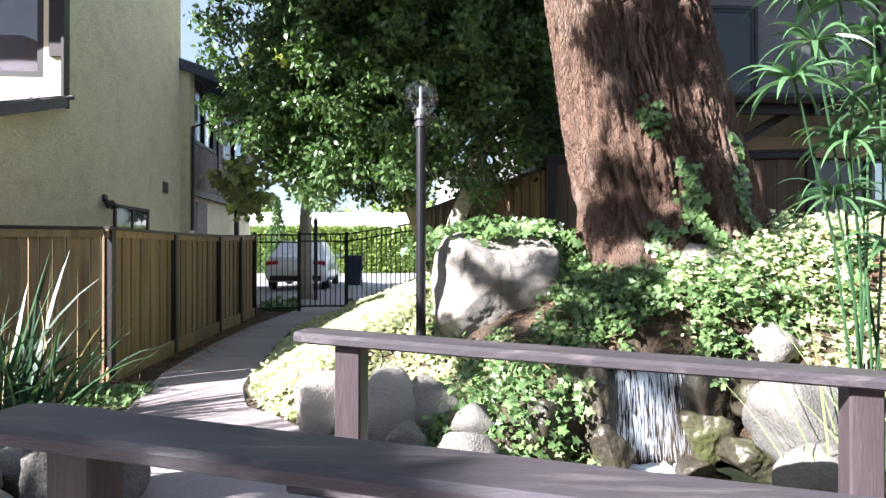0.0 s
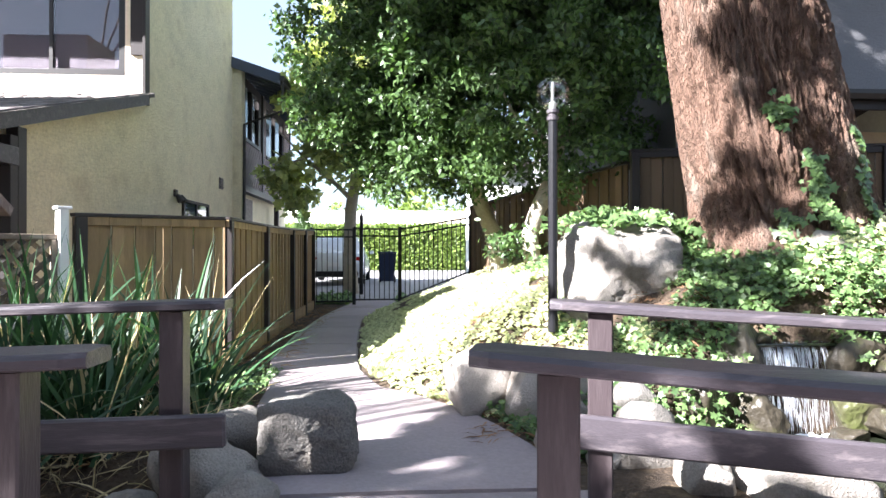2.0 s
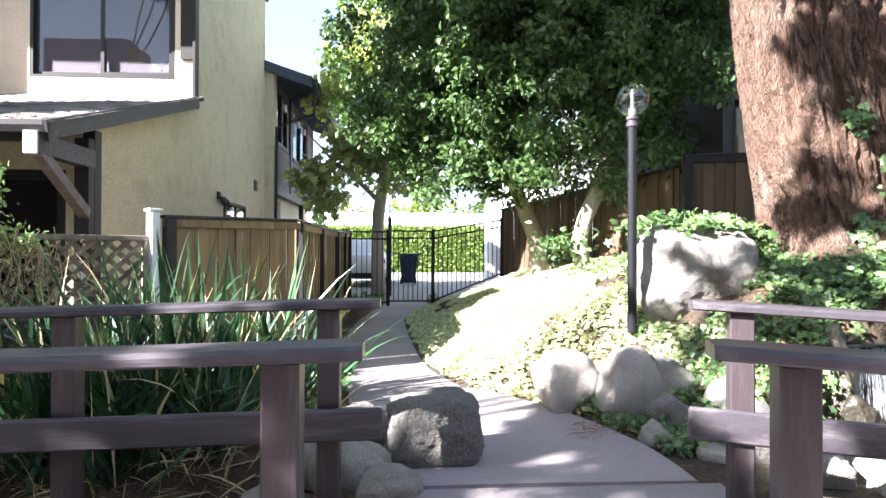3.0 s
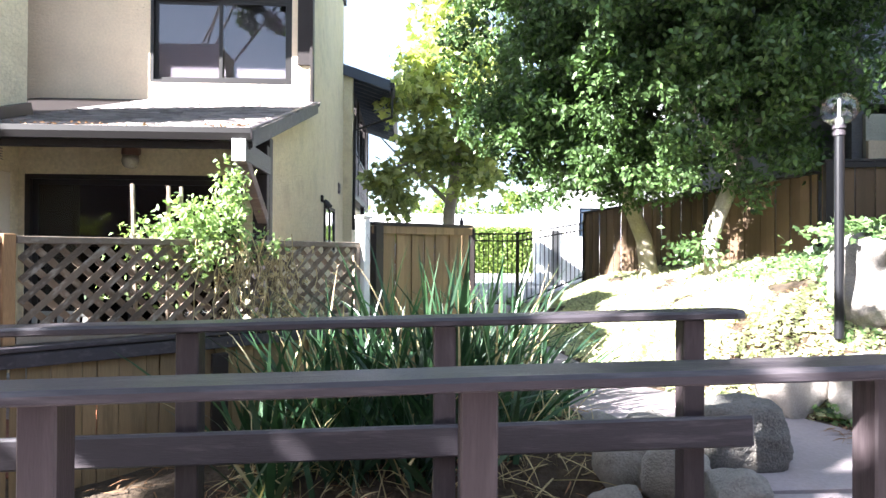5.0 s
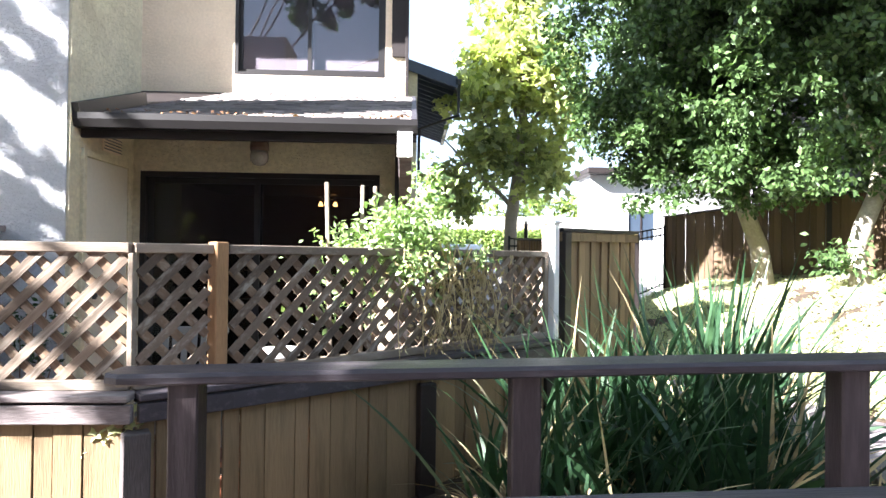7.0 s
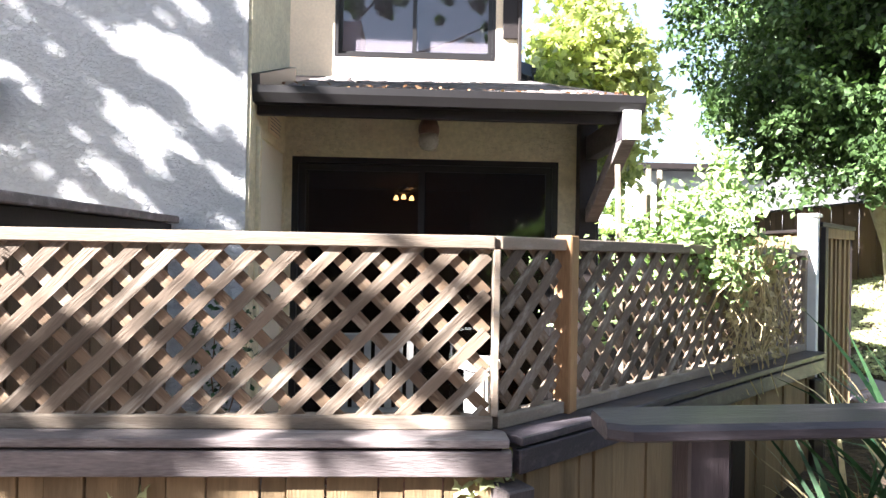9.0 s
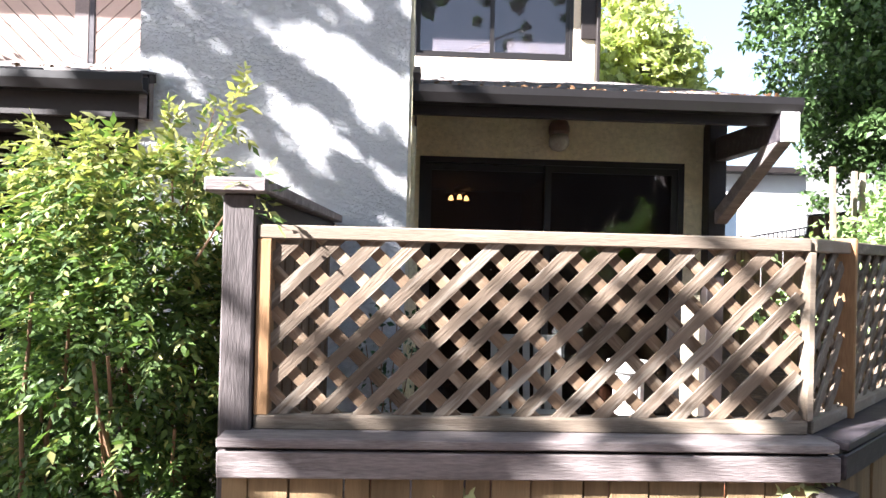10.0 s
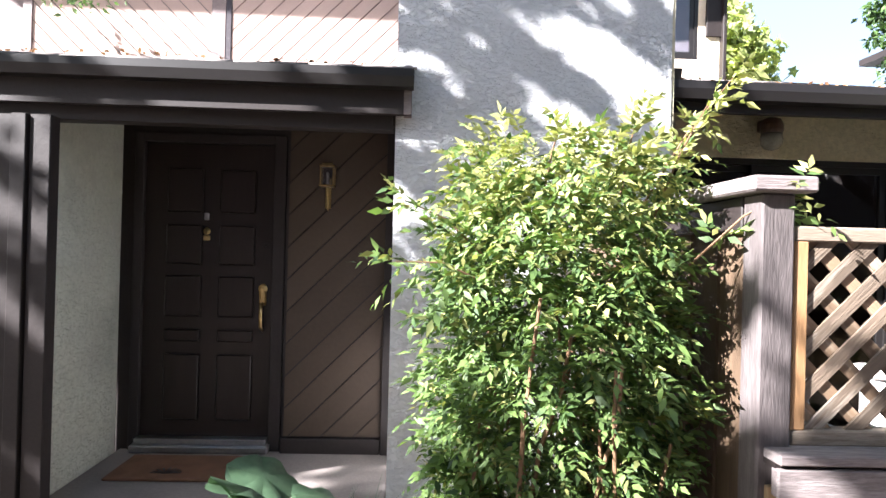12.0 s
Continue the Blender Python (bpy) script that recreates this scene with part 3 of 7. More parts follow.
def room():
    """The dim room behind the sliding door."""
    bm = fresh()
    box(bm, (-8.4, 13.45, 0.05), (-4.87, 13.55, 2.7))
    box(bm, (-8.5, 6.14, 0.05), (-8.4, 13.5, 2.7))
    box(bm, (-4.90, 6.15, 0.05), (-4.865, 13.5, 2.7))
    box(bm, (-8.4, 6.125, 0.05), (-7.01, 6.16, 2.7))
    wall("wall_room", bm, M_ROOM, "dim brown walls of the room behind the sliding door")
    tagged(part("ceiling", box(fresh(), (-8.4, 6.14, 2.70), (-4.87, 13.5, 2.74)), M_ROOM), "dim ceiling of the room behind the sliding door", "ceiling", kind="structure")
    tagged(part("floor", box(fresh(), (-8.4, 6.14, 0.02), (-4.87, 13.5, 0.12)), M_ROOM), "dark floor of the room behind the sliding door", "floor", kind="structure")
    fan = thing("ceiling_fan", (-6.18, 12.45, 2.70), "dark ceiling fan with three lit glass shades", "ceiling fan")
    bm = fresh()
    tube(bm, [(-6.18, 12.45, 2.70), (-6.18, 12.45, 2.50)], [0.02, 0.02], 8)
    lathe(bm, (-6.18, 12.45, 2.53), [(0.05, 0), (0.11, 0.03), (0.11, 0.10), (0.04, 0.14)], 14)
    part("hub", bm, M_BROWN, fan)
    for k in range(4):
        a = radians(20 + 90 * k)
        bm = fresh()
        bar(bm, (-6.18 + 0.1 * math.cos(a), 12.45 + 0.1 * math.sin(a), 2.60), (-6.18 + 0.6 * math.cos(a), 12.45 + 0.6 * math.sin(a), 2.61), 0.13, 0.01, None, 0.003)
        part("blade", bm, M_BROWN, fan)
    for k in range(3):
        a = radians(-90 + 120 * k)
        c = Vector((-6.18 + 0.16 * math.cos(a), 12.45 + 0.16 * math.sin(a), 2.44))
        bm = fresh()
        lathe(bm, c, [(0.014, 0.08), (0.034, 0.05), (0.046, 0.0), (0.038, -0.006), (0.008, -0.006)], 12)
        part("shade", bm, M_BULB, fan, "glowing glass shade", smooth=True)
    tv = thing("television", (-7.3, 8.9, 0.5), "large black television on a dark stand", "television")
    part("screen", box(fresh(), (-7.75, 8.86, 0.95), (-6.75, 8.92, 1.55), 0.01), M_SCREEN, tv)
    part("stand", box(fresh(), (-7.9, 8.6, 0.12), (-6.6, 9.0, 0.93), 0.02), M_BROWN, tv)


room()


def slider(name, x0, x1, z0, z1, y, mid, label, category, mat=M_PANE):
    """A two-leaf sliding door or window: outer frame, leaves with their own stiles, and a pane each."""
    ob = thing(name, ((x0 + x1) / 2, y, z0), label, category, kind="structure")
    bm = fresh()
    f = 0.045
    box(bm, (x0, y, z0), (x1, y + 0.10, z0 + f))
    box(bm, (x0, y, z1 - f), (x1, y + 0.10, z1))
    box(bm, (x0, y, z0 + f), (x0 + f, y + 0.10, z1 - f))
    box(bm, (x1 - f, y, z0 + f), (x1, y + 0.10, z1 - f))
    part("frame", bm, M_GUTTER, ob)
    for a, b, dy in ((x0 + f, mid + 0.03, 0.055), (mid - 0.03, x1 - f, 0.015)):
        bm = fresh()
        s = 0.05
        lo, hi = z0 + f, z1 - f
        box(bm, (a, y + dy, lo), (a + s, y + dy + 0.03, hi))
        box(bm, (b - s, y + dy, lo), (b, y + dy + 0.03, hi))
        box(bm, (a + s, y + dy, lo), (b - s, y + dy + 0.03, lo + s))
        box(bm, (a + s, y + dy, hi - s), (b - s, y + dy + 0.03, hi))
        leaf = part("sash", bm, M_GUTTER, ob)
        pane = part("pane", box(fresh(), (a + s, y + dy + 0.010, lo + s), (b - s, y + dy + 0.016, hi - s)), mat, leaf)
        pane.visible_shadow = False
    return ob


slider("door_1", -6.93, -4.87, 0.12, 2.23, 5.99, -5.93, "dark-framed glass patio sliding door, closed", "door")
slider("window_1", -7.04, -4.98, 3.98, 5.26, 9.205, -6.02, "dark aluminium sliding window with a lowered blind", "window", M_PANE_UP)


def blind(x0, x1, z0, z1, y, label):
    ob = thing("window_blind", ((x0 + x1) / 2, y, z0), label, "blind")
    part("headrail", box(fresh(), (x0, y - 0.015, z1), (x1, y + 0.03, z1 + 0.035), 0.004), M_BLIND, ob)
    me = None
    z = z0
    while z < z1:
        if me is None:
            o = part("slat", obox(fresh(), ((x0 + x1) / 2, y, z), (x1 - x0, 0, 0), (0, 0.010, 0.033), (0, -0.0014, 0.0006)), M_BLIND, ob)
            me = o.data
        else:
            o = new("slat", me)
            o.parent = ob
            o.location = (0, 0, z - z0)
        z += 0.032
    return ob


blind(-6.98, -5.04, 4.04, 5.22, 9.325, "pale horizontal window blind, lowered")
# dark sheet standing in for the unlit room
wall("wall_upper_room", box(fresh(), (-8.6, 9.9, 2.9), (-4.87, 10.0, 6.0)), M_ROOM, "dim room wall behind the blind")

# corner trim of the upper wall; the dark front strip stops at z 4.27
trim = thing("trim", (-4.8, 9.16, 4.2), "dark brown corner boards of the upper wall", "trim", kind="structure")
part("board", box(fresh(), (-4.89, 9.155, 4.27), (-4.69, 9.198, 6.1), 0.004), M_BROWN, trim)
part("board", box(fresh(), (-4.699, 9.10, 3.56), (-4.655, 9.26, 6.1), 0.004), M_BROWN, trim)

SLOPE = (3.72 - 2.50) / (9.2 - 5.08)


def shed_roof(x0, x1, y0, y1, z0, slope, label, hole=None):
    """A lean-to roof: deck, shingle courses, fascia, gutter."""
    ob = thing("roof", ((x0 + x1) / 2, y0, z0), label, "roof", kind="structure")
    bm = fresh()
    ez = Vector((0, -slope, 1)).normalized()

    def at(x, y, up=0.0):
        return Vector((x, y, z0 + (y - y0) * slope)) + ez * up

    for a, b, c, d in hole or [(x0, x1, y0, y1)]:
        prism(bm, [at(a, c, -0.05), at(b, c, -0.05), at(b, d, -0.05), at(a, d, -0.05)], ez * 0.05)
    part("deck", bm, M_BROWN, ob)
    # shingle courses; each tab a thin wedge
    verts, faces = [], []
    course = 0.135
    y = y0 - 0.02
    row = 0
    while y < y1:
        x = x0 - 0.01 - RNG.uniform(0, 0.2)
        while x < x1:
            w = RNG.uniform(0.14, 0.30)
            a, b = max(x, x0 - 0.015), min(x + w - 0.006, x1 + 0.015)
            inside = hole is None or any(p <= (a + b) / 2 <= q and r - 0.05 <= y + 0.05 <= s for p, q, r, s in hole)
            if b > a + 0.02 and inside:
                h = RNG.uniform(0.010, 0.020)
                yy = y + RNG.uniform(-0.008, 0.008)
                o = len(verts)
                top = min(yy + course * 1.25, y1)
                for u, v, e in ((a, yy, 0.002), (b, yy, 0.002), (a, yy, h), (b, yy, h), (a, top, 0.004), (b, top, 0.004)):
                    verts.append(tuple(at(u, v, e)))
                faces += [(o, o + 1, o + 3, o + 2), (o + 2, o + 3, o + 5, o + 4), (o, o + 2, o + 4, o + 4), (o + 1, o + 5, o + 5, o + 3)]
            x += w
        y += course
        row += 1
    faces = [f if len(set(f)) == 4 else tuple(dict.fromkeys(f)) for f in faces]
    tri = []
    for f in faces:
        tri += [f] if len(f) == 3 else [(f[0], f[1], f[2]), (f[0], f[2], f[3])]
    tagged(mesh_part("shingles", verts, tri, M_SHINGLE, ob), "worn brown shingles", kind="stuff")
    return ob, at


roof_a, at_a = shed_roof(-6.985, -4.56, 5.10, 9.19, 2.51, SLOPE, "lean-to shingle roof over the porch", hole=[(-6.985, -4.56, 5.10, 6.12), (-8.58, -4.56, 6.13, 9.19)])


def gutter(parent, x0, x1, y, z, drop=0.10, depth=0.11):
    """A trough gutter with a rolled lip, and its end caps."""
    bm = fresh()
    prof = [(0, 0), (-depth * 0.8, 0), (-depth, drop * 0.55), (-depth, drop), (-depth + 0.012, drop), (-depth + 0.012, drop * 0.6), (-depth * 0.8 + 0.004, 0.010), (-0.008, 0.010), (-0.008, drop), (0, drop)]
    prism(bm, [(x0, y + p, z + q) for p, q in prof], (x1 - x0, 0, 0))
    part("gutter", bm, M_GUTTER, parent)


gutter(roof_a, -7.02, -4.55, 5.10, 2.415)
part("fascia", box(fresh(), (-6.985, 5.102, 2.355), (-4.58, 5.145, 2.455), 0.003), M_BROWN, roof_a)
bm = fresh()
prism(bm, [at_a(-4.60, 5.06, -0.14), at_a(-4.60, 8.95, -0.14), at_a(-4.60, 8.95, 0.025), at_a(-4.60, 5.06, 0.025)], (0.045, 0, 0))
part("barge_board", bm, M_RAIL, roof_a)
bm = fresh()
prism(bm, [at_a(-6.99, 5.0, 0.01), at_a(-6.99, 6.14, 0.01), at_a(-6.99, 6.14, 0.13), at_a(-6.99, 5.0, 0.10)], (0.05, 0, 0))
part("flashing", bm, M_GUTTER, roof_a, "dark step flashing")
part("soffit", prism(fresh(), [at_a(-6.985, 5.15, -0.065), at_a(-4.72, 5.15, -0.065), at_a(-4.72, 5.975, -0.065), at_a(-6.985, 5.975, -0.065)], (0, 0, 0.012)), M_BROWN, roof_a)
part("beam_end", box(fresh(), (-4.69, 5.00, 2.24), (-4.59, 5.98, 2.415), 0.006), M_RAIL, roof_a)
# end face much paler than the beam behind it
part("beam_cap", box(fresh(), (-4.695, 4.975, 2.235), (-4.585, 5.0, 2.42), 0.003), M_WHITEPL, roof_a, "whitish beam end")
part("brace", obox(fresh(), (-4.640, 5.46, 2.05), (0.095, 0, 0), (0, 0.84, -0.50), (0, 0.050, 0.084), 0.005), M_KNEE, roof_a)
part("corner_post", box(fresh(), (-4.735, 5.86, 0.1), (-4.60, 5.975, 2.52), 0.005), M_BROWN, roof_a)
part("corner_post", box(fresh(), (-4.715, 5.98, 0.1), (-4.60, 6.12, 2.62), 0.005), M_BROWN, roof_a)
# eaves of the main roof above the upper walls, unseen and sized by their shade lines
roof_m = thing("roof", (-9, 9, 6.0), "overhanging dark main roof of the house", "roof", kind="structure")
part("deck", prism(fresh(), [(-10.9, 7.82, 6.12), (-10.9, 10.9, 7.06), (-10.9, 14.05, 7.06), (-10.9, 14.05, 7.16), (-10.9, 10.88, 7.16), (-10.9, 7.82, 6.21)], (6.26, 0, 0)), M_BROWN, roof_m)
part("eave", box(fresh(), (-16.0, 6.5, 6.2), (-11.0, 14.0, 6.35)), M_BROWN, roof_m)


def porch_light():
    ob = thing("porch_light", (-5.90, 5.98, 2.35), "brown porch light with a clear jar glass", "wall lamp")
    bm = fresh()
    lathe(bm, (-5.89, 5.87, 2.40), [(0.074, 0.0), (0.080, 0.02), (0.078, 0.06), (0.062, 0.10), (0.02, 0.118)], 20)
    box(bm, (-5.945, 5.89, 2.42), (-5.835, 5.979, 2.505), 0.008)
    part("housing", bm, M_UMBER, ob, smooth=False)
    bm = lathe(fresh(), (-5.89, 5.87, 2.275), [(0.015, 0.0), (0.05, 0.012), (0.072, 0.04), (0.078, 0.08), (0.070, 0.124)], 20)
    part("jar", bm, M_JAR, ob, "clear glass jar", smooth=True)
    part("bulb", lathe(fresh(), (-5.89, 5.87, 2.31), [(0.008, 0), (0.025, 0.025), (0.02, 0.06), (0.012, 0.085)], 10), M_CHAIR, ob, smooth=True)


porch_light()


def closet():
    """A flush cupboard door and a vent on the return wall, seen edge on."""
    ob = thing("door_2", (-6.98, 5.5, 0.12), "cream flush closet door in the porch", "door", kind="structure")
    bm = fresh()
    box(bm, (-6.988, 5.16, 0.12), (-6.972, 5.84, 2.22), 0.003)
    part("leaf", bm, M_CLOSET, ob)
    bm = fresh()
    box(bm, (-6.988, 5.11, 0.12), (-6.962, 5.16, 2.28), 0.003)
    box(bm, (-6.988, 5.84, 0.12), (-6.962, 5.89, 2.28), 0.003)
    box(bm, (-6.988, 5.16, 2.225), (-6.962, 5.84, 2.28), 0.003)
    part("casing", bm, M_CREAM, ob)
    bm = lathe(fresh(), (0, 0, 0), [(0.026, 0), (0.026, 0.006), (0.010, 0.010), (0.010, 0.035), (0.026, 0.045), (0.026, 0.062), (0.012, 0.070)], 16)
    bm.transform(Matrix.Translation((-6.973, 5.21, 1.20)) @ Matrix.Rotation(radians(90), 4, "Y"))
    part("door_knob", bm, M_IRON, ob, "small black door knob")
    v = thing("wall_vent", (-6.98, 5.55, 2.33), "small louvred vent on the return wall", "vent")
    part("frame", box(fresh(), (-6.988, 5.42, 2.31), (-6.975, 5.72, 2.45), 0.003), M_PLASTER, v)
    for k in range(5):
        part("louvre", obox(fresh(), (-6.968, 5.57, 2.33 + 0.024 * k), (0.016, 0, -0.012), (0, 0.27, 0), (0.001, 0, 0.003)), M_RAIL, v)


closet()


# ---- the entrance ----
SLOPE_B = (3.46 - 2.47) / (8.3 - 4.86)
roof_b, at_b = shed_roof(-14.0, -8.50, 4.86, 8.29, 2.475, SLOPE_B, "lean-to shingle roof over the entrance", hole=[(-14.0, -8.50, 4.86, 4.95), (-14.0, -8.61, 4.95, 8.29)])
gutter(roof_b, -14.0, -8.50, 4.86, 2.36, 0.095, 0.10)
part("fascia", box(fresh(), (-14.0, 4.862, 2.225), (-8.51, 4.90, 2.40), 0.003), M_BROWN, roof_b)
part("return_board", box(fresh(), (-8.555, 4.86, 2.225), (-8.51, 4.955, 2.50), 0.003), M_KNEE, roof_b)
part("beam", box(fresh(), (-14.0, 4.94, 2.15), (-8.61, 5.05, 2.25), 0.004), M_BROWN, roof_b)
part("soffit", box(fresh(), (-14.0, 5.05, 2.38), (-8.61, 6.2, 2.41)), M_BROWN, roof_b)


def diagonal_boards(name, parent, x0, x1, z0, z1, y, pitch, sign, mat, gap=0.012, proud=0.018, axis="x"):
    """Boards at 45 degrees, clipped to a rectangle; axis 'y' turns the plane to face +x at x = y."""
    def clip(poly, a, b, c):
        out = []
        for p, q in zip(poly, poly[1:] + poly[:1]):
            sp, sq = a * p[0] + b * p[1] - c, a * q[0] + b * q[1] - c
            if sp <= 0:
                out.append(p)
            if sp * sq < 0:
                f = sp / (sp - sq)
                out.append((p[0] + f * (q[0] - p[0]), p[1] + f * (q[1] - p[1])))
        return out
    rect = [(x0, z0), (x1, z0), (x1, z1), (x0, z1)]
    s = math.sqrt(0.5)
    a, b = (s, -s) if sign > 0 else (s, s)
    vals = [a * p[0] + b * p[1] for p in rect]
    c = min(vals)
    while c < max(vals):
        poly = clip(clip(rect, a, b, c + pitch - gap), -a, -b, -c)
        c += pitch
        area = abs(sum(p[0] * q[1] - q[0] * p[1] for p, q in zip(poly, poly[1:] + poly[:1]))) / 2 if len(poly) > 2 else 0
        if area < 0.0008:
            continue
        if axis == "x":
            bm = prism(fresh(), [(p[0], y, p[1]) for p in poly], (0, -proud, 0))
        else:
            bm = prism(fresh(), [(y, p[0], p[1]) for p in poly], (proud, 0, 0))
        part(name, bm, mat, parent)


siding = thing("siding", (-11, 8.28, 3.4), "pale diagonal timber siding with vertical trim boards", "siding", kind="structure")
diagonal_boards("siding_board", siding, -10.52, -8.72, 3.44, 6.0, 8.298, 0.142, 1, M_PINK)
diagonal_boards("siding_board", siding, -12.62, -10.74, 3.44, 6.0, 8.298, 0.142, -1, M_PINK)
part("trim_board", box(fresh(), (-10.735, 8.262, 3.42), (-10.585, 8.298, 6.0), 0.003), M_SIDING_TRIM, siding)
part("trim_board", box(fresh(), (-10.58, 8.266, 3.42), (-10.525, 8.298, 6.0), 0.003), M_RAIL, siding)
part("trim_board", box(fresh(), (-12.72, 8.262, 3.42), (-12.625, 8.298, 6.0), 0.003), M_SIDING_TRIM, siding)


def front_door():
    ob = thing("door_3", (-9.97, 6.0, 0.12), "dark panelled front door with brass handle, closed", "door", kind="structure")
    part("leaf", box(fresh(), (-10.438, 6.032, 0.035), (-9.502, 6.07, 2.215), 0.003), M_DOOR, ob)
    for x in (-10.28, -9.9):
        for z0, z1 in ((0.20, 0.68), (0.77, 0.86), (0.95, 1.25), (1.33, 1.62), (1.71, 2.03)):
            p = part("raised_panel", box(fresh(), (x, 6.016, z0), (x + 0.26, 6.029, z1), 0.012), M_DOOR, ob)
    bm = fresh()
    box(bm, (-10.5, 5.985, -0.01), (-10.435, 6.04, 2.28), 0.003)
    box(bm, (-9.505, 5.985, -0.01), (-9.42, 6.04, 2.28), 0.003)
    box(bm, (-10.435, 5.985, 2.215), (-9.505, 6.04, 2.28), 0.003)
    part("casing", bm, M_BROWN, ob)
    bm = fresh()
    box(bm, (-10.46, 5.90, -0.005), (-9.49, 6.03, 0.045), 0.008)
    box(bm, (-10.44, 5.94, 0.045), (-9.51, 6.03, 0.085), 0.004)
    part("threshold", bm, M_STEEL, ob, "worn metal threshold")
    # handle set: escutcheon, cylinder, grip
    bm = fresh()
    lathe(bm, (0, 0, 0), [(0.032, 0), (0.034, 0.008), (0.024, 0.014), (0.008, 0.018)], 16)
    bm.transform(Matrix.Translation((-9.575, 6.03, 1.165)) @ Matrix.Rotation(radians(90), 4, "X"))
    box(bm, (-9.6, 6.014, 1.04), (-9.55, 6.03, 1.20), 0.012)
    part("lock_plate", bm, M_BRASS, ob, "brass lock plate", smooth=False)
    bm = fresh()
    tube(bm, [(-9.575, 6.02, 1.06), (-9.575, 5.975, 1.05), (-9.575, 5.965, 0.97), (-9.575, 5.975, 0.89), (-9.575, 6.03, 0.86)], [0.012, 0.013, 0.014, 0.012, 0.010], 10)
    part("door_handle", bm, M_BRASS, ob, "dark brass pull handle", smooth=True)
    bm = lathe(fresh(), (0, 0, 0), [(0.022, 0), (0.022, 0.008), (0.010, 0.012)], 14)
    bm.transform(Matrix.Translation((-9.575, 6.03, 1.49)) @ Matrix.Rotation(radians(90), 4, "X"))
    part("deadbolt", bm, M_BROWN, ob)
    # number bar and knocker
    part("number_bar", box(fresh(), (-10.01, 6.012, 1.655), (-9.975, 6.03, 1.71), 0.005), M_STEEL, ob, "small metal number bar")
    bm = lathe(fresh(), (0, 0, 0), [(0.024, 0), (0.026, 0.006), (0.012, 0.014)], 16)
    bm.transform(Matrix.Translation((-9.99, 6.03, 1.575)) @ Matrix.Rotation(radians(90), 4, "X"))
    box(bm, (-10.015, 6.014, 1.505), (-9.965, 6.03, 1.545), 0.006)
    tube(bm, [(-9.99, 6.015, 1.60), (-9.99, 6.0, 1.585), (-9.99, 5.998, 1.55)], [0.007, 0.008, 0.009], 8)
    part("knocker", bm, M_BRASS, ob, "small brass knocker")


front_door()
side_panel = thing("side_panel", (-9.08, 5.99, 0.1), "brown diagonal board panel beside the front door", "panel", kind="structure")
part("backing", box(fresh(), (-9.41, 5.985, 0.0), (-8.62, 6.018, 2.42)), M_BROWN, side_panel)
diagonal_boards("panel_board", side_panel, -9.39, -8.69, 0.11, 2.40, 5.983, 0.165, 1, M_PANEL, 0.010, 0.014)
part("post", box(fresh(), (-8.69, 5.93, -0.01), (-8.605, 5.983, 2.42), 0.004), M_BROWN, side_panel)
part("bottom_rail", box(fresh(), (-9.41, 5.94, -0.01), (-8.695, 5.984, 0.10), 0.004), M_BROWN, side_panel)


def sconce():
    ob = thing("wall_sconce", (-9.11, 5.97, 1.75), "brass carriage wall lamp with seeded glass, unlit", "wall lamp")
    bm = fresh()
    box(bm, (-9.165, 5.85, 2.05), (-9.055, 5.96, 2.065), 0.004)
    box(bm, (-9.15, 5.865, 2.065), (-9.07, 5.945, 2.08), 0.004)
    for dx in (-0.05, 0.04):
        for dy in (5.86, 5.945):
            box(bm, (-9.11 + dx, dy, 1.925), (-9.1 + dx, dy + 0.01, 2.05))
    box(bm, (-9.165, 5.85, 1.912), (-9.055, 5.96, 1.925), 0.004)
    part("cage", bm, M_BRASS, ob)
    part("glass", box(fresh(), (-9.15, 5.868, 1.926), (-9.07, 5.948, 2.049), 0.004), M_GLASS, ob, "seeded glass lantern")
    part("tube", box(fresh(), (-9.122, 5.90, 1.93), (-9.098, 5.92, 2.02), 0.006), M_JAR, ob)
    bm = fresh()
    tube(bm, [(-9.11, 5.905, 1.912), (-9.11, 5.92, 1.86), (-9.11, 5.945, 1.80), (-9.11, 5.958, 1.745)], [0.013, 0.010, 0.012, 0.003], 8)
    box(bm, (-9.13, 5.955, 1.76), (-9.09, 5.969, 1.98), 0.004)
    part("arm", bm, M_BRASS, ob)


sconce()
mat_ob = thing("doormat", (-10, 5.6, -0.01), "brown coir doormat with a fern pattern", "doormat")
bm = box(fresh(), (-10.38, 5.36, -0.008), (-9.56, 5.83, 0.010), 0.006)
part("mat", bm, M_COIR, mat_ob)
for k in range(-4, 5):
    a = radians(90 + 20 * k)
    bm = fresh()
    c = Vector((-10.03, 5.46, 0.0115))
    bar(bm, c, c + Vector((math.cos(a), math.sin(a) * 0.8, 0)) * (0.13 - 0.008 * abs(k)), 0.014, 0.002)
    part("fern_leaf", bm, M_BROWN, mat_ob, "dark printed fern leaf")
tagged(part("floor", box(fresh(), (-10.57, 4.2, -0.15), (-8.61, 6.02, -0.01), 0.01), M_STEPSLAB), "worn concrete floor of the entrance", "floor", kind="structure")

# dark timber frame at the left of the entrance
frame_l = thing("entry_screen", (-10.7, 4.9, 0.05), "dark brown timber screen beside the entrance", "screen", kind="structure")
for x0, x1, d in ((-10.57, -10.46, 0.02), (-10.66, -10.58, 0.0), (-10.76, -10.67, 0.03), (-11, -10.77, 0.015), (-11.3, -11.01, 0.03)):
    part("board", box(fresh(), (x0, 4.84 + d, 0.03), (x1, 4.955, 2.16), 0.004), M_BROWN, frame_l)


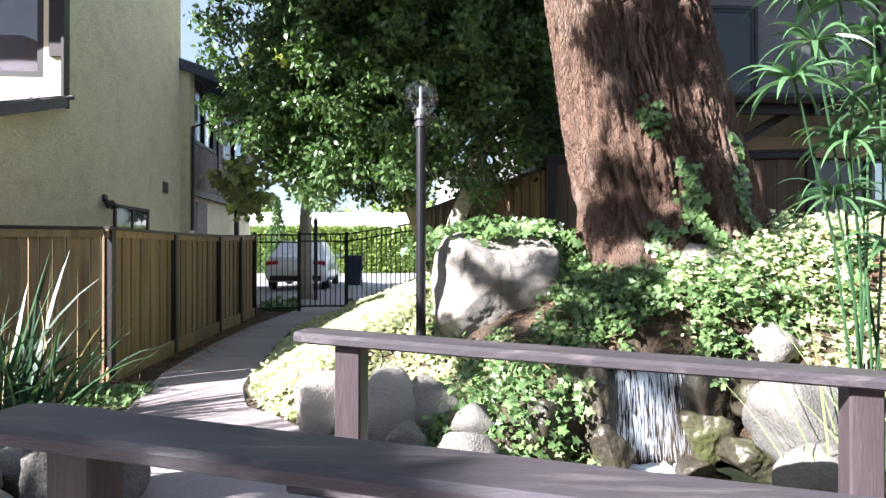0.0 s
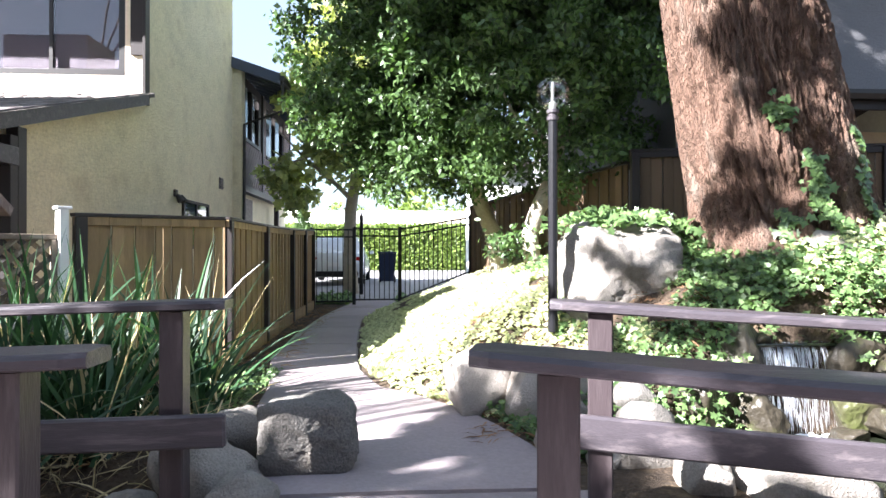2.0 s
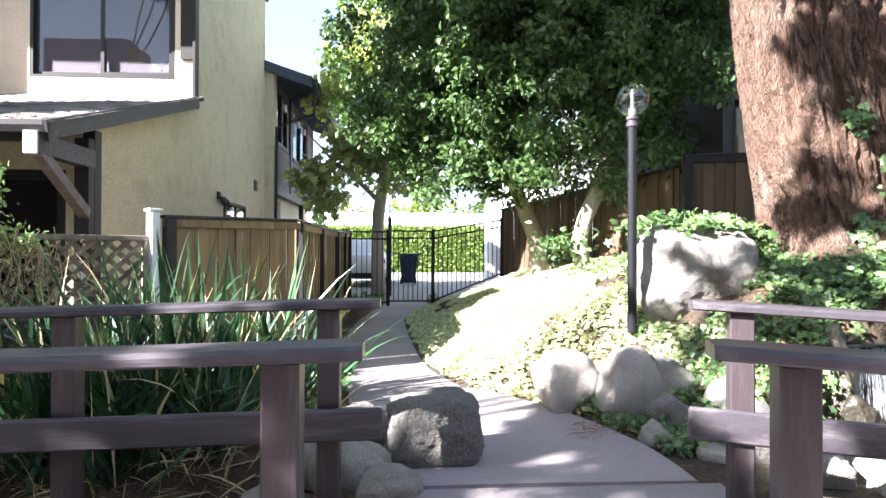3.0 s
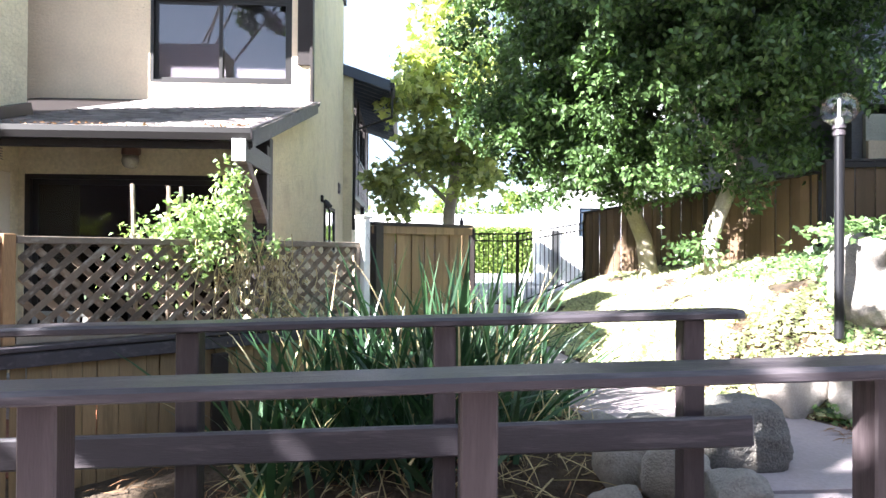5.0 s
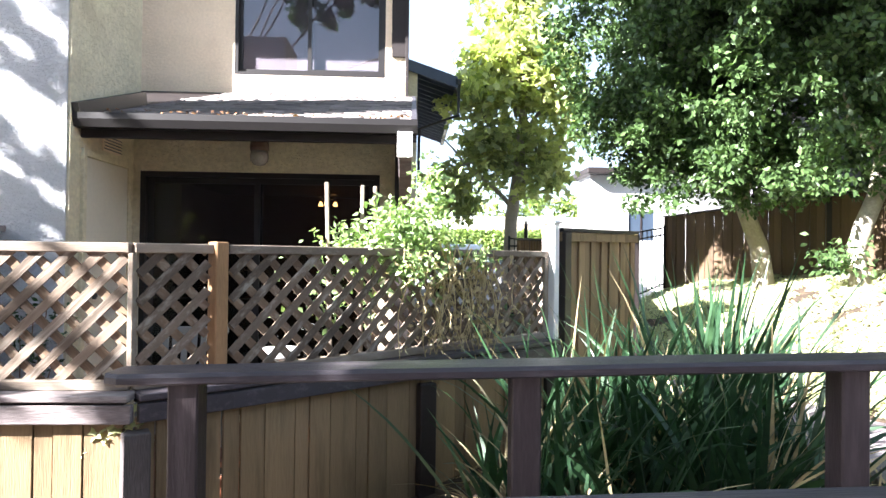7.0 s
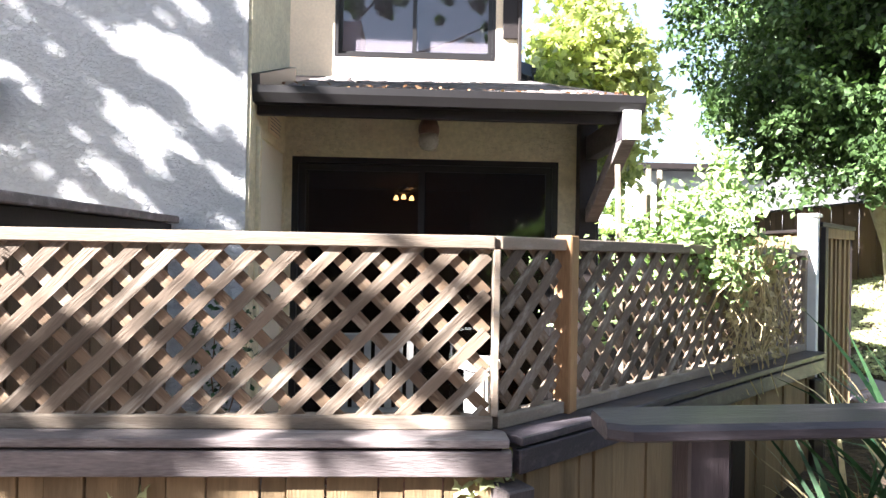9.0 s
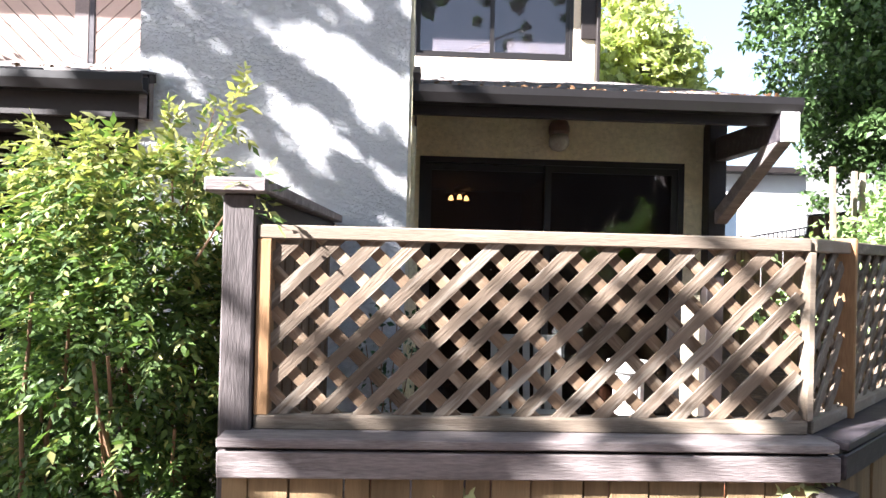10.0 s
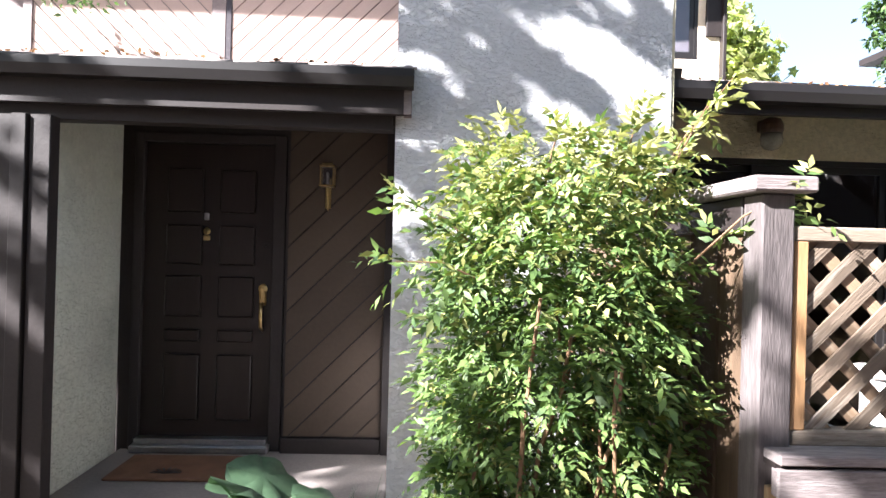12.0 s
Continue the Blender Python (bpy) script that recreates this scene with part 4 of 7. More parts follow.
# ---- rails of the footbridge ----
def rail(points, cap_z, posts, low, label, seed):
    """A timber rail: cap board, posts, lower board on the near side. points: ends in plan; cap_z: top of the cap at each end."""
    a, b = Vector((*points[0], 0)), Vector((*points[1], 0))
    d = (b - a).normalized()
    side = Vector((-d.y, d.x, 0))
    ob = thing("rail", (a.x, a.y, 0.3), label, "railing", "footbridge rails")

    def z_at(p):
        f = (Vector((p.x, p.y, 0)) - a).dot(d) / (b - a).length
        return cap_z[0] + (cap_z[1] - cap_z[0]) * f

    bm = fresh()
    ua, ub = a + Vector((0, 0, cap_z[0] - 0.02)), b + Vector((0, 0, cap_z[1] - 0.02))
    n = 14
    w, t, r = 0.092, 0.0195, 0.012
    prof = [(-w + r, -t), (w - r, -t), (w, -t + r * 0.6), (w, t - r), (w - r, t), (-w + r, t), (-w, t - r), (-w, -t + r * 0.6)]
    rings = []
    for i in range(n + 1):
        f = i / n
        c = ua.lerp(ub, f)
        k = 1.0
        if i in (0, n):
            k = 0.72
        wob = Vector((0, 0, 0.003 * noise.noise(Vector((f * 5, seed, 0)))))
        rings.append([bm.verts.new(c + wob + side * (p * k) + Vector((0, 0, q))) for p, q in prof])
    # chamfered ends: the second and last but one rings sit close to the ends
    for idx, end, step in ((1, 0, 0.05), (n - 1, n, -0.05)):
        for v, (p, q) in zip(rings[idx], prof):
            c = (ua if end == 0 else ub) + d * step
            v.co = c + side * p + Vector((0, 0, q))
    for x, y in zip(rings, rings[1:]):
        for k in range(8):
            bm.faces.new((x[k], x[(k + 1) % 8], y[(k + 1) % 8], y[k]))
    bm.faces.new(rings[0][::-1])
    bm.faces.new(rings[-1])
    bmesh.ops.recalc_face_normals(bm, faces=bm.faces)
    part("cap", bm, M_RAIL, ob, "flat cap board, worn along the edges")
    for s in posts:
        c = a + d * s
        z = z_at(c) - 0.04
        g = height(c.x, c.y) - 0.15
        bm = obox(fresh(), c + Vector((0, 0, (z + g) / 2)), d * 0.098, side * 0.098, (0, 0, z - g), 0.006)
        part("post", bm, M_RAIL_POST, ob)
    if low:
        s0, s1, dz = low[:3]
        p, q = a + d * s0, a + d * s1
        off = side * -(low[3] if len(low) > 3 else 0.068)
        bm = fresh()
        bar(bm, p + off + Vector((0, 0, z_at(p) - dz)), q + off + Vector((0, 0, z_at(q) - dz)), 0.038, 0.138, side, 0.010)
        part("lower_board", bm, M_RAIL, ob)
    return ob


rail([(-1.735, 2.50), (-5.555, 2.54)], (1.235, 1.143), [0.225, 1.345, 2.462, 3.58], (-0.015, 3.75, 0.528, -0.10), "brown timber footbridge rail beside the strap-leaved plants", 1)
rail([(-1.74, 1.35), (-5.35, 1.37)], (1.203, 1.112), [0.21, 1.32, 2.43, 3.45], None, "brown timber footbridge rail along the walkway", 2)
dr = Vector((math.cos(radians(-16.1)), math.sin(radians(-16.1)), 0))
ra, rb = Vector((-0.39, 2.345, 0)), Vector((-0.835, 1.285, 0))
rail([tuple((ra)[:2]), tuple((ra + dr * 2.15)[:2])], (1.238, 1.14), [0.20, 1.88], (-0.02, 2.1, 0.515), "brown timber footbridge rail in front of the waterfall", 3)
rail([tuple((rb)[:2]), tuple((rb + dr * 2.3)[:2])], (1.208, 1.10), [0.205, 1.2, 2.1], None, "brown timber footbridge rail on the walkway side", 4)

# ---- patio: knee wall, lattice, post, fence ----
A0, A1, A2, A3 = Vector((-7.42, 3.08, 0)), Vector((-5.735, 3.08, 0)), Vector((-5.45, 3.31, 0)), Vector((-3.64, 4.81, 0))


def clip_slat(half, c, sign):
    """Ends of a 45-degree slat in the rectangle half = (len, height); c: where its axis meets the foot line."""
    L, H = half
    u0, v0, u1, v1 = (c, 0, c + H, H) if sign > 0 else (c + H, 0, c, H)
    du, dv = u1 - u0, v1 - v0
    lo, hi = 0.0, 1.0
    for p, q in ((-du, u0), (du, L - u0)):
        if p < 0:
            lo = max(lo, q / p)
        elif p > 0:
            hi = min(hi, q / p)
    if hi <= lo + 0.02:
        return None
    return (u0 + du * lo, v0 + dv * lo), (u0 + du * hi, v0 + dv * hi)


def lattice(p, q, z0, z1, label, stiles=(True, False)):
    """A framed diagonal lattice panel from p to q."""
    d = (q - p).normalized()
    side = Vector((d.y, -d.x, 0))
    L, H = (q - p).length, z1 - z0
    ob = thing("lattice_fence", (p.x, p.y, z0), label, "lattice", "patio lattice")
    f = 0.042
    up = Vector((0, 0, 1))

    def at(u, v, o=0.0):
        return p + d * u + up * (z0 + v) + side * o

    part("top_rail", bar(fresh(), at(0, H - f / 2), at(L, H - f / 2), 0.058, f, side, 0.004), M_LATTICE, ob)
    part("bottom_rail", bar(fresh(), at(0, f / 2), at(L, f / 2), 0.058, f, side, 0.004), M_LATTICE, ob)
    if stiles[0]:
        part("stile", obox(fresh(), at(f / 2, H / 2), d * f, side * 0.056, up * (H - 2 * f), 0.003), M_CEDAR, ob)
    if stiles[1]:
        part("stile", obox(fresh(), at(L - f / 2, H / 2), d * f, side * 0.056, up * (H - 2 * f), 0.003), M_LATTICE, ob)
    pitch, w, t = 0.121, 0.038, 0.008
    for sign, off in ((1, 0.008), (-1, -0.004)):
        c = -H + 0.03
        while c < L:
            ends = clip_slat((L, H), c, sign)
            c += pitch
            if not ends:
                continue
            (u0, v0), (u1, v1) = ends
            m = 0.030
            if math.hypot(u1 - u0, v1 - v0) < 0.06:
                continue
            a, b = at(u0, v0, off), at(u1, v1, off)
            e = (b - a).normalized() * m
            part("slat", bar(fresh(), a + e, b - e, t, w, side), M_SLAT_UP if sign > 0 else M_SLAT_DOWN, ob)
    return ob


lattice(A0, A1, 0.962, 1.568, "weathered diagonal wood lattice panel on a low wall, sun-dappled")
strip = thing("lattice_strip", A1 + Vector((0, 0, 0.962)), "thin weathered strip joining two lattice panels", "trim")
part("strip", obox(fresh(), A1 + Vector((0.006, -0.004, 1.265)), (0.022, 0, 0), (0, 0.05, 0), (0, 0, 0.52), 0.003), M_LATTICE, strip)
lattice(A1 + (A2 - A1).normalized() * 0.004, A2 - (A2 - A1).normalized() * 0.03, 0.962, 1.568, "short angled wood lattice panel at the patio corner", (False, False))
lattice(A2 + (A3 - A2).normalized() * 0.035, A3, 0.962, 1.568, "long angled wood lattice panel hung with a vine", (False, True))
po = thing("lattice_post", (A2.x, A2.y, 0.9), "reddish cedar post between lattice panels", "post")
part("post", obox(fresh(), A2 + Vector((0.0, -0.01, 1.27)), Vector((0.62, 0.78, 0)) * 0.066, Vector((0.78, -0.62, 0)) * 0.066, (0, 0, 0.62), 0.005), M_CEDAR, po)


def knee_wall():
    ob = thing("knee_wall", (-6.5, 3.1, 0), "low timber patio wall with ledge boards and tan planks", "wall", kind="structure")
    pts = [Vector((-7.50, 3.06, 0)), Vector((-5.715, 3.06, 0)), Vector((-5.43, 3.285, 0)), Vector((-3.62, 4.785, 0))]
    for i, (p, q) in enumerate(zip(pts, pts[1:])):
        d = (q - p).normalized()
        n = Vector((d.y, -d.x, 0))
        e = d * 0.012
        # front length paler, angled lengths darker, on ledge and fascia alike
        part("ledge_board", bar(fresh(), p + n * 0.035 + Vector((0, 0, 0.948)), q + n * 0.035 + d * 0.02 + Vector((0, 0, 0.948)), 0.13, 0.028, n, 0.004), M_KNEE if i == 0 else M_RAIL, ob, "pale ledge board" if i == 0 else "")
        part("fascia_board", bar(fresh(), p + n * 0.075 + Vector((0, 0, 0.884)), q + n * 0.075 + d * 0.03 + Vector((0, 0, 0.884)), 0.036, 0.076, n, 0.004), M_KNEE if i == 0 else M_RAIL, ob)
        part("filler", bar(fresh(), p + n * 0.045 + Vector((0, 0, 0.928)), q + n * 0.045 + Vector((0, 0, 0.928)), 0.06, 0.012, n), M_BROWN, ob)
        L = (q - p).length
        u, k = 0.0, 0
        while u < L - 0.02:
            w = min(0.118 + 0.04 * ((k * 7) % 3 - 1), L - u)
            c = p + d * (u + w / 2) + n * 0.03
            g = height(c.x, c.y) - 0.25
            o = 0.004 * ((k * 5) % 3)
            part("plank", obox(fresh(), c + n * o + Vector((0, 0, (0.86 + g) / 2)), d * (w - 0.005), n * 0.02, (0, 0, 0.86 - g), 0.002), M_TAN, ob)
            u += w
            k += 1
    for p in (Vector((-5.70, 3.03, 0)), Vector((-4.52, 4.01, 0)), Vector((-3.66, 4.74, 0))):
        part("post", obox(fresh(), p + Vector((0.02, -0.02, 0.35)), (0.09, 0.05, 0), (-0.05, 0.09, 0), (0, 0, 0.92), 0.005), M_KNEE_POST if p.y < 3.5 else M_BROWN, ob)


knee_wall()


def corner_post():
    """The painted corner post and the boarded side screen that runs back to the chimney wall."""
    ob = thing("patio_screen", (-7.46, 3.1, 0), "dark brown boarded patio screen with a flat cap", "screen")
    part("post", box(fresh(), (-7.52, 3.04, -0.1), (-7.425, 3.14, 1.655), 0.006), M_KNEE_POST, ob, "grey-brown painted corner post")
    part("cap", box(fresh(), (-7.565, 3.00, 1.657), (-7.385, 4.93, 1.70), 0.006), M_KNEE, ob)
    y, k = 3.16, 0
    while y < 4.92:
        w = 0.10
        part("plank", box(fresh(), (-7.485 + 0.006 * (k % 2), y, 0.05), (-7.462 + 0.006 * (k % 2), y + w - 0.006, 1.62), 0.002), M_FENCE_R, ob)
        y += w
        k += 1
    part("top_board", box(fresh(), (-7.46, 3.16, 1.555), (-7.43, 4.93, 1.655), 0.004), M_BROWN, ob)
    part("top_board", box(fresh(), (-7.515, 3.16, 1.555), (-7.49, 4.93, 1.655), 0.004), M_BROWN, ob)


corner_post()


def board_fence(name, p, q, z_top, pitch, mat, label, posts, kick=True, cap=True, front=1, double=True, zb=None, postmat=None, sag=0.0):
    """A board fence from p to q: boards, kick board, cap rail and posts on the seen side."""
    p, q = Vector((*p, 0)), Vector((*q, 0))
    d = (q - p).normalized()
    n = Vector((d.y, -d.x, 0)) * front
    L = (q - p).length
    ob = thing(name, (p.x, p.y, height(p.x, p.y)), label, "fence")
    u, k = 0.0, 0
    rnd = random.Random(int(L * 100))
    while u < L - 0.01:
        w = min(pitch * rnd.uniform(0.75, 1.25), L - u)
        c = p + d * (u + w / 2)
        g = (height(c.x, c.y) if zb is None else zb) - 0.03
        f = (u + w / 2) / L
        zt = z_top[0] + (z_top[1] - z_top[0]) * f - sag * math.sin(math.pi * f) - 0.03
        o = 0.013 * (k % 2) + rnd.uniform(0, 0.006)
        lean = d * rnd.uniform(-0.006, 0.006)
        part("board", obox(fresh(), c + n * o + Vector((0, 0, (zt + g) / 2)), d * (w - rnd.uniform(0.004, 0.012)), n * 0.018, Vector((0, 0, zt - g)) + lean, 0.0), mat, ob)
        u += w
        k += 1
    steps = 5
    for i in range(steps):
        f0, f1 = i / steps, (i + 1) / steps
        a, b = p.lerp(q, f0), p.lerp(q, f1)
        za = z_top[0] + (z_top[1] - z_top[0]) * f0 - sag * math.sin(math.pi * f0)
        zc = z_top[0] + (z_top[1] - z_top[0]) * f1 - sag * math.sin(math.pi * f1)
        if cap:
            part("cap_rail", bar(fresh(), a + n * 0.01 + Vector((0, 0, za - 0.012)), b + n * 0.01 + Vector((0, 0, zc - 0.012)), 0.10, 0.028, n, 0.003), postmat or M_BROWN, ob)
            part("header", bar(fresh(), a + n * 0.035 + Vector((0, 0, za - 0.062)), b + n * 0.035 + Vector((0, 0, zc - 0.062)), 0.03, 0.068, n, 0.003), mat if mat is M_TAN else M_BROWN, ob)
        if kick:
            ga, gb = height(a.x, a.y), height(b.x, b.y)
            part("kick_board", bar(fresh(), a + n * 0.045 + Vector((0, 0, ga + 0.07)), b + n * 0.045 + Vector((0, 0, gb + 0.07)), 0.028, 0.19, n, 0.003), M_TAN, ob)
    for s in posts:
        c = p + d * s + n * 0.04
        g = (height(c.x, c.y) if zb is None else zb) - 0.1
        zt = z_top[0] + (z_top[1] - z_top[0]) * s / L - sag * math.sin(math.pi * s / L) - 0.03
        part("post", obox(fresh(), c + Vector((0, 0, (zt + g) / 2)), d * 0.088, n * 0.07, (0, 0, zt - g), 0.004), postmat or M_BROWN, ob)
    return ob


board_fence("fence", (-3.555, 4.86), (-2.67, 5.80), (1.735, 1.755), 0.085, M_TAN, "tan board fence panel with a brown cap", [0.045], kick=False)
board_fence("fence", (-2.665, 5.83), (-2.665, 11.85), (1.76, 1.845), 0.11, M_TAN, "long tan board fence with dark posts beside the path", [0.06, 1.72, 3.6, 4.85, 5.9], sag=0.03)
wp = thing("fence_end_board", (-3.61, 4.80, 0.3), "white painted end board of the fence", "post")
part("board", obox(fresh(), (-3.605, 4.815, 1.02), (0.045, 0.047, 0), (0.075, -0.075, 0), (0, 0, 1.48), 0.004), M_WHITEPL, wp)
part("cap", obox(fresh(), (-3.60, 4.81, 1.772), (0.075, 0.075, 0), (0.08, -0.08, 0), (0, 0, 0.022), 0.003), M_WHITEPL, wp)
# tan fence in tree shade, drawn with that shade in a browner board colour
board_fence("fence", (0.43, 12.75), (1.62, 6.95), (2.36, 2.48), 0.14, M_FENCE_R, "tall board fence under the trees, shade put into its brown", [0.05, 1.9, 3.9, 5.8], cap=True, front=-1, kick=False)
board_fence("fence", (1.62, 6.86), (4.55, 6.60), (2.60, 2.66), 0.13, M_FENCE_R, "tall red-brown board fence behind the big tree", [0.05, 1.5, 2.88], kick=False, front=1)


# ---- patio floor and things on it ----
def patio():
    fl = thing("patio_floor", (-6, 4.5, 0.1), "red brick patio paving", "floor", kind="structure")
    part("bed", box(fresh(), (-7.42, 3.16, -0.05), (-4.9, 5.97, 0.06)), M_CONCRETE, fl)
    me = None
    y, r = 3.75, 0
    while y < 5.9:
        x = -6.6 + (0.11 if r % 2 else 0)
        while x < -4.95:
            if me is None:
                o = part("brick", box(fresh(), (x, y, 0.06), (x + 0.205, y + 0.098, 0.085), 0.004), M_BRICK, fl)
                me, o0 = o.data, (x, y)
            elif (x + 7.4) * 0.83 + 3.0 > 3.2:
                o = new("brick", me)
                o.parent = fl
                o.location = (x - o0[0], y - o0[1], 0.001 * ((r * 3) % 4))
            x += 0.215
        y += 0.108
        r += 1

    def pot(x, y, r, h, label):
        ob = thing("flower_pot", (x, y, 0.09), label, "flower pot", "patio pots")
        bm = lathe(fresh(), (x, y, 0.09), [(r * 0.68, 0), (r * 0.95, h * 0.8), (r * 1.08, h * 0.8), (r * 1.08, h), (r * 0.95, h), (r * 0.9, h * 0.85), (0.01, h * 0.84)], 20)
        part("pot", bm, M_TERRA, ob, smooth=False)
        part("soil", lathe(fresh(), (x, y, 0.09 + h * 0.845), [(r * 0.9, 0), (r * 0.85, 0.012), (0.01, 0.02)], 16), M_SOIL, ob)

    pot(-5.35, 4.35, 0.17, 0.30, "large terracotta flower pot on the brick patio")
    pot(-5.62, 4.05, 0.12, 0.22, "small terracotta flower pot on the brick patio")
    pot(-5.05, 5.0, 0.15, 0.28, "terracotta flower pot by the sliding door")
    # added pedestal form that approximates a pale ribbed shape behind the lattice
    ped = thing("ribbed_stand_in", (-5.55, 5.2, 0.09), "white fluted stand-in for a pale ribbed shape on the patio", "pedestal")
    bm = fresh()
    segs = 36
    rings = []
    for r, z in ((0.13, 0.0), (0.13, 0.05), (0.10, 0.07), (0.095, 0.62), (0.10, 0.66), (0.14, 0.68), (0.14, 0.73)):
        rings.append([bm.verts.new((-5.55 + r * (1 - 0.06 * (k % 2) * (0.06 < z < 0.65)) * math.cos(2 * math.pi * k / segs), 5.2 + r * (1 - 0.06 * (k % 2) * (0.06 < z < 0.65)) * math.sin(2 * math.pi * k / segs), 0.09 + z)) for k in range(segs)])
    for a, b in zip(rings, rings[1:]):
        for k in range(segs):
            bm.faces.new((a[k], a[(k + 1) % segs], b[(k + 1) % segs], b[k]))
    bm.faces.new(rings[-1])
    part("shaft", bm, M_WHITEPL, ped)
    ch = thing("patio_chair", (-6.2, 5.0, 0.09), "greyed white slatted patio chair", "chair")
    for k in range(7):
        part("back_slat", obox(fresh(), (-6.42 + 0.07 * k, 5.24 , 0.68), (0.045, 0, 0), (0, 0.012, 0.0), (0, 0.08, 0.5), 0.003), M_CHAIR, ch)
    part("seat", box(fresh(), (-6.46, 4.80, 0.47), (-5.96, 5.22, 0.50), 0.006), M_CHAIR, ch)
    part("top_rail", box(fresh(), (-6.46, 5.27, 0.92), (-5.96, 5.30, 0.97), 0.006), M_CHAIR, ch)
    for x in (-6.45, -5.99):
        for y in (4.81, 5.18):
            part("leg", box(fresh(), (x, y, 0.085), (x + 0.03, y + 0.03, 0.47), 0.003), M_CHAIR, ch)


patio()


# ---- lamp post ----
def lamp_post(x, y, z0, z_neck, r, label, globe=True):
    ob = thing("garden_lamp", (x, y, z0), label, "street lamp")
    bm = lathe(fresh(), (x, y, z0 - 0.1), [(r * 1.05, 0), (r * 1.05, 0.12), (r, 0.14), (r, z_neck - z0 + 0.1), (r * 0.8, z_neck - z0 + 0.11)], 14)
    part("pole", bm, M_TRUNKPOST, ob, smooth=False)
    bm = lathe(fresh(), (x, y, z_neck), [(r * 1.25, 0), (r * 1.3, 0.03), (r * 1.0, 0.035), (r * 1.0, 0.05), (r * 1.35, 0.055), (r * 1.3, 0.08), (r * 0.8, 0.085)], 14)
    part("collar", bm, M_RAIL, ob)
    if globe:
        R = 0.132
        prof = [(R * math.sin(radians(a)), R - R * math.cos(radians(a))) for a in range(24, 172, 10)]
        part("globe", lathe(fresh(), (x, y, z_neck + 0.075), prof, 20), M_GLASS, ob, "clear glass globe", smooth=True)
        bm = lathe(fresh(), (x, y, z_neck + 0.08), [(0.028, 0), (0.030, 0.05), (0.020, 0.06), (0.013, 0.065), (0.013, 0.20), (0.009, 0.21)], 12)
        part("bulb", bm, M_CHAIR, ob, "slim white bulb", smooth=False)
    return ob


lamp_post(0.14, 4.47, 0.93, 2.425, 0.036, "black garden lamp post with a clear globe")
lamp_post(-1.93, 15.0, 0.36, 2.20, 0.045, "dark garden lamp post beyond the gate")


# ---- gate and iron fence ----
def iron_panel(p, q, z0, z1, label, name="iron_gate", bars=12, category="gate"):
    p, q = Vector((*p, 0)), Vector((*q, 0))
    d = (q - p).normalized()
    n = Vector((d.y, -d.x, 0))
    L = (q - p).length
    ob = thing(name, (p.x, p.y, z0[0]), label, category)
    up = Vector((0, 0, 1))

    def zz(pair, f):
        return pair[0] + (pair[1] - pair[0]) * f

    for f in (0.0, 1.0):
        c = p.lerp(q, f)
        part("post", obox(fresh(), c + up * ((zz(z0, f) + zz(z1, f)) / 2), d * 0.038, n * 0.038, up * (zz(z1, f) - zz(z0, f) + 0.06), 0.004), M_IRON, ob)
    for lo, off in ((z0, 0.07), (z1, -0.02), (z1, -0.16)):
        part("rail", bar(fresh(), p + up * (lo[0] + off), q + up * (lo[1] + off), 0.03, 0.03, n), M_IRON, ob)
    for k in range(1, bars):
        f = k / bars
        c = p.lerp(q, f)
        part("bar", obox(fresh(), c + up * ((zz(z0, f) + 0.04 + zz(z1, f)) / 2), d * 0.016, n * 0.016, up * (zz(z1, f) - zz(z0, f) - 0.06)), M_IRON, ob)
    return ob


iron_panel((-2.74, 12.30), (-1.93, 12.36), (0.38, 0.38), (1.88, 1.88), "black iron fence panel beside the gate", "iron_fence", 8, category="fence")
iron_panel((-1.90, 12.36), (-1.03, 12.42), (0.41, 0.41), (1.90, 1.90), "closed black iron garden gate", "iron_gate", 9)
iron_panel((-1.0, 12.43), (0.42, 12.70), (0.42, 0.95), (1.90, 2.15), "black iron fence stepping up the slope", "iron_fence", 15, category="fence")


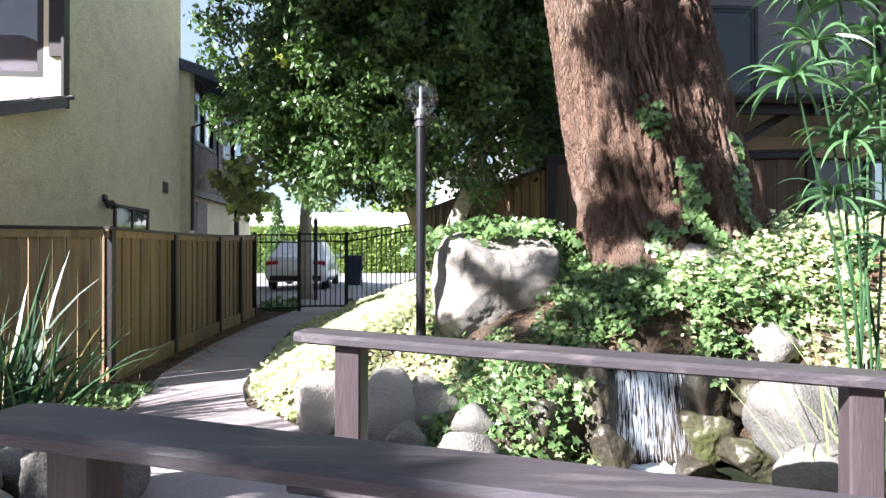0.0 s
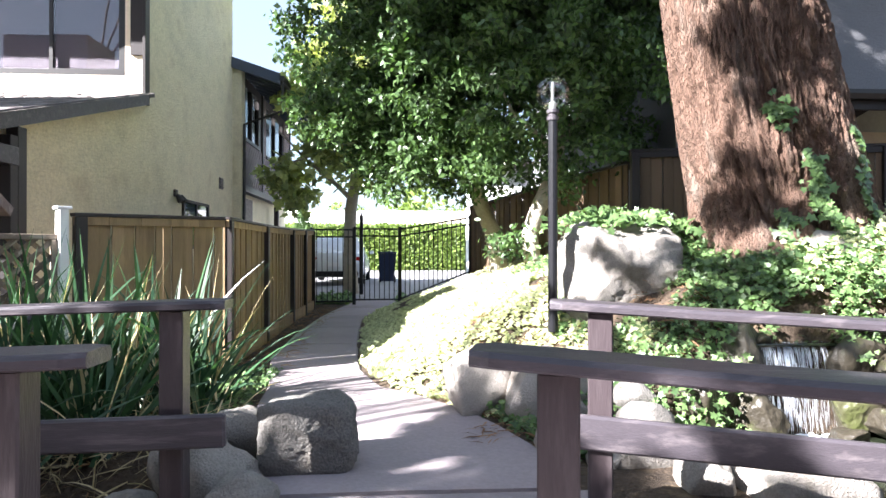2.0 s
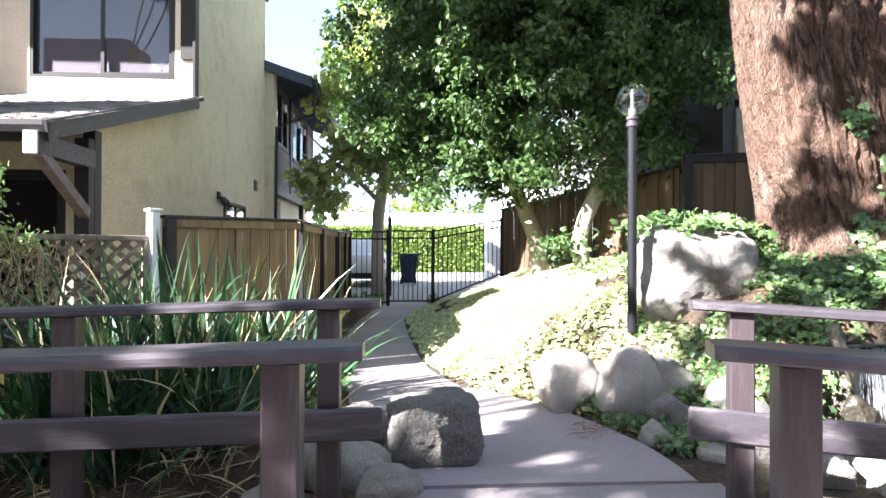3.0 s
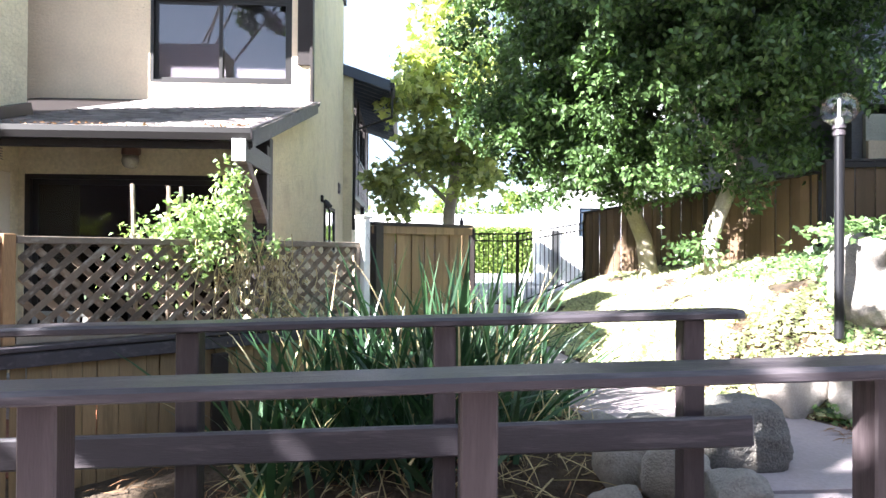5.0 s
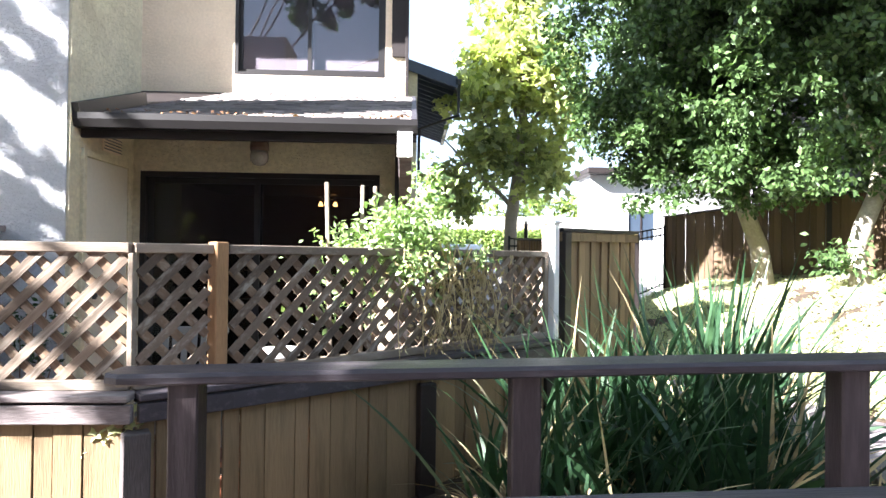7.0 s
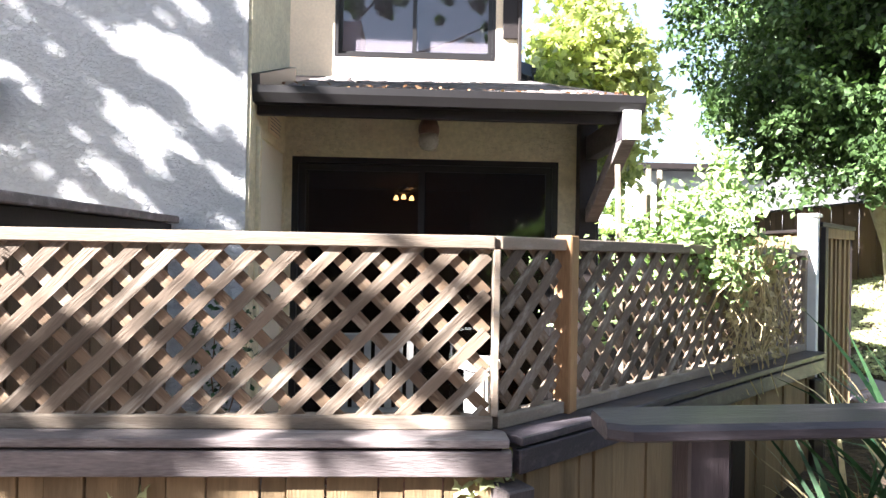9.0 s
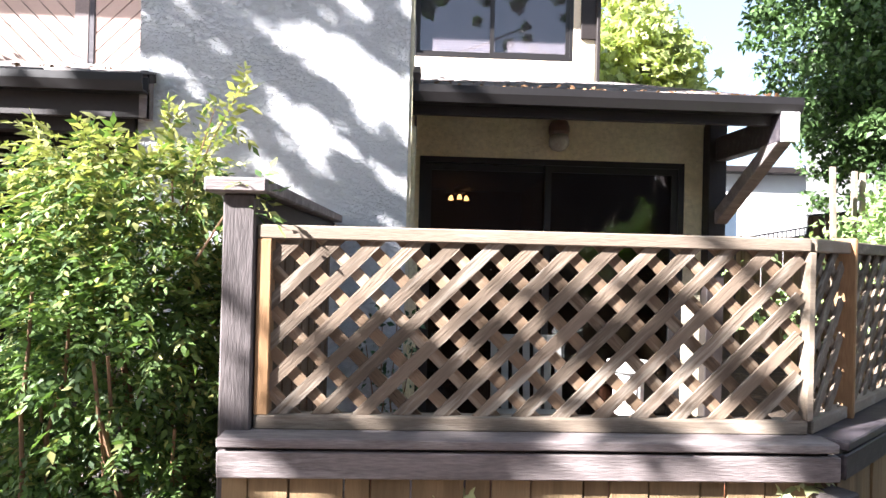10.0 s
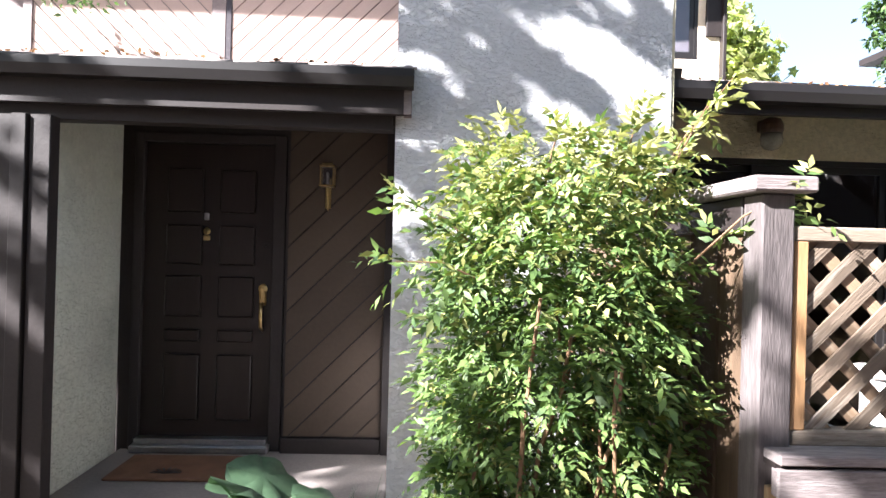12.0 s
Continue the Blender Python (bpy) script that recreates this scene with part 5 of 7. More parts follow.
# ---- rear wing with the bay ----
def bay():
    ob = thing("bay", (-4.5, 17, 2.8), "overhanging dark plum timber bay with two windows", "bay", kind="structure")
    bm = fresh()
    y0, y1, z0, z1 = 14.3, 20.4, 2.92, 5.45
    holes = [(14.5, 16.0, 4.05, 5.25), (16.9, 19.2, 3.98, 5.25)]
    opening_wall(bm, y0, y1, z0, z1, -0.05, 0.05, holes)
    bm.transform(Matrix.Translation((-4.62, 0, 0)) @ Matrix.Rotation(radians(90), 4, "Z"))
    part("core", bm, M_BROWN, ob)
    for a, b, c, d in ((14.45, 16.3, 2.95, 3.95), (16.45, 20.3, 2.95, 3.88), (16.45, 16.8, 3.9, 5.4), (19.3, 20.3, 3.9, 5.4)):
        diagonal_boards("siding_board", ob, a, b, c, d, -4.568, 0.15, 1, M_BAY, 0.014, 0.02, axis="y")
    for y, w in ((14.3, 0.15), (16.3, 0.14), (20.3, 0.14)):
        part("trim", box(fresh(), (-4.57, y, 2.85), (-4.525, y + w, 5.45), 0.004), M_BROWN, ob)
    part("trim", box(fresh(), (-4.57, 14.3, 2.80), (-4.52, 20.5, 2.95), 0.004), M_BROWN, ob)
    for a, b, c, d in holes:
        win = part("window_frame", box(fresh(), (-4.57, a - 0.05, c - 0.08), (-4.53, b + 0.05, c), 0.003), M_BROWN, ob)
        part("mullion", box(fresh(), (-4.66, (a + b) / 2 - 0.03, c), (-4.56, (a + b) / 2 + 0.03, d)), M_BROWN, ob)
        pane = part("pane", box(fresh(), (-4.63, a, c), (-4.62, b, d)), M_PANE, ob)
        pane.visible_shadow = False
        part("inner", box(fresh(), (-5.0, a, c), (-4.95, b, d)), M_BLIND, ob, "pale blind behind the glass")
    part("underside", box(fresh(), (-4.85, 14.3, 2.84), (-4.57, 20.4, 2.90)), M_BROWN, ob)
    roof = thing("roof", (-4.3, 17, 5.4), "overhanging roof of the rear wing, blue sky light in its colour", "roof", kind="structure")
    bm = fresh()
    prism(bm, [(-5.6, 13.95, 5.93), (-3.66, 13.95, 5.28), (-3.66, 13.95, 5.36), (-5.6, 13.95, 6.01)], (0, 7.6, 0))
    part("deck", bm, M_EAVE_SKYLIT, roof)
    bm = fresh()
    prism(bm, [(-4.95, 13.9, 5.56), (-3.64, 13.9, 5.12), (-3.64, 13.9, 5.36), (-4.95, 13.9, 5.80)], (0, 0.05, 0))
    part("verge_board", bm, M_EAVE_SKYLIT, roof)
    y = 14.3
    while y < 21:
        part("rafter", obox(fresh(), (-4.15, y, 5.36), (0.95, 0, -0.318), (0, 0.05, 0), (0.03, 0, 0.10)), M_EAVE_SKYLIT, roof)
        y += 0.4
    gm = fresh()
    prism(gm, [(-3.67, 13.9, 5.20), (-3.56, 13.9, 5.20), (-3.55, 13.9, 5.31), (-3.67, 13.9, 5.31)], (0, 7.6, 0))
    part("gutter", gm, M_GUTTER, roof)
    bm = tube(fresh(), [(-3.61, 14.0, 5.2), (-3.61, 14.0, 4.55), (-4.45, 14.05, 4.25), (-4.46, 14.05, 2.0)], [0.035] * 4, 8)
    part("downpipe", bm, M_GUTTER, roof)
    cab = thing("utility_cabinet", (-4.78, 15, 0.4), "grey metal utility cabinet doors under the bay", "cabinet")
    for a, b in ((14.45, 15.25), (15.28, 16.1)):
        part("door", box(fresh(), (-4.80, a, 0.5), (-4.74, b, 2.72), 0.01), M_KNEE, cab)
    part("post", box(fresh(), (-4.62, 18.2, 0.3), (-4.5, 18.34, 2.85), 0.01), M_BROWN, cab)


bay()


def side_details():
    """Small window, security light and vent on the cream side wall."""
    ob = thing("window_2", (-4.68, 11.5, 2.0), "small dark-framed window in the side wall", "window", kind="structure")
    bm = fresh()
    for lo, hi in (((-4.70, 10.75, 2.28), (-4.665, 12.2, 2.33)), ((-4.70, 10.75, 1.5), (-4.665, 10.82, 2.28)), ((-4.70, 12.13, 1.5), (-4.665, 12.2, 2.28)), ((-4.70, 11.45, 1.5), (-4.668, 11.51, 2.28)), ((-4.70, 10.82, 1.48), (-4.665, 12.13, 1.53))):
        box(bm, lo, hi)
    part("frame", bm, M_BROWN, ob)
    part("pane", box(fresh(), (-4.699, 10.82, 1.53), (-4.685, 12.13, 2.28)), M_CARGLASS, ob)
    lt = thing("security_light", (-4.70, 10.4, 2.35), "brown double security light on the side wall", "wall lamp")
    part("plate", box(fresh(), (-4.699, 10.35, 2.33), (-4.66, 10.47, 2.45), 0.008), M_BROWN, lt)
    for k, y in enumerate((10.33, 10.5)):
        bm = lathe(fresh(), (0, 0, 0), [(0.03, 0), (0.045, 0.05), (0.06, 0.13), (0.055, 0.13)], 12)
        bm.transform(Matrix.Translation((-4.63, y, 2.36)) @ Matrix.Rotation(radians(150), 4, "Y"))
        part("lamp_head", bm, M_BROWN, lt)
    part("bulb", lathe(fresh(), (-4.60, 10.42, 2.20), [(0.01, 0), (0.05, 0.03), (0.05, 0.08), (0.02, 0.12)], 12), M_GLASS, lt, smooth=True)
    v = thing("wall_vent", (-4.70, 13.0, 2.8), "small grey louvred vent on the side wall", "vent")
    part("frame", box(fresh(), (-4.699, 12.95, 2.72), (-4.675, 13.2, 2.95), 0.004), M_KNEE, v)
    for k in range(4):
        part("louvre", box(fresh(), (-4.675, 12.97, 2.75 + 0.05 * k), (-4.662, 13.18, 2.77 + 0.05 * k)), M_RAIL, v)


side_details()


# ---- the house on the right ----
def right_house():
    wall("wall_right_upper", opening_wall(fresh(), 2.6, 7.2, 2.9, 6.2, 9.0, 9.16, [(3.7, 5.35, 3.75, 5.2)]), M_GREY, "grey stucco upper wall of the house opposite")
    wall("wall_right_side", box(fresh(), (2.45, 7.5, 0.8), (2.6, 16.0, 5.4)), M_GREY, "grey stucco side wall of the house opposite")
    wall("wall_right_lower", opening_wall(fresh(), 2.6, 9.0, 0.8, 3.3, 7.45, 7.6, [(4.75, 7.2, 0.95, 2.86)]), M_ALCOVE, "cream stucco porch wall of the house opposite")
    wall("wall_right_dark", box(fresh(), (7.2, 8.9, 2.9), (9.0, 9.2, 6.2)), M_BROWN, "dark boarded upper wall of the house opposite")
    wall("wall_right_room", box(fresh(), (4.5, 9.4, 0.8), (7.5, 9.5, 3.2)), M_WHITEPL, "pale room wall behind the glass")
    slider("door_4", 4.75, 7.2, 0.95, 2.86, 7.46, 5.9, "white-curtained sliding door of the house opposite", "door")
    slider("window_3", 3.7, 5.35, 3.75, 5.2, 9.005, 4.55, "dark window of the house opposite", "window")
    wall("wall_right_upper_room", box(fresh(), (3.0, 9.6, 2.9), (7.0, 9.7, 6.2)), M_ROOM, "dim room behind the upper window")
    roof, at = shed_roof(3.05, 9.0, 6.40, 8.99, 3.20, 0.22, "lean-to roof of the house opposite")
    gutter(roof, 3.0, 9.0, 6.40, 3.10)
    part("fascia", box(fresh(), (3.05, 6.402, 3.0), (9.0, 6.45, 3.15), 0.003), M_BROWN, roof)
    part("post", box(fresh(), (3.1, 7.30, 0.8), (3.28, 7.44, 3.25), 0.005), M_BROWN, roof)
    part("brace", obox(fresh(), (3.85, 6.62, 2.82), (1.05, 0.0, 0.62), (0, 0.07, 0), (-0.04, 0, 0.07), 0.004), M_BROWN, roof)
    part("downpipe", tube(fresh(), [(4.42, 6.36, 3.12), (4.42, 6.36, 2.98)], [0.04, 0.04], 8), M_GUTTER, roof)
    part("trim", box(fresh(), (2.6, 7.40, 2.70), (9.0, 7.449, 2.95), 0.004), M_PLASTER, roof)
    eave = thing("roof", (2.3, 12, 5.4), "dark overhanging roof of the house opposite", "roof", kind="structure")
    part("eave", box(fresh(), (2.1, 8.6, 6.2), (9.2, 16.2, 6.35)), M_BROWN, eave)
    bx = thing("door_bell_box", (3.2, 7.28, 2.7), "small white box on the porch post", "box")
    part("case", box(fresh(), (3.14, 7.24, 2.66), (3.22, 7.299, 2.78), 0.005), M_WHITEPL, bx)


right_house()


# ---- beyond the lane ----
def far_house():
    ob = thing("far_house", (4, 22, 0.4), "white stucco house beyond the lane", "house")
    bm = opening_wall(fresh(), 1.42, 9.0, 0.3, 4.3, 21.5, 21.7, [(2.75, 3.65, 2.1, 3.1)])
    part("wall", bm, M_WHITEPL, ob)
    part("wall", box(fresh(), (1.42, 21.71, 0.3), (1.6, 23, 4.3)), M_WHITEPL, ob)
    part("roof", box(fresh(), (1.2, 21.0, 4.3), (9.4, 23.4, 4.5), 0.02), M_BROWN, ob)
    w = part("window", box(fresh(), (2.75, 21.55, 2.1), (3.65, 21.6, 3.1), 0.01), M_CARGLASS, ob)
    part("frame", box(fresh(), (3.17, 21.53, 2.1), (3.22, 21.549, 3.1)), M_BROWN, w)
    part("door", box(fresh(), (1.75, 21.46, 0.4), (2.05, 21.499, 2.3), 0.01), M_STEEL, ob)
    g = thing("garage", (-6, 44, 0.4), "low pale garage with a light roof", "house")
    part("wall", box(fresh(), (-14, 44, 0.3), (8, 52, 3.0)), M_PLASTER, g)
    bm = fresh()
    prism(bm, [(-14.8, 43.4, 2.9), (8.8, 43.4, 2.9), (8.8, 48, 4.3), (-14.8, 48, 4.3)], (0, 0, 0.2))
    part("roof", bm, M_WHITEPL, g, "pale sunlit roof")
    bm = fresh()
    prism(bm, [(-1.0, 41, 2.9), (2.2, 41, 4.0), (5.4, 41, 2.9)], (0, 3, 0))
    part("gable", bm, M_PLASTER, g)


far_house()


def car():
    ob = thing("car", (-3.0, 19.2, 0.41), "white saloon car parked in the lane, rear view", "car")
    cx, y0, zg = -3.0, 18.8, 0.42
    # body: cross-sections from the rear bumper forwards
    secs = [(0.00, 0.80, 0.30, 0.62), (0.10, 0.89, 0.24, 0.92), (0.35, 0.92, 0.22, 1.00), (0.9, 0.93, 0.20, 1.02), (2.2, 0.93, 0.20, 0.98), (3.6, 0.90, 0.22, 0.92), (4.5, 0.80, 0.28, 0.72), (4.75, 0.66, 0.34, 0.60)]
    bm = fresh()
    rings = []
    for dy, w, z0, z1 in secs:
        pr = [(-w * 0.9, z0), (-w, z0 + 0.15), (-w, z0 + (z1 - z0) * 0.65), (-w * 0.9, z1), (0, z1 + 0.03), (w * 0.9, z1), (w, z0 + (z1 - z0) * 0.65), (w, z0 + 0.15), (w * 0.9, z0)]
        rings.append([bm.verts.new((cx + a, y0 + dy, zg + b)) for a, b in pr])
    for a, b in zip(rings, rings[1:]):
        for k in range(9):
            bm.faces.new((a[k], a[(k + 1) % 9], b[(k + 1) % 9], b[k]))
    bm.faces.new(rings[0])
    bm.faces.new(rings[-1][::-1])
    bmesh.ops.recalc_face_normals(bm, faces=bm.faces)
    body = part("body", bm, M_CAR, ob, smooth=True)
    bm = fresh()
    prism(bm, [(cx - 0.78, y0 + 0.55, zg + 1.0), (cx + 0.78, y0 + 0.55, zg + 1.0), (cx + 0.60, y0 + 1.25, zg + 1.40), (cx - 0.60, y0 + 1.25, zg + 1.40)], (0, 0.02, 0.012))
    part("rear_window", bm, M_CARGLASS, ob, "tinted rear window")
    bm = fresh()
    r = [[bm.verts.new((cx + s * w, y0 + dy, zg + z)) for s in (-1, 1)] for dy, w, z in ((0.53, 0.84, 0.99), (1.25, 0.64, 1.405), (1.5, 0.63, 1.46), (2.6, 0.62, 1.46), (3.5, 0.8, 0.97))]
    for a, b in zip(r, r[1:]):
        bm.faces.new((a[0], a[1], b[1], b[0]))
    bm.faces.new([a[0] for a in r])
    bm.faces.new([a[1] for a in r][::-1])
    bmesh.ops.recalc_face_normals(bm, faces=bm.faces)
    part("roof", bm, M_CAR, ob)
    for s in (-1, 1):
        part("tail_light", obox(fresh(), (cx + s * 0.68, y0 + 0.09, zg + 0.78), (0.36, 0, 0), (0, 0.10, 0), (0, 0, 0.14), 0.02), M_RED, ob, "red tail light")
        part("mirror", obox(fresh(), (cx + s * 1.0, y0 + 3.0, zg + 0.98), (0.16, 0, 0), (0, 0.10, 0), (0, 0, 0.12), 0.02), M_CAR, ob)
        for dy in (0.85, 3.75):
            bm = lathe(fresh(), (0, 0, -0.11), [(0.20, 0), (0.32, 0.01), (0.335, 0.06), (0.335, 0.16), (0.32, 0.21), (0.20, 0.22)], 22)
            bm.transform(Matrix.Translation((cx + s * 0.80, y0 + dy, zg + 0.335 - 0.01)) @ Matrix.Rotation(radians(90), 4, "Y"))
            wh = part("wheel", bm, M_RUBBER, ob, "black tyre")
            bm = lathe(fresh(), (0, 0, -0.05), [(0.02, 0), (0.2, 0.01), (0.2, 0.165), (0.02, 0.17)], 16)
            bm.transform(Matrix.Translation((cx + s * 0.80, y0 + dy, zg + 0.325)) @ Matrix.Rotation(radians(90), 4, "Y"))
            part("rim", bm, M_STEEL, wh)
    part("bumper", obox(fresh(), (cx, y0 + 0.03, zg + 0.34), (1.5, 0, 0), (0, 0.12, 0), (0, 0, 0.16), 0.03), M_RUBBER, ob, "dark lower bumper")
    part("plate", obox(fresh(), (cx, y0 + 0.0, zg + 0.62), (0.34, 0, 0), (0, 0.02, 0), (0, 0, 0.12), 0.004), M_WHITEPL, ob, "blank pale plate")


car()


def wheelie_bin(x, y, z):
    ob = thing("wheelie_bin", (x, y, z), "navy blue wheeled refuse bin on the lane", "bin")
    bm = fresh()
    lo = [(-0.22, -0.26), (0.22, -0.26), (0.22, 0.26), (-0.22, 0.26)]
    hi = [(-0.29, -0.34), (0.29, -0.34), (0.29, 0.34), (-0.29, 0.34)]
    a = [bm.verts.new((x + p, y + q, z + 0.06)) for p, q in lo]
    b = [bm.verts.new((x + p, y + q, z + 0.94)) for p, q in hi]
    bm.faces.new(a[::-1])
    bm.faces.new(b)
    for k in range(4):
        bm.faces.new((a[k], a[(k + 1) % 4], b[(k + 1) % 4], b[k]))
    bmesh.ops.bevel(bm, geom=bm.edges[:], offset=0.02, segments=2, affect="EDGES")
    part("body", bm, M_BIN, ob)
    part("lid", box(fresh(), (x - 0.31, y - 0.37, z + 0.945), (x + 0.31, y + 0.36, z + 1.02), 0.025), M_BIN, ob)
    for s in (-0.24, 0.24):
        bm = lathe(fresh(), (0, 0, -0.03), [(0.10, 0), (0.11, 0.01), (0.11, 0.05), (0.10, 0.06)], 14)
        bm.transform(Matrix.Translation((x + s, y + 0.30, z + 0.105)) @ Matrix.Rotation(radians(90), 4, "Y"))
        part("wheel", bm, M_RUBBER, ob)


wheelie_bin(-1.42, 20.6, 0.405)


# ---- stones ----
def stone(x, y, w, d, h, seed, label, sink=0.12, mat=None, turn=0.0, z=None, rough=0.22, detail=3):
    g = height(x, y) if z is None else z
    return boulder("boulder" if w > 0.3 else "stone", (x, y, g + h / 2 - sink), (w, d, h), seed, label, mat, turn, facet=0.12, rough=rough * 0.7, detail=detail, group="garden stones", block=2.0)


boulder("boulder", (0.70, 4.60, 1.24), (0.96, 0.72, 0.94), 3, "large grey granite boulder set in ivy", None, 0.12, rough=0.13, detail=5, group="garden stones", block=4.2)
boulder("boulder", (-1.48, 3.05, 0.52), (0.52, 0.44, 0.42), 8, "squarish pale granite boulder at the path's edge", None, 0.12, rough=0.11, detail=5, group="garden stones", block=5.0)
stone(-0.50, 4.10, 0.50, 0.42, 0.52, 11, "rounded pale boulder beside the path", 0.1, z=0.32)
stone(-0.10, 3.92, 0.52, 0.42, 0.56, 12, "brown-stained boulder beside the path", 0.1, turn=0.5, z=0.32)
stone(0.20, 3.92, 0.34, 0.32, 0.40, 13, "pale boulder half buried in ivy", 0.05, z=0.40)
stone(0.04, 3.52, 0.27, 0.24, 0.28, 14, "small pale stone beside the path", 0.05, z=0.32)
stone(-0.17, 3.26, 0.20, 0.18, 0.19, 15, "small round stone at the path's edge", 0.04, z=0.33)
stone(0.28, 3.08, 0.50, 0.40, 0.42, 16, "grey boulder below the ivy bank", 0.12, turn=0.8, z=0.30)
stone(0.46, 3.56, 0.34, 0.30, 0.34, 17, "grey boulder under the ivy", 0.05, z=0.36)
stone(0.06, 3.00, 0.20, 0.18, 0.15, 18, "small stone at the path's edge", 0.04, z=0.31)
stone(0.62, 2.95, 0.42, 0.34, 0.42, 19, "damp grey boulder at the pool", 0.1, M_ROCK, z=0.2)
stone(0.80, 2.52, 0.56, 0.44, 0.50, 20, "grey boulder by the pool in front of the falls", 0.1, z=0.18)
stone(0.42, 2.66, 0.36, 0.30, 0.34, 27, "pale cracked stone by the pool", 0.08, z=0.26)
stone(-1.86, 2.80, 0.40, 0.34, 0.36, 21, "pale stone by the stream bed", 0.14)
stone(-1.72, 2.58, 0.30, 0.26, 0.22, 22, "small cracked stone by the footbridge", 0.06)
stone(-1.90, 3.30, 0.36, 0.30, 0.30, 23, "pale stone at the path's edge", 0.05)
stone(-2.06, 3.02, 0.34, 0.30, 0.34, 24, "grey stone beside the strap-leaved plants", 0.05)
stone(-2.02, 3.62, 0.30, 0.26, 0.24, 25, "grey stone beside the strap-leaved plants", 0.08)
stone(-2.2, 2.62, 0.44, 0.36, 0.34, 26, "dark stone in the stream bed", 0.05)
boulder("boulder", (2.06, 3.98, 1.40), (0.50, 0.36, 0.44), 31, "pale boulder set in ivy below the big tree", None, -0.3, rough=0.15, group="garden stones")
boulder("boulder", (1.66, 3.92, 1.135), (0.34, 0.34, 0.19), 32, "flat grey ledge stone above the waterfall", None, 0.2, rough=0.2, group="garden stones")
boulder("boulder", (3.42, 5.05, 1.57), (0.62, 0.42, 0.30), 33, "long pale boulder at the top of the bank", None, 0.15, rough=0.15, group="garden stones")
boulder("boulder", (2.20, 3.54, 1.00), (0.40, 0.30, 0.28), 34, "pale sunlit boulder in the ivy", None, 0.6, rough=0.15, group="garden stones")
boulder("boulder", (1.98, 2.86, 0.70), (0.62, 0.50, 0.48), 35, "large pale boulder on the pool's bank", None, 0.2, rough=0.14, group="garden stones")
boulder("boulder", (1.80, 2.55, 0.56), (0.42, 0.34, 0.26), 36, "grey boulder in front of the pool", None, 0.5, rough=0.18, group="garden stones")

# ---- pool and waterfall ----
pool = fresh()
pts = [(1.45 + 0.85 * math.cos(a) * (1 + 0.12 * math.sin(3 * a)), 2.85 + 0.72 * math.sin(a)) for a in (2 * math.pi * k / 40 for k in range(40))]
prism(pool, [(x, y, 0.22) for x, y in pts], (0, 0, 0.10))
tagged(part("water", pool, M_WATER), "dark rippled garden pool", "pool", kind="structure")
tagged(part("water", box(fresh(), (-5.0, 1.55, -0.15), (-2.05, 3.0, 0.02), 0.01), M_WATER), "dark shallow stream under the footbridge", "stream", kind="structure")


def waterfall():
    ob = thing("waterfall", (1.42, 3.45, 0.32), "small white waterfall spilling over a rock lip", "waterfall")
    RN = np.random.default_rng(11)
    verts, faces = [], []
    lanes = (-0.20, -0.15, -0.09, -0.05, -0.02, 0.01, 0.04, 0.08, 0.13, 0.20)
    for k in range(640):
        u = lanes[k % 10] + RN.normal(0, 0.018)
        w = RN.uniform(0.001, 0.0045)
        top = 0.87 if RN.random() < 0.22 else RN.uniform(0.40, 0.86)
        z0, z1 = top, max(0.325, top - RN.uniform(0.03, 0.22))
        reach = RN.uniform(0.03, 0.15)
        stray = RN.normal(0, 0.05) * (0.87 - top)
        o = len(verts)
        for i in range(4):
            z = z0 + (z1 - z0) * i / 3
            t = math.sqrt(max(0, 0.87 - z) / 0.54)
            x = 1.42 + u * (1 + 0.06 * t) + stray + 0.004 * math.sin(k + i)
            y = 3.57 - reach * t
            ww = w * (0.35, 1.0, 0.9, 0.3)[i]
            verts += [(x - ww, y, z), (x + ww, y + 0.003, z)]
        for i in range(3):
            a = o + 2 * i
            faces.append((a, a + 1, a + 3, a + 2))
    tagged(mesh_part("falling_water", verts, faces, M_FALL, ob, "white threads of falling water"), kind="stuff")
    # foam at the foot
    bm = fresh()
    for k in range(46):
        a, r = RN.uniform(0, 6.28), RN.uniform(0, 0.24)
        m = Matrix.Translation((1.42 + r * 1.1 * math.cos(a), 3.38 + r * 0.45 * math.sin(a), 0.322)) @ Matrix.Diagonal((RN.uniform(0.015, 0.05), RN.uniform(0.015, 0.04), 0.012, 1))
        bmesh.ops.create_icosphere(bm, subdivisions=1, radius=1, matrix=m)
    part("foam", bm, M_FALL, ob, "white foam", smooth=True)
    part("lip_water", box(fresh(), (1.15, 3.52, 0.845), (1.70, 3.95, 0.865), 0.006), M_WATER, ob)


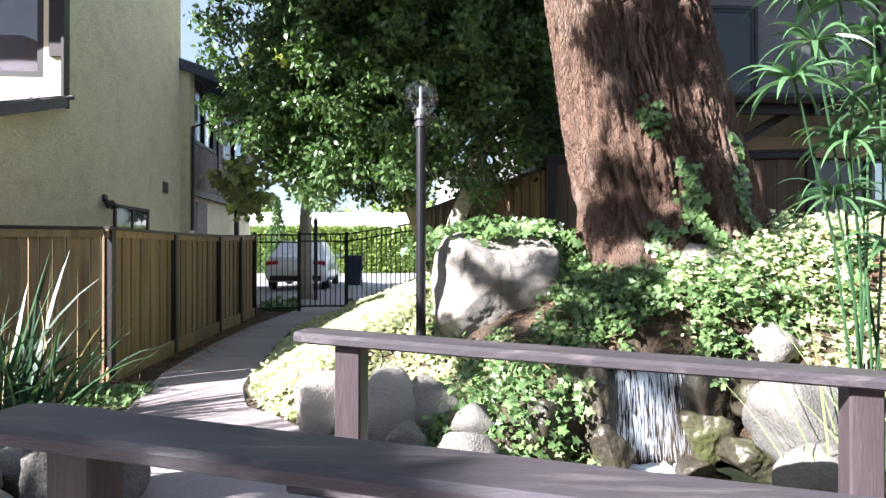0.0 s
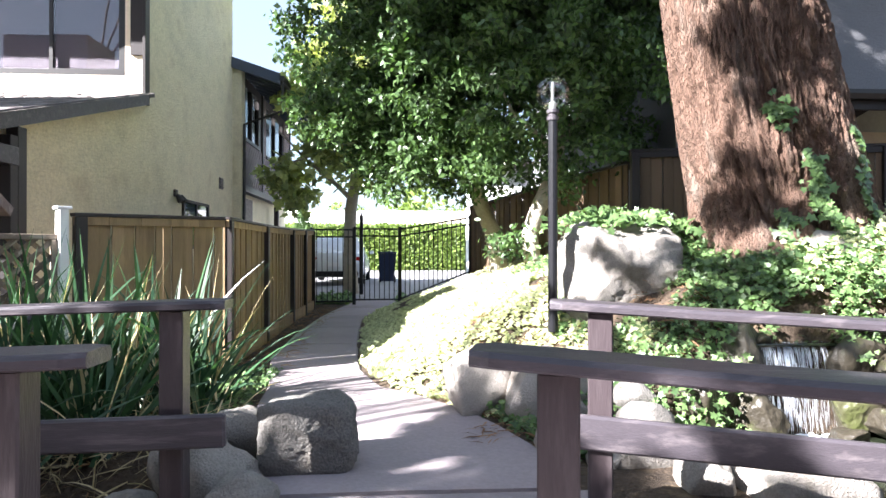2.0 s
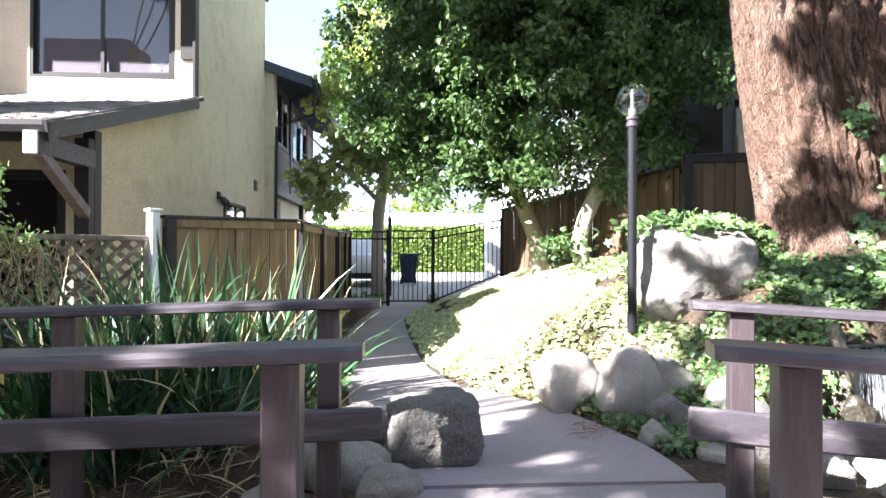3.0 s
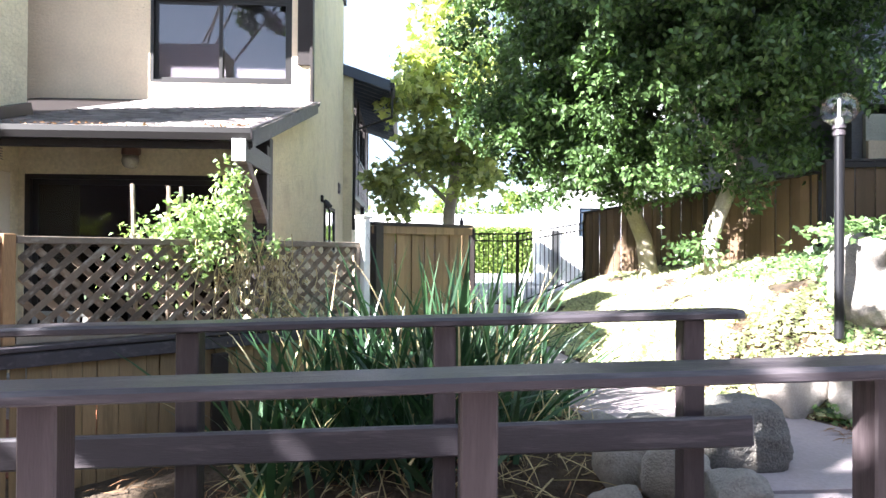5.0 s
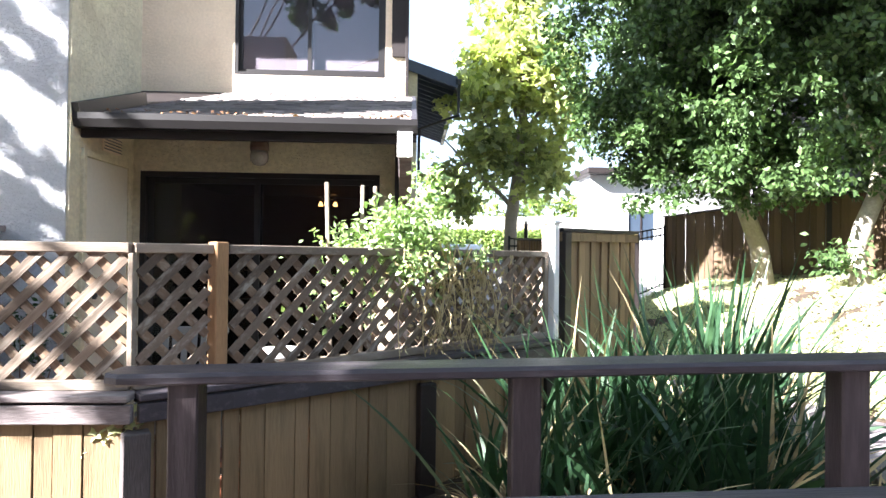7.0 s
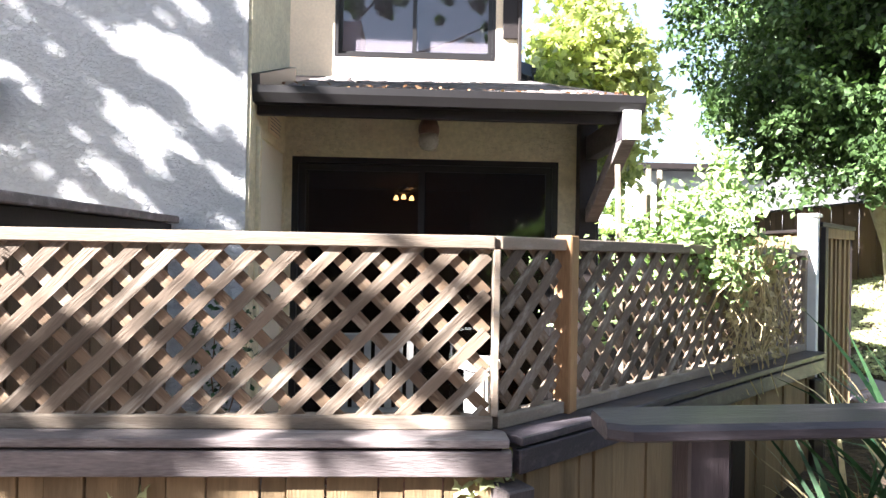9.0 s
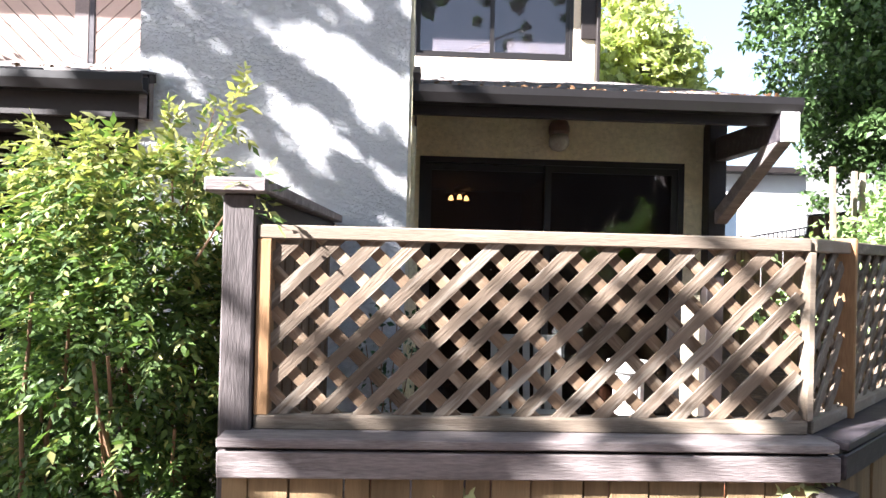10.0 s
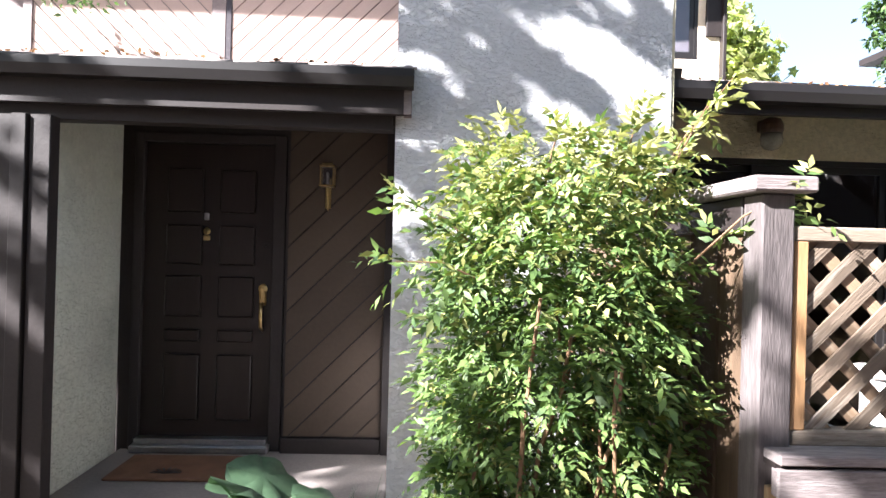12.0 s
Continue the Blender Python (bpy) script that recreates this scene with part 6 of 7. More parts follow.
waterfall()
for i, (x, y, z, w, d, h) in enumerate([(1.42, 3.74, 0.74, 0.66, 0.36, 0.22), (1.42, 3.82, 0.50, 0.7, 0.40, 0.6), (1.08, 3.56, 0.60, 0.34, 0.40, 0.70), (0.86, 3.52, 0.48, 0.36, 0.34, 0.5),
                                        (1.80, 3.56, 0.66, 0.40, 0.36, 0.52), (1.70, 3.40, 0.47, 0.26, 0.26, 0.34), (1.55, 3.22, 0.36, 0.26, 0.20, 0.17), (1.86, 3.26, 0.42, 0.40, 0.26, 0.26),
                                        (1.16, 3.34, 0.42, 0.22, 0.2, 0.3), (1.95, 3.60, 0.86, 0.36, 0.3, 0.16), (2.08, 3.40, 0.62, 0.38, 0.3, 0.4), (1.20, 3.62, 0.84, 0.22, 0.2, 0.16), (2.2, 3.1, 0.45, 0.4, 0.4, 0.3)]):
    boulder("wet_rock", (x, y, z), (w, d, h), 40 + i, "wet brown mossy rock beside the waterfall", M_WETROCK, i * 0.7, rough=0.15, facet=0.2, detail=4, group="waterfall rocks")


# ---- the big redwood ----
TRUNK_Y = 4.68
TRUNK_Z = [1.0, 1.40, 1.78, 2.42, 3.46, 6.0, 13.0]
TRUNK_X = [2.24, 2.16, 2.07, 1.91, 1.70, 1.36, 0.9]
TRUNK_R = [1.02, 0.76, 0.655, 0.612, 0.560, 0.47, 0.16]


def redwood():
    ob = thing("redwood_tree", (2.15, TRUNK_Y, 1.4), "huge redwood trunk with deeply furrowed reddish bark", "tree")
    na, nz = 420, 240
    zs = np.concatenate([np.linspace(1.05, 4.0, 190), np.linspace(4.1, 13.0, 50)])
    cz, cx, rr = TRUNK_Z, TRUNK_X, TRUNK_R
    verts = np.zeros((nz, na, 3))
    for j, z in enumerate(zs):
        x0, r0 = np.interp(z, cz, cx), np.interp(z, cz, rr)
        for i in range(na):
            a = 2 * math.pi * i / na
            ca, sa = math.cos(a), math.sin(a)
            tw = a + 0.05 * (z - 2)
            p = Vector((math.cos(tw) * 3.4, math.sin(tw) * 3.4, z * 0.75))
            warp = noise.noise(Vector((ca * 2, sa * 2, z * 1.7))) * 0.35
            n1 = abs(noise.noise(p * 1.45 + Vector((warp, warp, 0))))
            n2 = abs(noise.noise(Vector((p.x * 3.3, p.y * 3.3, z * 3.0)) + Vector((7, 3, 1))))
            n3 = noise.noise(Vector((ca * 9, sa * 9, z * 14)))
            ridge = min(1.0, n1 / 0.17) * 0.075 + min(1.0, n2 / 0.13) * 0.045 + n3 * 0.010 + min(1.0, abs(noise.noise(Vector((p.x * 6.5, p.y * 6.5, z * 6.0)))) / 0.15) * 0.022
            lobe = 0.05 * noise.noise(Vector((ca * 1.2, sa * 1.2, z * 0.25))) * (1 + 2.2 * max(0, 1.9 - z))
            r = r0 * (1 + lobe) + ridge - 0.098
            verts[j, i] = (x0 + r * ca, TRUNK_Y + r * sa * 0.98, z)
    v = verts.reshape(-1, 3)
    idx = np.arange(nz * na).reshape(nz, na)
    f = np.stack([idx[:-1], np.roll(idx, -1, 1)[:-1], np.roll(idx, -1, 1)[1:], idx[1:]], -1).reshape(-1, 4)
    mesh_part("trunk", v, f, M_BARK, ob, smooth=True)
    n = 14000
    z = RNG.uniform(5.6, 14.5, n)
    rad = np.minimum(3.0, (15.5 - z) * 0.36) * np.sqrt(RNG.random(n))
    ang = RNG.uniform(0, 6.283, n)
    p = np.stack([1.5 + rad * np.cos(ang), 5.0 + rad * np.sin(ang), z], 1)
    leaves("crown", p, rand_dirs(n, -0.3), rand_dirs(n, 0.5), RNG.uniform(0.15, 0.3, n), LANCE, L_TREE, ob)


redwood()


# ---- ivy ----
def ground_points(n, x0, x1, y0, y1, keep):
    xs, ys = RNG.uniform(x0, x1, n), RNG.uniform(y0, y1, n)
    out = [(x, y, height(x, y)) for x, y in zip(xs, ys) if keep(x, y)]
    return np.array(out)


def on_bank(x, y):
    xr = float(np.interp(y, EDGE_Y, EDGE_R))
    if x < xr + 0.04 + 0.08 * noise.noise(Vector((x * 4, y * 4, 9))):
        return False
    if 0.55 < x < 2.25 and 1.5 < y < 3.55:
        return False
    if y < 3.0 and x < 0.9:
        return False
    if (x - 0.66) ** 2 + (y - 4.55) ** 2 < 0.13:
        return False
    # a patchy cover, with bare litter between
    return noise.noise(Vector((x * 1.6, y * 1.6, 2))) > -0.40


def lay_ivy(name, pts, size, lift, label, mat=None, flat=0.85):
    n = len(pts)
    pts = pts.copy()
    pts[:, 2] += np.abs(RNG.normal(0, lift, n)) + 0.01
    nr = rand_dirs(n) * flat + np.array((-0.15, -0.45, 0.9))
    d = RNG.normal(size=(n, 3))
    d -= nr * (np.sum(d * nr, axis=1) / np.sum(nr * nr, axis=1))[:, None]
    ob = leaves(name, pts, d, nr, RNG.uniform(0.45, 1.35, n) * size, IVY, mat or L_IVY)
    return tagged(ob, label, "ivy", kind="stuff")


# dark ivy keeps off the sunlit stretches, which take the paler copy
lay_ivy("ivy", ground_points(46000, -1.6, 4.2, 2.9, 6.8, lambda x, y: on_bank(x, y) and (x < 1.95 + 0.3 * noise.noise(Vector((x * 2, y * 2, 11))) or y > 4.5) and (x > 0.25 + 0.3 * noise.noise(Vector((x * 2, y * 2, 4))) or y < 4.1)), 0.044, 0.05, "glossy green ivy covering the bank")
lay_ivy("ivy", ground_points(27000, -1.6, 0.9, 3.9, 6.8, on_bank), 0.036, 0.03, "pale sunlit ivy along the path", L_IVY_SUNLIT, 0.5)
lay_ivy("ivy", ground_points(44000, -1.7, 2.0, 6.6, 12.6, lambda x, y: on_bank(x, y) and x < 1.75 - 0.16 * (y - 6.8)), 0.036, 0.02, "low sunlit ivy on the slope under the trees", L_IVY_SUNLIT, 0.5)
lay_ivy("ivy", ground_points(6500, 0.5, 2.9, 3.62, 4.6, lambda x, y: noise.noise(Vector((x * 2.3, y * 2.3, 7))) > -0.35 and (x - 0.66) ** 2 + (y - 4.55) ** 2 > 0.13), 0.042, 0.05, "ivy hanging over the bank above the waterfall")
m = 5200
xs = RNG.uniform(0.55, 2.75, m)
xs = xs[(xs < 1.14) | (xs > 1.72)]
ys = RNG.uniform(3.42, 3.70, len(xs))
zs = np.array([height(x, 3.74) for x in xs]) - RNG.random(len(xs)) ** 0.8 * np.where(xs > 1.72, 0.62, 0.75) + 0.03
keep = np.array([noise.noise(Vector((x * 3.1, z * 3.1, 5))) > (-0.25 if x < 1.2 else -0.12) for x, z in zip(xs, zs)])
face = np.stack([xs, ys - 0.12 * (zs < 0.8), zs], 1)[keep]
lay_ivy("ivy", face, 0.046, 0.02, "ivy hanging down the bank beside the waterfall")
lay_ivy("ivy", ground_points(15000, 1.65, 4.2, 2.6, 5.0, on_bank), 0.042, 0.06, "pale ivy on the pool bank, coloured as sunlit", L_IVY_SUNLIT, 0.6)
# trailing over the boulder's crown and up the trunk
n = 900
p = np.stack([RNG.normal(0.85, 0.28, n), RNG.normal(4.88, 0.16, n), np.full(n, 1.0)], 1)
p[:, 2] = 1.66 + 0.06 * RNG.random(n) - 0.25 * np.abs(p[:, 0] - 0.8) ** 2 + 0.15 * (p[:, 1] - 4.88)
lay_ivy("ivy", p, 0.07, 0.03, "ivy hanging over the top of the boulder")


def trunk_ivy():
    """Three thin climbing strands, uneven, with a tuft where one ends."""
    rn = np.random.default_rng(17)
    Z, A = [], []
    for a0, a1, top, m in ((-1.62, -1.78, 2.15, 210), (-1.20, -1.05, 2.35, 130), (-2.05, -2.15, 1.75, 60)):
        f = rn.random(m) ** 1.25
        Z.append(1.42 + (top - 1.42) * f)
        A.append(a0 + (a1 - a0) * f + rn.normal(0, 0.055, m) + 0.07 * np.sin(f * 9))
    Z.append(rn.normal(2.42, 0.06, 46))
    A.append(rn.normal(-1.92, 0.075, 46))
    z, ang = np.concatenate(Z), np.concatenate(A)
    r = np.interp(z, TRUNK_Z, TRUNK_R) + 0.03
    x = np.interp(z, TRUNK_Z, TRUNK_X) + r * np.cos(ang)
    y = TRUNK_Y + r * np.sin(ang)
    nr = np.stack([np.cos(ang), np.sin(ang), np.full(len(z), 0.5)], 1) + rn.normal(0, 0.25, (len(z), 3))
    d = rn.normal(size=(len(z), 3)) * 0.6 + np.array((0, 0, -0.8))
    d -= nr * (np.sum(d * nr, axis=1) / np.sum(nr * nr, axis=1))[:, None]
    ob = leaves("ivy", np.stack([x, y, z], 1), d, nr, rn.uniform(0.035, 0.085, len(z)), IVY, L_IVY)
    tagged(ob, "ivy climbing the redwood trunk", "ivy", kind="stuff")


trunk_ivy()
# small cover at the fence corner, by the path and under the near rail
lay_ivy("ivy", ground_points(900, -2.66, -2.08, 3.9, 5.7, lambda x, y: True), 0.045, 0.03, "low pale ground cover by the fence corner")
lay_ivy("ivy", ground_points(500, -5.3, -3.6, 2.0, 2.95, lambda x, y: noise.noise(Vector((x * 2, y * 2, 0))) > 0), 0.06, 0.05, "ivy tufts in the stream bed")


def litter():
    def spread(n, x0, x1, y0, y1, keep):
        return ground_points(n, x0, x1, y0, y1, keep)
    p = np.concatenate([spread(5200, -0.6, 3.2, 3.0, 5.2, lambda x, y: noise.noise(Vector((x * 1.6, y * 1.6, 2))) < -0.24), spread(700, -0.9, 0.4, 3.1, 4.4, lambda x, y: x > np.interp(y, EDGE_Y, EDGE_R)), spread(700, -2.64, -2.1, 5.6, 12.0, lambda x, y: True), spread(600, -5.2, -1.9, 2.4, 4.3, lambda x, y: True)])
    n = len(p)
    p[:, 2] += RNG.uniform(0.004, 0.05, n)
    d = RNG.normal(size=(n, 3)) * np.array((1, 1, 0.15))
    ob = leaves("needle_litter", p, d, rand_dirs(n, 1.5), RNG.uniform(0.06, 0.16, n), BLADE, L_NEEDLE)
    tagged(ob, "brown fallen needles and twigs", "litter", kind="stuff")


litter()


# ---- trees ----
def limb(bm, a, b, r0, r1, seed, segs=7, n=6, bend=0.12):
    a, b = Vector(a), Vector(b)
    L = (b - a).length
    pts = []
    for i in range(n + 1):
        f = i / n
        w = Vector((noise.noise(Vector((seed, f * 2.3, 0))), noise.noise(Vector((seed, f * 2.3, 5))), 0)) * L * bend * math.sin(math.pi * f)
        pts.append(a.lerp(b, f) + w)
    tube(bm, pts, [r0 + (r1 - r0) * i / n for i in range(n + 1)], segs)
    return pts


def crown_points(count, centre, radii, clump, per, hollow=0.55, seed=0, test=None, power=1.0):
    """Leaf places in clumps through the outer part of an uneven ellipsoid."""
    rn = np.random.default_rng(seed)
    out = []
    c, r = np.array(centre), np.array(radii)
    while len(out) < count:
        v = rn.normal(size=3)
        v /= np.linalg.norm(v)
        k = hollow + (1 - hollow) * rn.random() ** power
        k *= 1 + 0.22 * noise.noise(Vector(v * 2.1) + Vector((seed, 0, 0)))
        p = c + v * k * r
        if test and not test(p):
            continue
        m = int(per * rn.uniform(0.6, 1.4))
        ball = rn.normal(size=(m, 3))
        ball *= (rn.random((m, 1)) ** 0.4) / np.linalg.norm(ball, axis=1, keepdims=True)
        q = p + ball * clump * 1.75 * np.array((1, 1, 0.7))
        out.extend(q)
    return np.array(out[:count])


def crown(name, p, size, form, mat, parent, label="", droop=-0.35):
    n = len(p)
    d = rand_dirs(n, droop)
    nr = rand_dirs(n, 0.9)
    return leaves(name, p, d, nr, RNG.uniform(0.7, 1.3, n) * size, form, mat, parent, label)


def garden_trees():
    ok = lambda p: p[2] > 2.0 + 0.35 * noise.noise(Vector((p[0], p[1], 3))) and p[1] > 5.5 and not (p[0] > 1.0 and p[1] < 6.2)
    a = thing("tree", (0.47, 9.27, 1.0), "leaning pale-barked tree with a dense dark green crown", "tree", "trees on the bank")
    bm = fresh()
    tube(bm, [(0.50, 9.27, 0.95), (0.47, 9.27, 1.3), (0.40, 9.25, 1.7), (0.22, 9.22, 2.1), (0.02, 9.2, 2.6), (-0.1, 9.1, 3.3)], [0.17, 0.14, 0.125, 0.115, 0.10, 0.08], 12)
    limb(bm, (0.02, 9.2, 2.6), (-1.2, 8.8, 4.6), 0.07, 0.02, 1)
    limb(bm, (-0.1, 9.1, 3.3), (0.6, 9.6, 5.6), 0.06, 0.02, 2)
    limb(bm, (0.1, 9.2, 2.3), (0.9, 8.9, 3.9), 0.05, 0.015, 3)
    part("trunk", bm, M_PALE, a, smooth=True)
    p = np.concatenate([crown_points(76000, (-0.45, 8.9, 5.2), (2.25, 2.2, 3.1), 0.145, 80, 0.30, 3, ok),
                        crown_points(14000, (-1.15, 8.7, 3.45), (1.25, 1.0, 1.15), 0.13, 60, 0.1, 5, ok),
                        crown_points(5000, (-0.1, 8.4, 2.75), (0.9, 0.7, 0.55), 0.14, 60, 0.1, 6, ok)])
    crown("crown", p, 0.095, OVAL, L_TREE, a)
    b = thing("tree", (0.62, 7.55, 1.15), "crooked pale-barked tree with a dense dark green crown", "tree", "trees on the bank")
    bm = fresh()
    tube(bm, [(0.70, 7.55, 1.05), (0.63, 7.55, 1.35), (0.60, 7.55, 1.65), (0.70, 7.55, 1.95), (0.86, 7.56, 2.3), (0.95, 7.6, 2.7), (1.0, 7.7, 3.4)], [0.13, 0.105, 0.10, 0.10, 0.095, 0.085, 0.06], 12)
    limb(bm, (0.9, 7.58, 2.45), (1.9, 7.6, 4.4), 0.055, 0.015, 4)
    limb(bm, (1.0, 7.7, 3.4), (0.2, 7.3, 5.2), 0.05, 0.015, 5)
    limb(bm, (0.92, 7.58, 2.6), (0.1, 7.1, 3.4), 0.04, 0.012, 6)
    part("trunk", bm, M_PALE, b, smooth=True)
    p = crown_points(80000, (0.95, 7.6, 5.0), (2.2, 1.9, 3.0), 0.145, 80, 0.30, 8, ok)
    crown("crown", p, 0.092, OVAL, L_TREE, b)
    # low side shoots
    n = 260
    q = np.array((0.35, 7.5, 1.55)) + RNG.normal(size=(n, 3)) * np.array((0.16, 0.12, 0.10))
    tagged(crown("side_shoot", q, 0.09, OVAL, L_TREE, b), kind="stuff")


garden_trees()


def sycamore():
    a = thing("tree", (-2.24, 15.4, 0.4), "pale-trunked tree with large yellowing leaves beyond the gate", "tree")
    bm = fresh()
    tube(bm, [(-2.2, 15.4, 0.3), (-2.24, 15.4, 1.2), (-2.22, 15.4, 2.4), (-2.05, 15.4, 3.6), (-1.95, 15.4, 5.0), (-2.0, 15.4, 7.0)], [0.20, 0.16, 0.15, 0.13, 0.10, 0.05], 12)
    for k, e in enumerate(((-3.9, 15.2, 4.3), (-0.7, 15.0, 4.6), (-3.5, 15.8, 6.2), (-0.6, 15.7, 6.6), (-3.9, 15.0, 3.4), (-2.6, 15.0, 7.8))):
        limb(bm, (-2.1, 15.4, 2.6 + 0.45 * k), e, 0.07, 0.015, 20 + k)
    part("trunk", bm, M_PALE, a, smooth=True)
    p = np.concatenate([crown_points(m, c, r, 0.26, 14, 0.15, 12 + i) for i, (m, c, r) in enumerate((
        (1700, (-2.0, 15.4, 6.4), (1.3, 1.3, 1.7)), (1000, (-3.0, 15.3, 5.5), (0.9, 1.0, 1.1)), (1000, (-1.2, 15.3, 5.3), (0.9, 1.0, 1.3)),
        (800, (-2.7, 15.3, 4.0), (0.9, 0.9, 0.9)), (620, (-1.5, 15.2, 3.7), (0.8, 0.8, 0.9)), (220, (-3.75, 15.1, 3.25), (0.55, 0.4, 0.35)), (150, (-3.3, 15.0, 2.7), (0.4, 0.4, 0.4)), (500, (-2.2, 15.4, 8.0), (0.8, 0.8, 1.0))))])
    crown("crown", p, 0.21, IVY, L_SYC, a)


sycamore()


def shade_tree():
    """An added, unseen tree behind the walkway; its crown dapples the rails and the chimney wall."""
    a = thing("tree", (-11.5, -2.9, 0.05), "unseen broad leafy tree behind the walkway, added to cast shade", "tree")
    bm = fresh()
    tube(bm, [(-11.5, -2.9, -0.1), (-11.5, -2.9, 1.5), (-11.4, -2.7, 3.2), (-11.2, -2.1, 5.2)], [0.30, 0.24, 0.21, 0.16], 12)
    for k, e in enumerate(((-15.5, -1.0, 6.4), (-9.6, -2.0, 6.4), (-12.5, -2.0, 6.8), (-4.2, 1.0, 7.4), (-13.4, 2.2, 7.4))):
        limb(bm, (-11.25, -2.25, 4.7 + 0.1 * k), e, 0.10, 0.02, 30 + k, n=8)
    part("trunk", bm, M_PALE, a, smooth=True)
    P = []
    # sprays of foliage along the boughs, with gaps between, each set sunward of what it shades: how many, over which
    # part of the garden, how far up, how large
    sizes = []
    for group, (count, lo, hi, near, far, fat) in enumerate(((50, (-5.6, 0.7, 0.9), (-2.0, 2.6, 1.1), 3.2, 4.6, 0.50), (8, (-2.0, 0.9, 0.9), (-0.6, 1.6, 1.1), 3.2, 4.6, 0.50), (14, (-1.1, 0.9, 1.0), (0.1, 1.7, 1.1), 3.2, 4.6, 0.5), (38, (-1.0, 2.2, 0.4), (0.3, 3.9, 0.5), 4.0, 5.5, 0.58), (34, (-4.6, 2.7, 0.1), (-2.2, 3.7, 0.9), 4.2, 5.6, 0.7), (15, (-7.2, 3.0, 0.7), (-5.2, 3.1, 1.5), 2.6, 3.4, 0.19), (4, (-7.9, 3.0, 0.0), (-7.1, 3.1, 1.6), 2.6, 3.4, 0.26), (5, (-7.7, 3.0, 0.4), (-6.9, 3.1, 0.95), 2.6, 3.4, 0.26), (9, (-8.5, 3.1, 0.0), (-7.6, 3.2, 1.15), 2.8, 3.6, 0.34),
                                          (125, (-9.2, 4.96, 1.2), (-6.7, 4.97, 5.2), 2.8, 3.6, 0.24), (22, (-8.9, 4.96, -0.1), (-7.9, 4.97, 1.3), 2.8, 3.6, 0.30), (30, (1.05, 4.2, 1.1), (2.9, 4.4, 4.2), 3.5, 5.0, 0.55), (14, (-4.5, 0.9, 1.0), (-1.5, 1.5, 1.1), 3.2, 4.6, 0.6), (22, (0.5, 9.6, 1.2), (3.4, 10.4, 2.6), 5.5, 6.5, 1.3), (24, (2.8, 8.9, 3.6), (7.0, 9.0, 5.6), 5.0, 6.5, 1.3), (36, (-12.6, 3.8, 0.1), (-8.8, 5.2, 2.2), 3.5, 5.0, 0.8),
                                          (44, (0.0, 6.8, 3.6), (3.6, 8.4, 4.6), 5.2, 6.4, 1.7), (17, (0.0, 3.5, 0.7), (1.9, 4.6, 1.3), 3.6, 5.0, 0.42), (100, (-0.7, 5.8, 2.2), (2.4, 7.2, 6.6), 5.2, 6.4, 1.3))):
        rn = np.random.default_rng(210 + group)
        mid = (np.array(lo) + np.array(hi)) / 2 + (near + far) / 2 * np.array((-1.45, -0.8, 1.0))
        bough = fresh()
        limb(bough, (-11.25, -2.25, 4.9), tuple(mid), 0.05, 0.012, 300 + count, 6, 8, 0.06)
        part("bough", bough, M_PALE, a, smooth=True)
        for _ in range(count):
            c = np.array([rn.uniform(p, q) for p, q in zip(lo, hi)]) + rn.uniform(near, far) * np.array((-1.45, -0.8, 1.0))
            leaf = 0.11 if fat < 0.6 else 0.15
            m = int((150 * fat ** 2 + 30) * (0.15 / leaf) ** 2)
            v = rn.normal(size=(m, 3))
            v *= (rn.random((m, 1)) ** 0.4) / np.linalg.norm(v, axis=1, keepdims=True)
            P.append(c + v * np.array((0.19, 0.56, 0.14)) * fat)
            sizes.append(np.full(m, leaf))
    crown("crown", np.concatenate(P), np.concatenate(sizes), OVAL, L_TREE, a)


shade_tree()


# ---- hedge and far greenery ----
def hedge():
    n = 32000
    x = RNG.uniform(-16, 7.0, n)
    face = RNG.random(n) < 0.75
    z = np.where(face, RNG.uniform(0.45, 2.8, n), 2.8 + RNG.normal(0, 0.05, n))
    y = np.where(face, 34.0 + RNG.normal(0, 0.10, n), RNG.uniform(34, 35.2, n))
    p = np.stack([x, y, z], 1)
    ob = thing("hedge", (-6, 34.5, 0.4), "tall clipped green hedge beyond the lane", "hedge")
    part("core", box(fresh(), (-16, 34.1, 0.3), (7.0, 35.2, 2.72), 0.05), L_HEDGE, ob)
    leaves("foliage", p, rand_dirs(n), rand_dirs(n) + np.array((0, -0.8, 0.4)), RNG.uniform(0.12, 0.24, n), OVAL, L_HEDGE, ob)
    far = thing("far_trees", (-10, 60, 0.4), "hazy trees on the far side of the lane", "trees")
    pts = []
    for k in range(16):
        c = (-34 + 4.6 * k + 2 * math.sin(k * 2.1), 62 + 4 * math.sin(k * 1.3), 4.2 + 1.2 * math.sin(k * 0.9))
        pts.append(crown_points(800, c, (3.2, 2.5, 3.4), 0.5, 20, 0.5, 50 + k))
    crown("crown", np.concatenate(pts), 0.6, OVAL, L_HEDGE, far)
    con = thing("conifer", (-5.6, 30, 0.4), "small dark conical conifer behind the fence", "tree")
    m = 2600
    h = RNG.random(m)
    r = (1 - h) * 0.85 * np.sqrt(RNG.random(m))
    t = RNG.uniform(0, 6.283, m)
    crown("crown", np.stack([-5.6 + r * np.cos(t), 30 + r * np.sin(t), 0.6 + 3.5 * h], 1), 0.2, LANCE, L_TREE, con)
    bed = ground_points(1500, -2.7, -0.9, 12.6, 13.5, lambda x, y: x < EDGE_L[-2] or x > EDGE_R[-2])
    lay_ivy("ivy", bed, 0.09, 0.08, "low green planting by the kerb")


hedge()


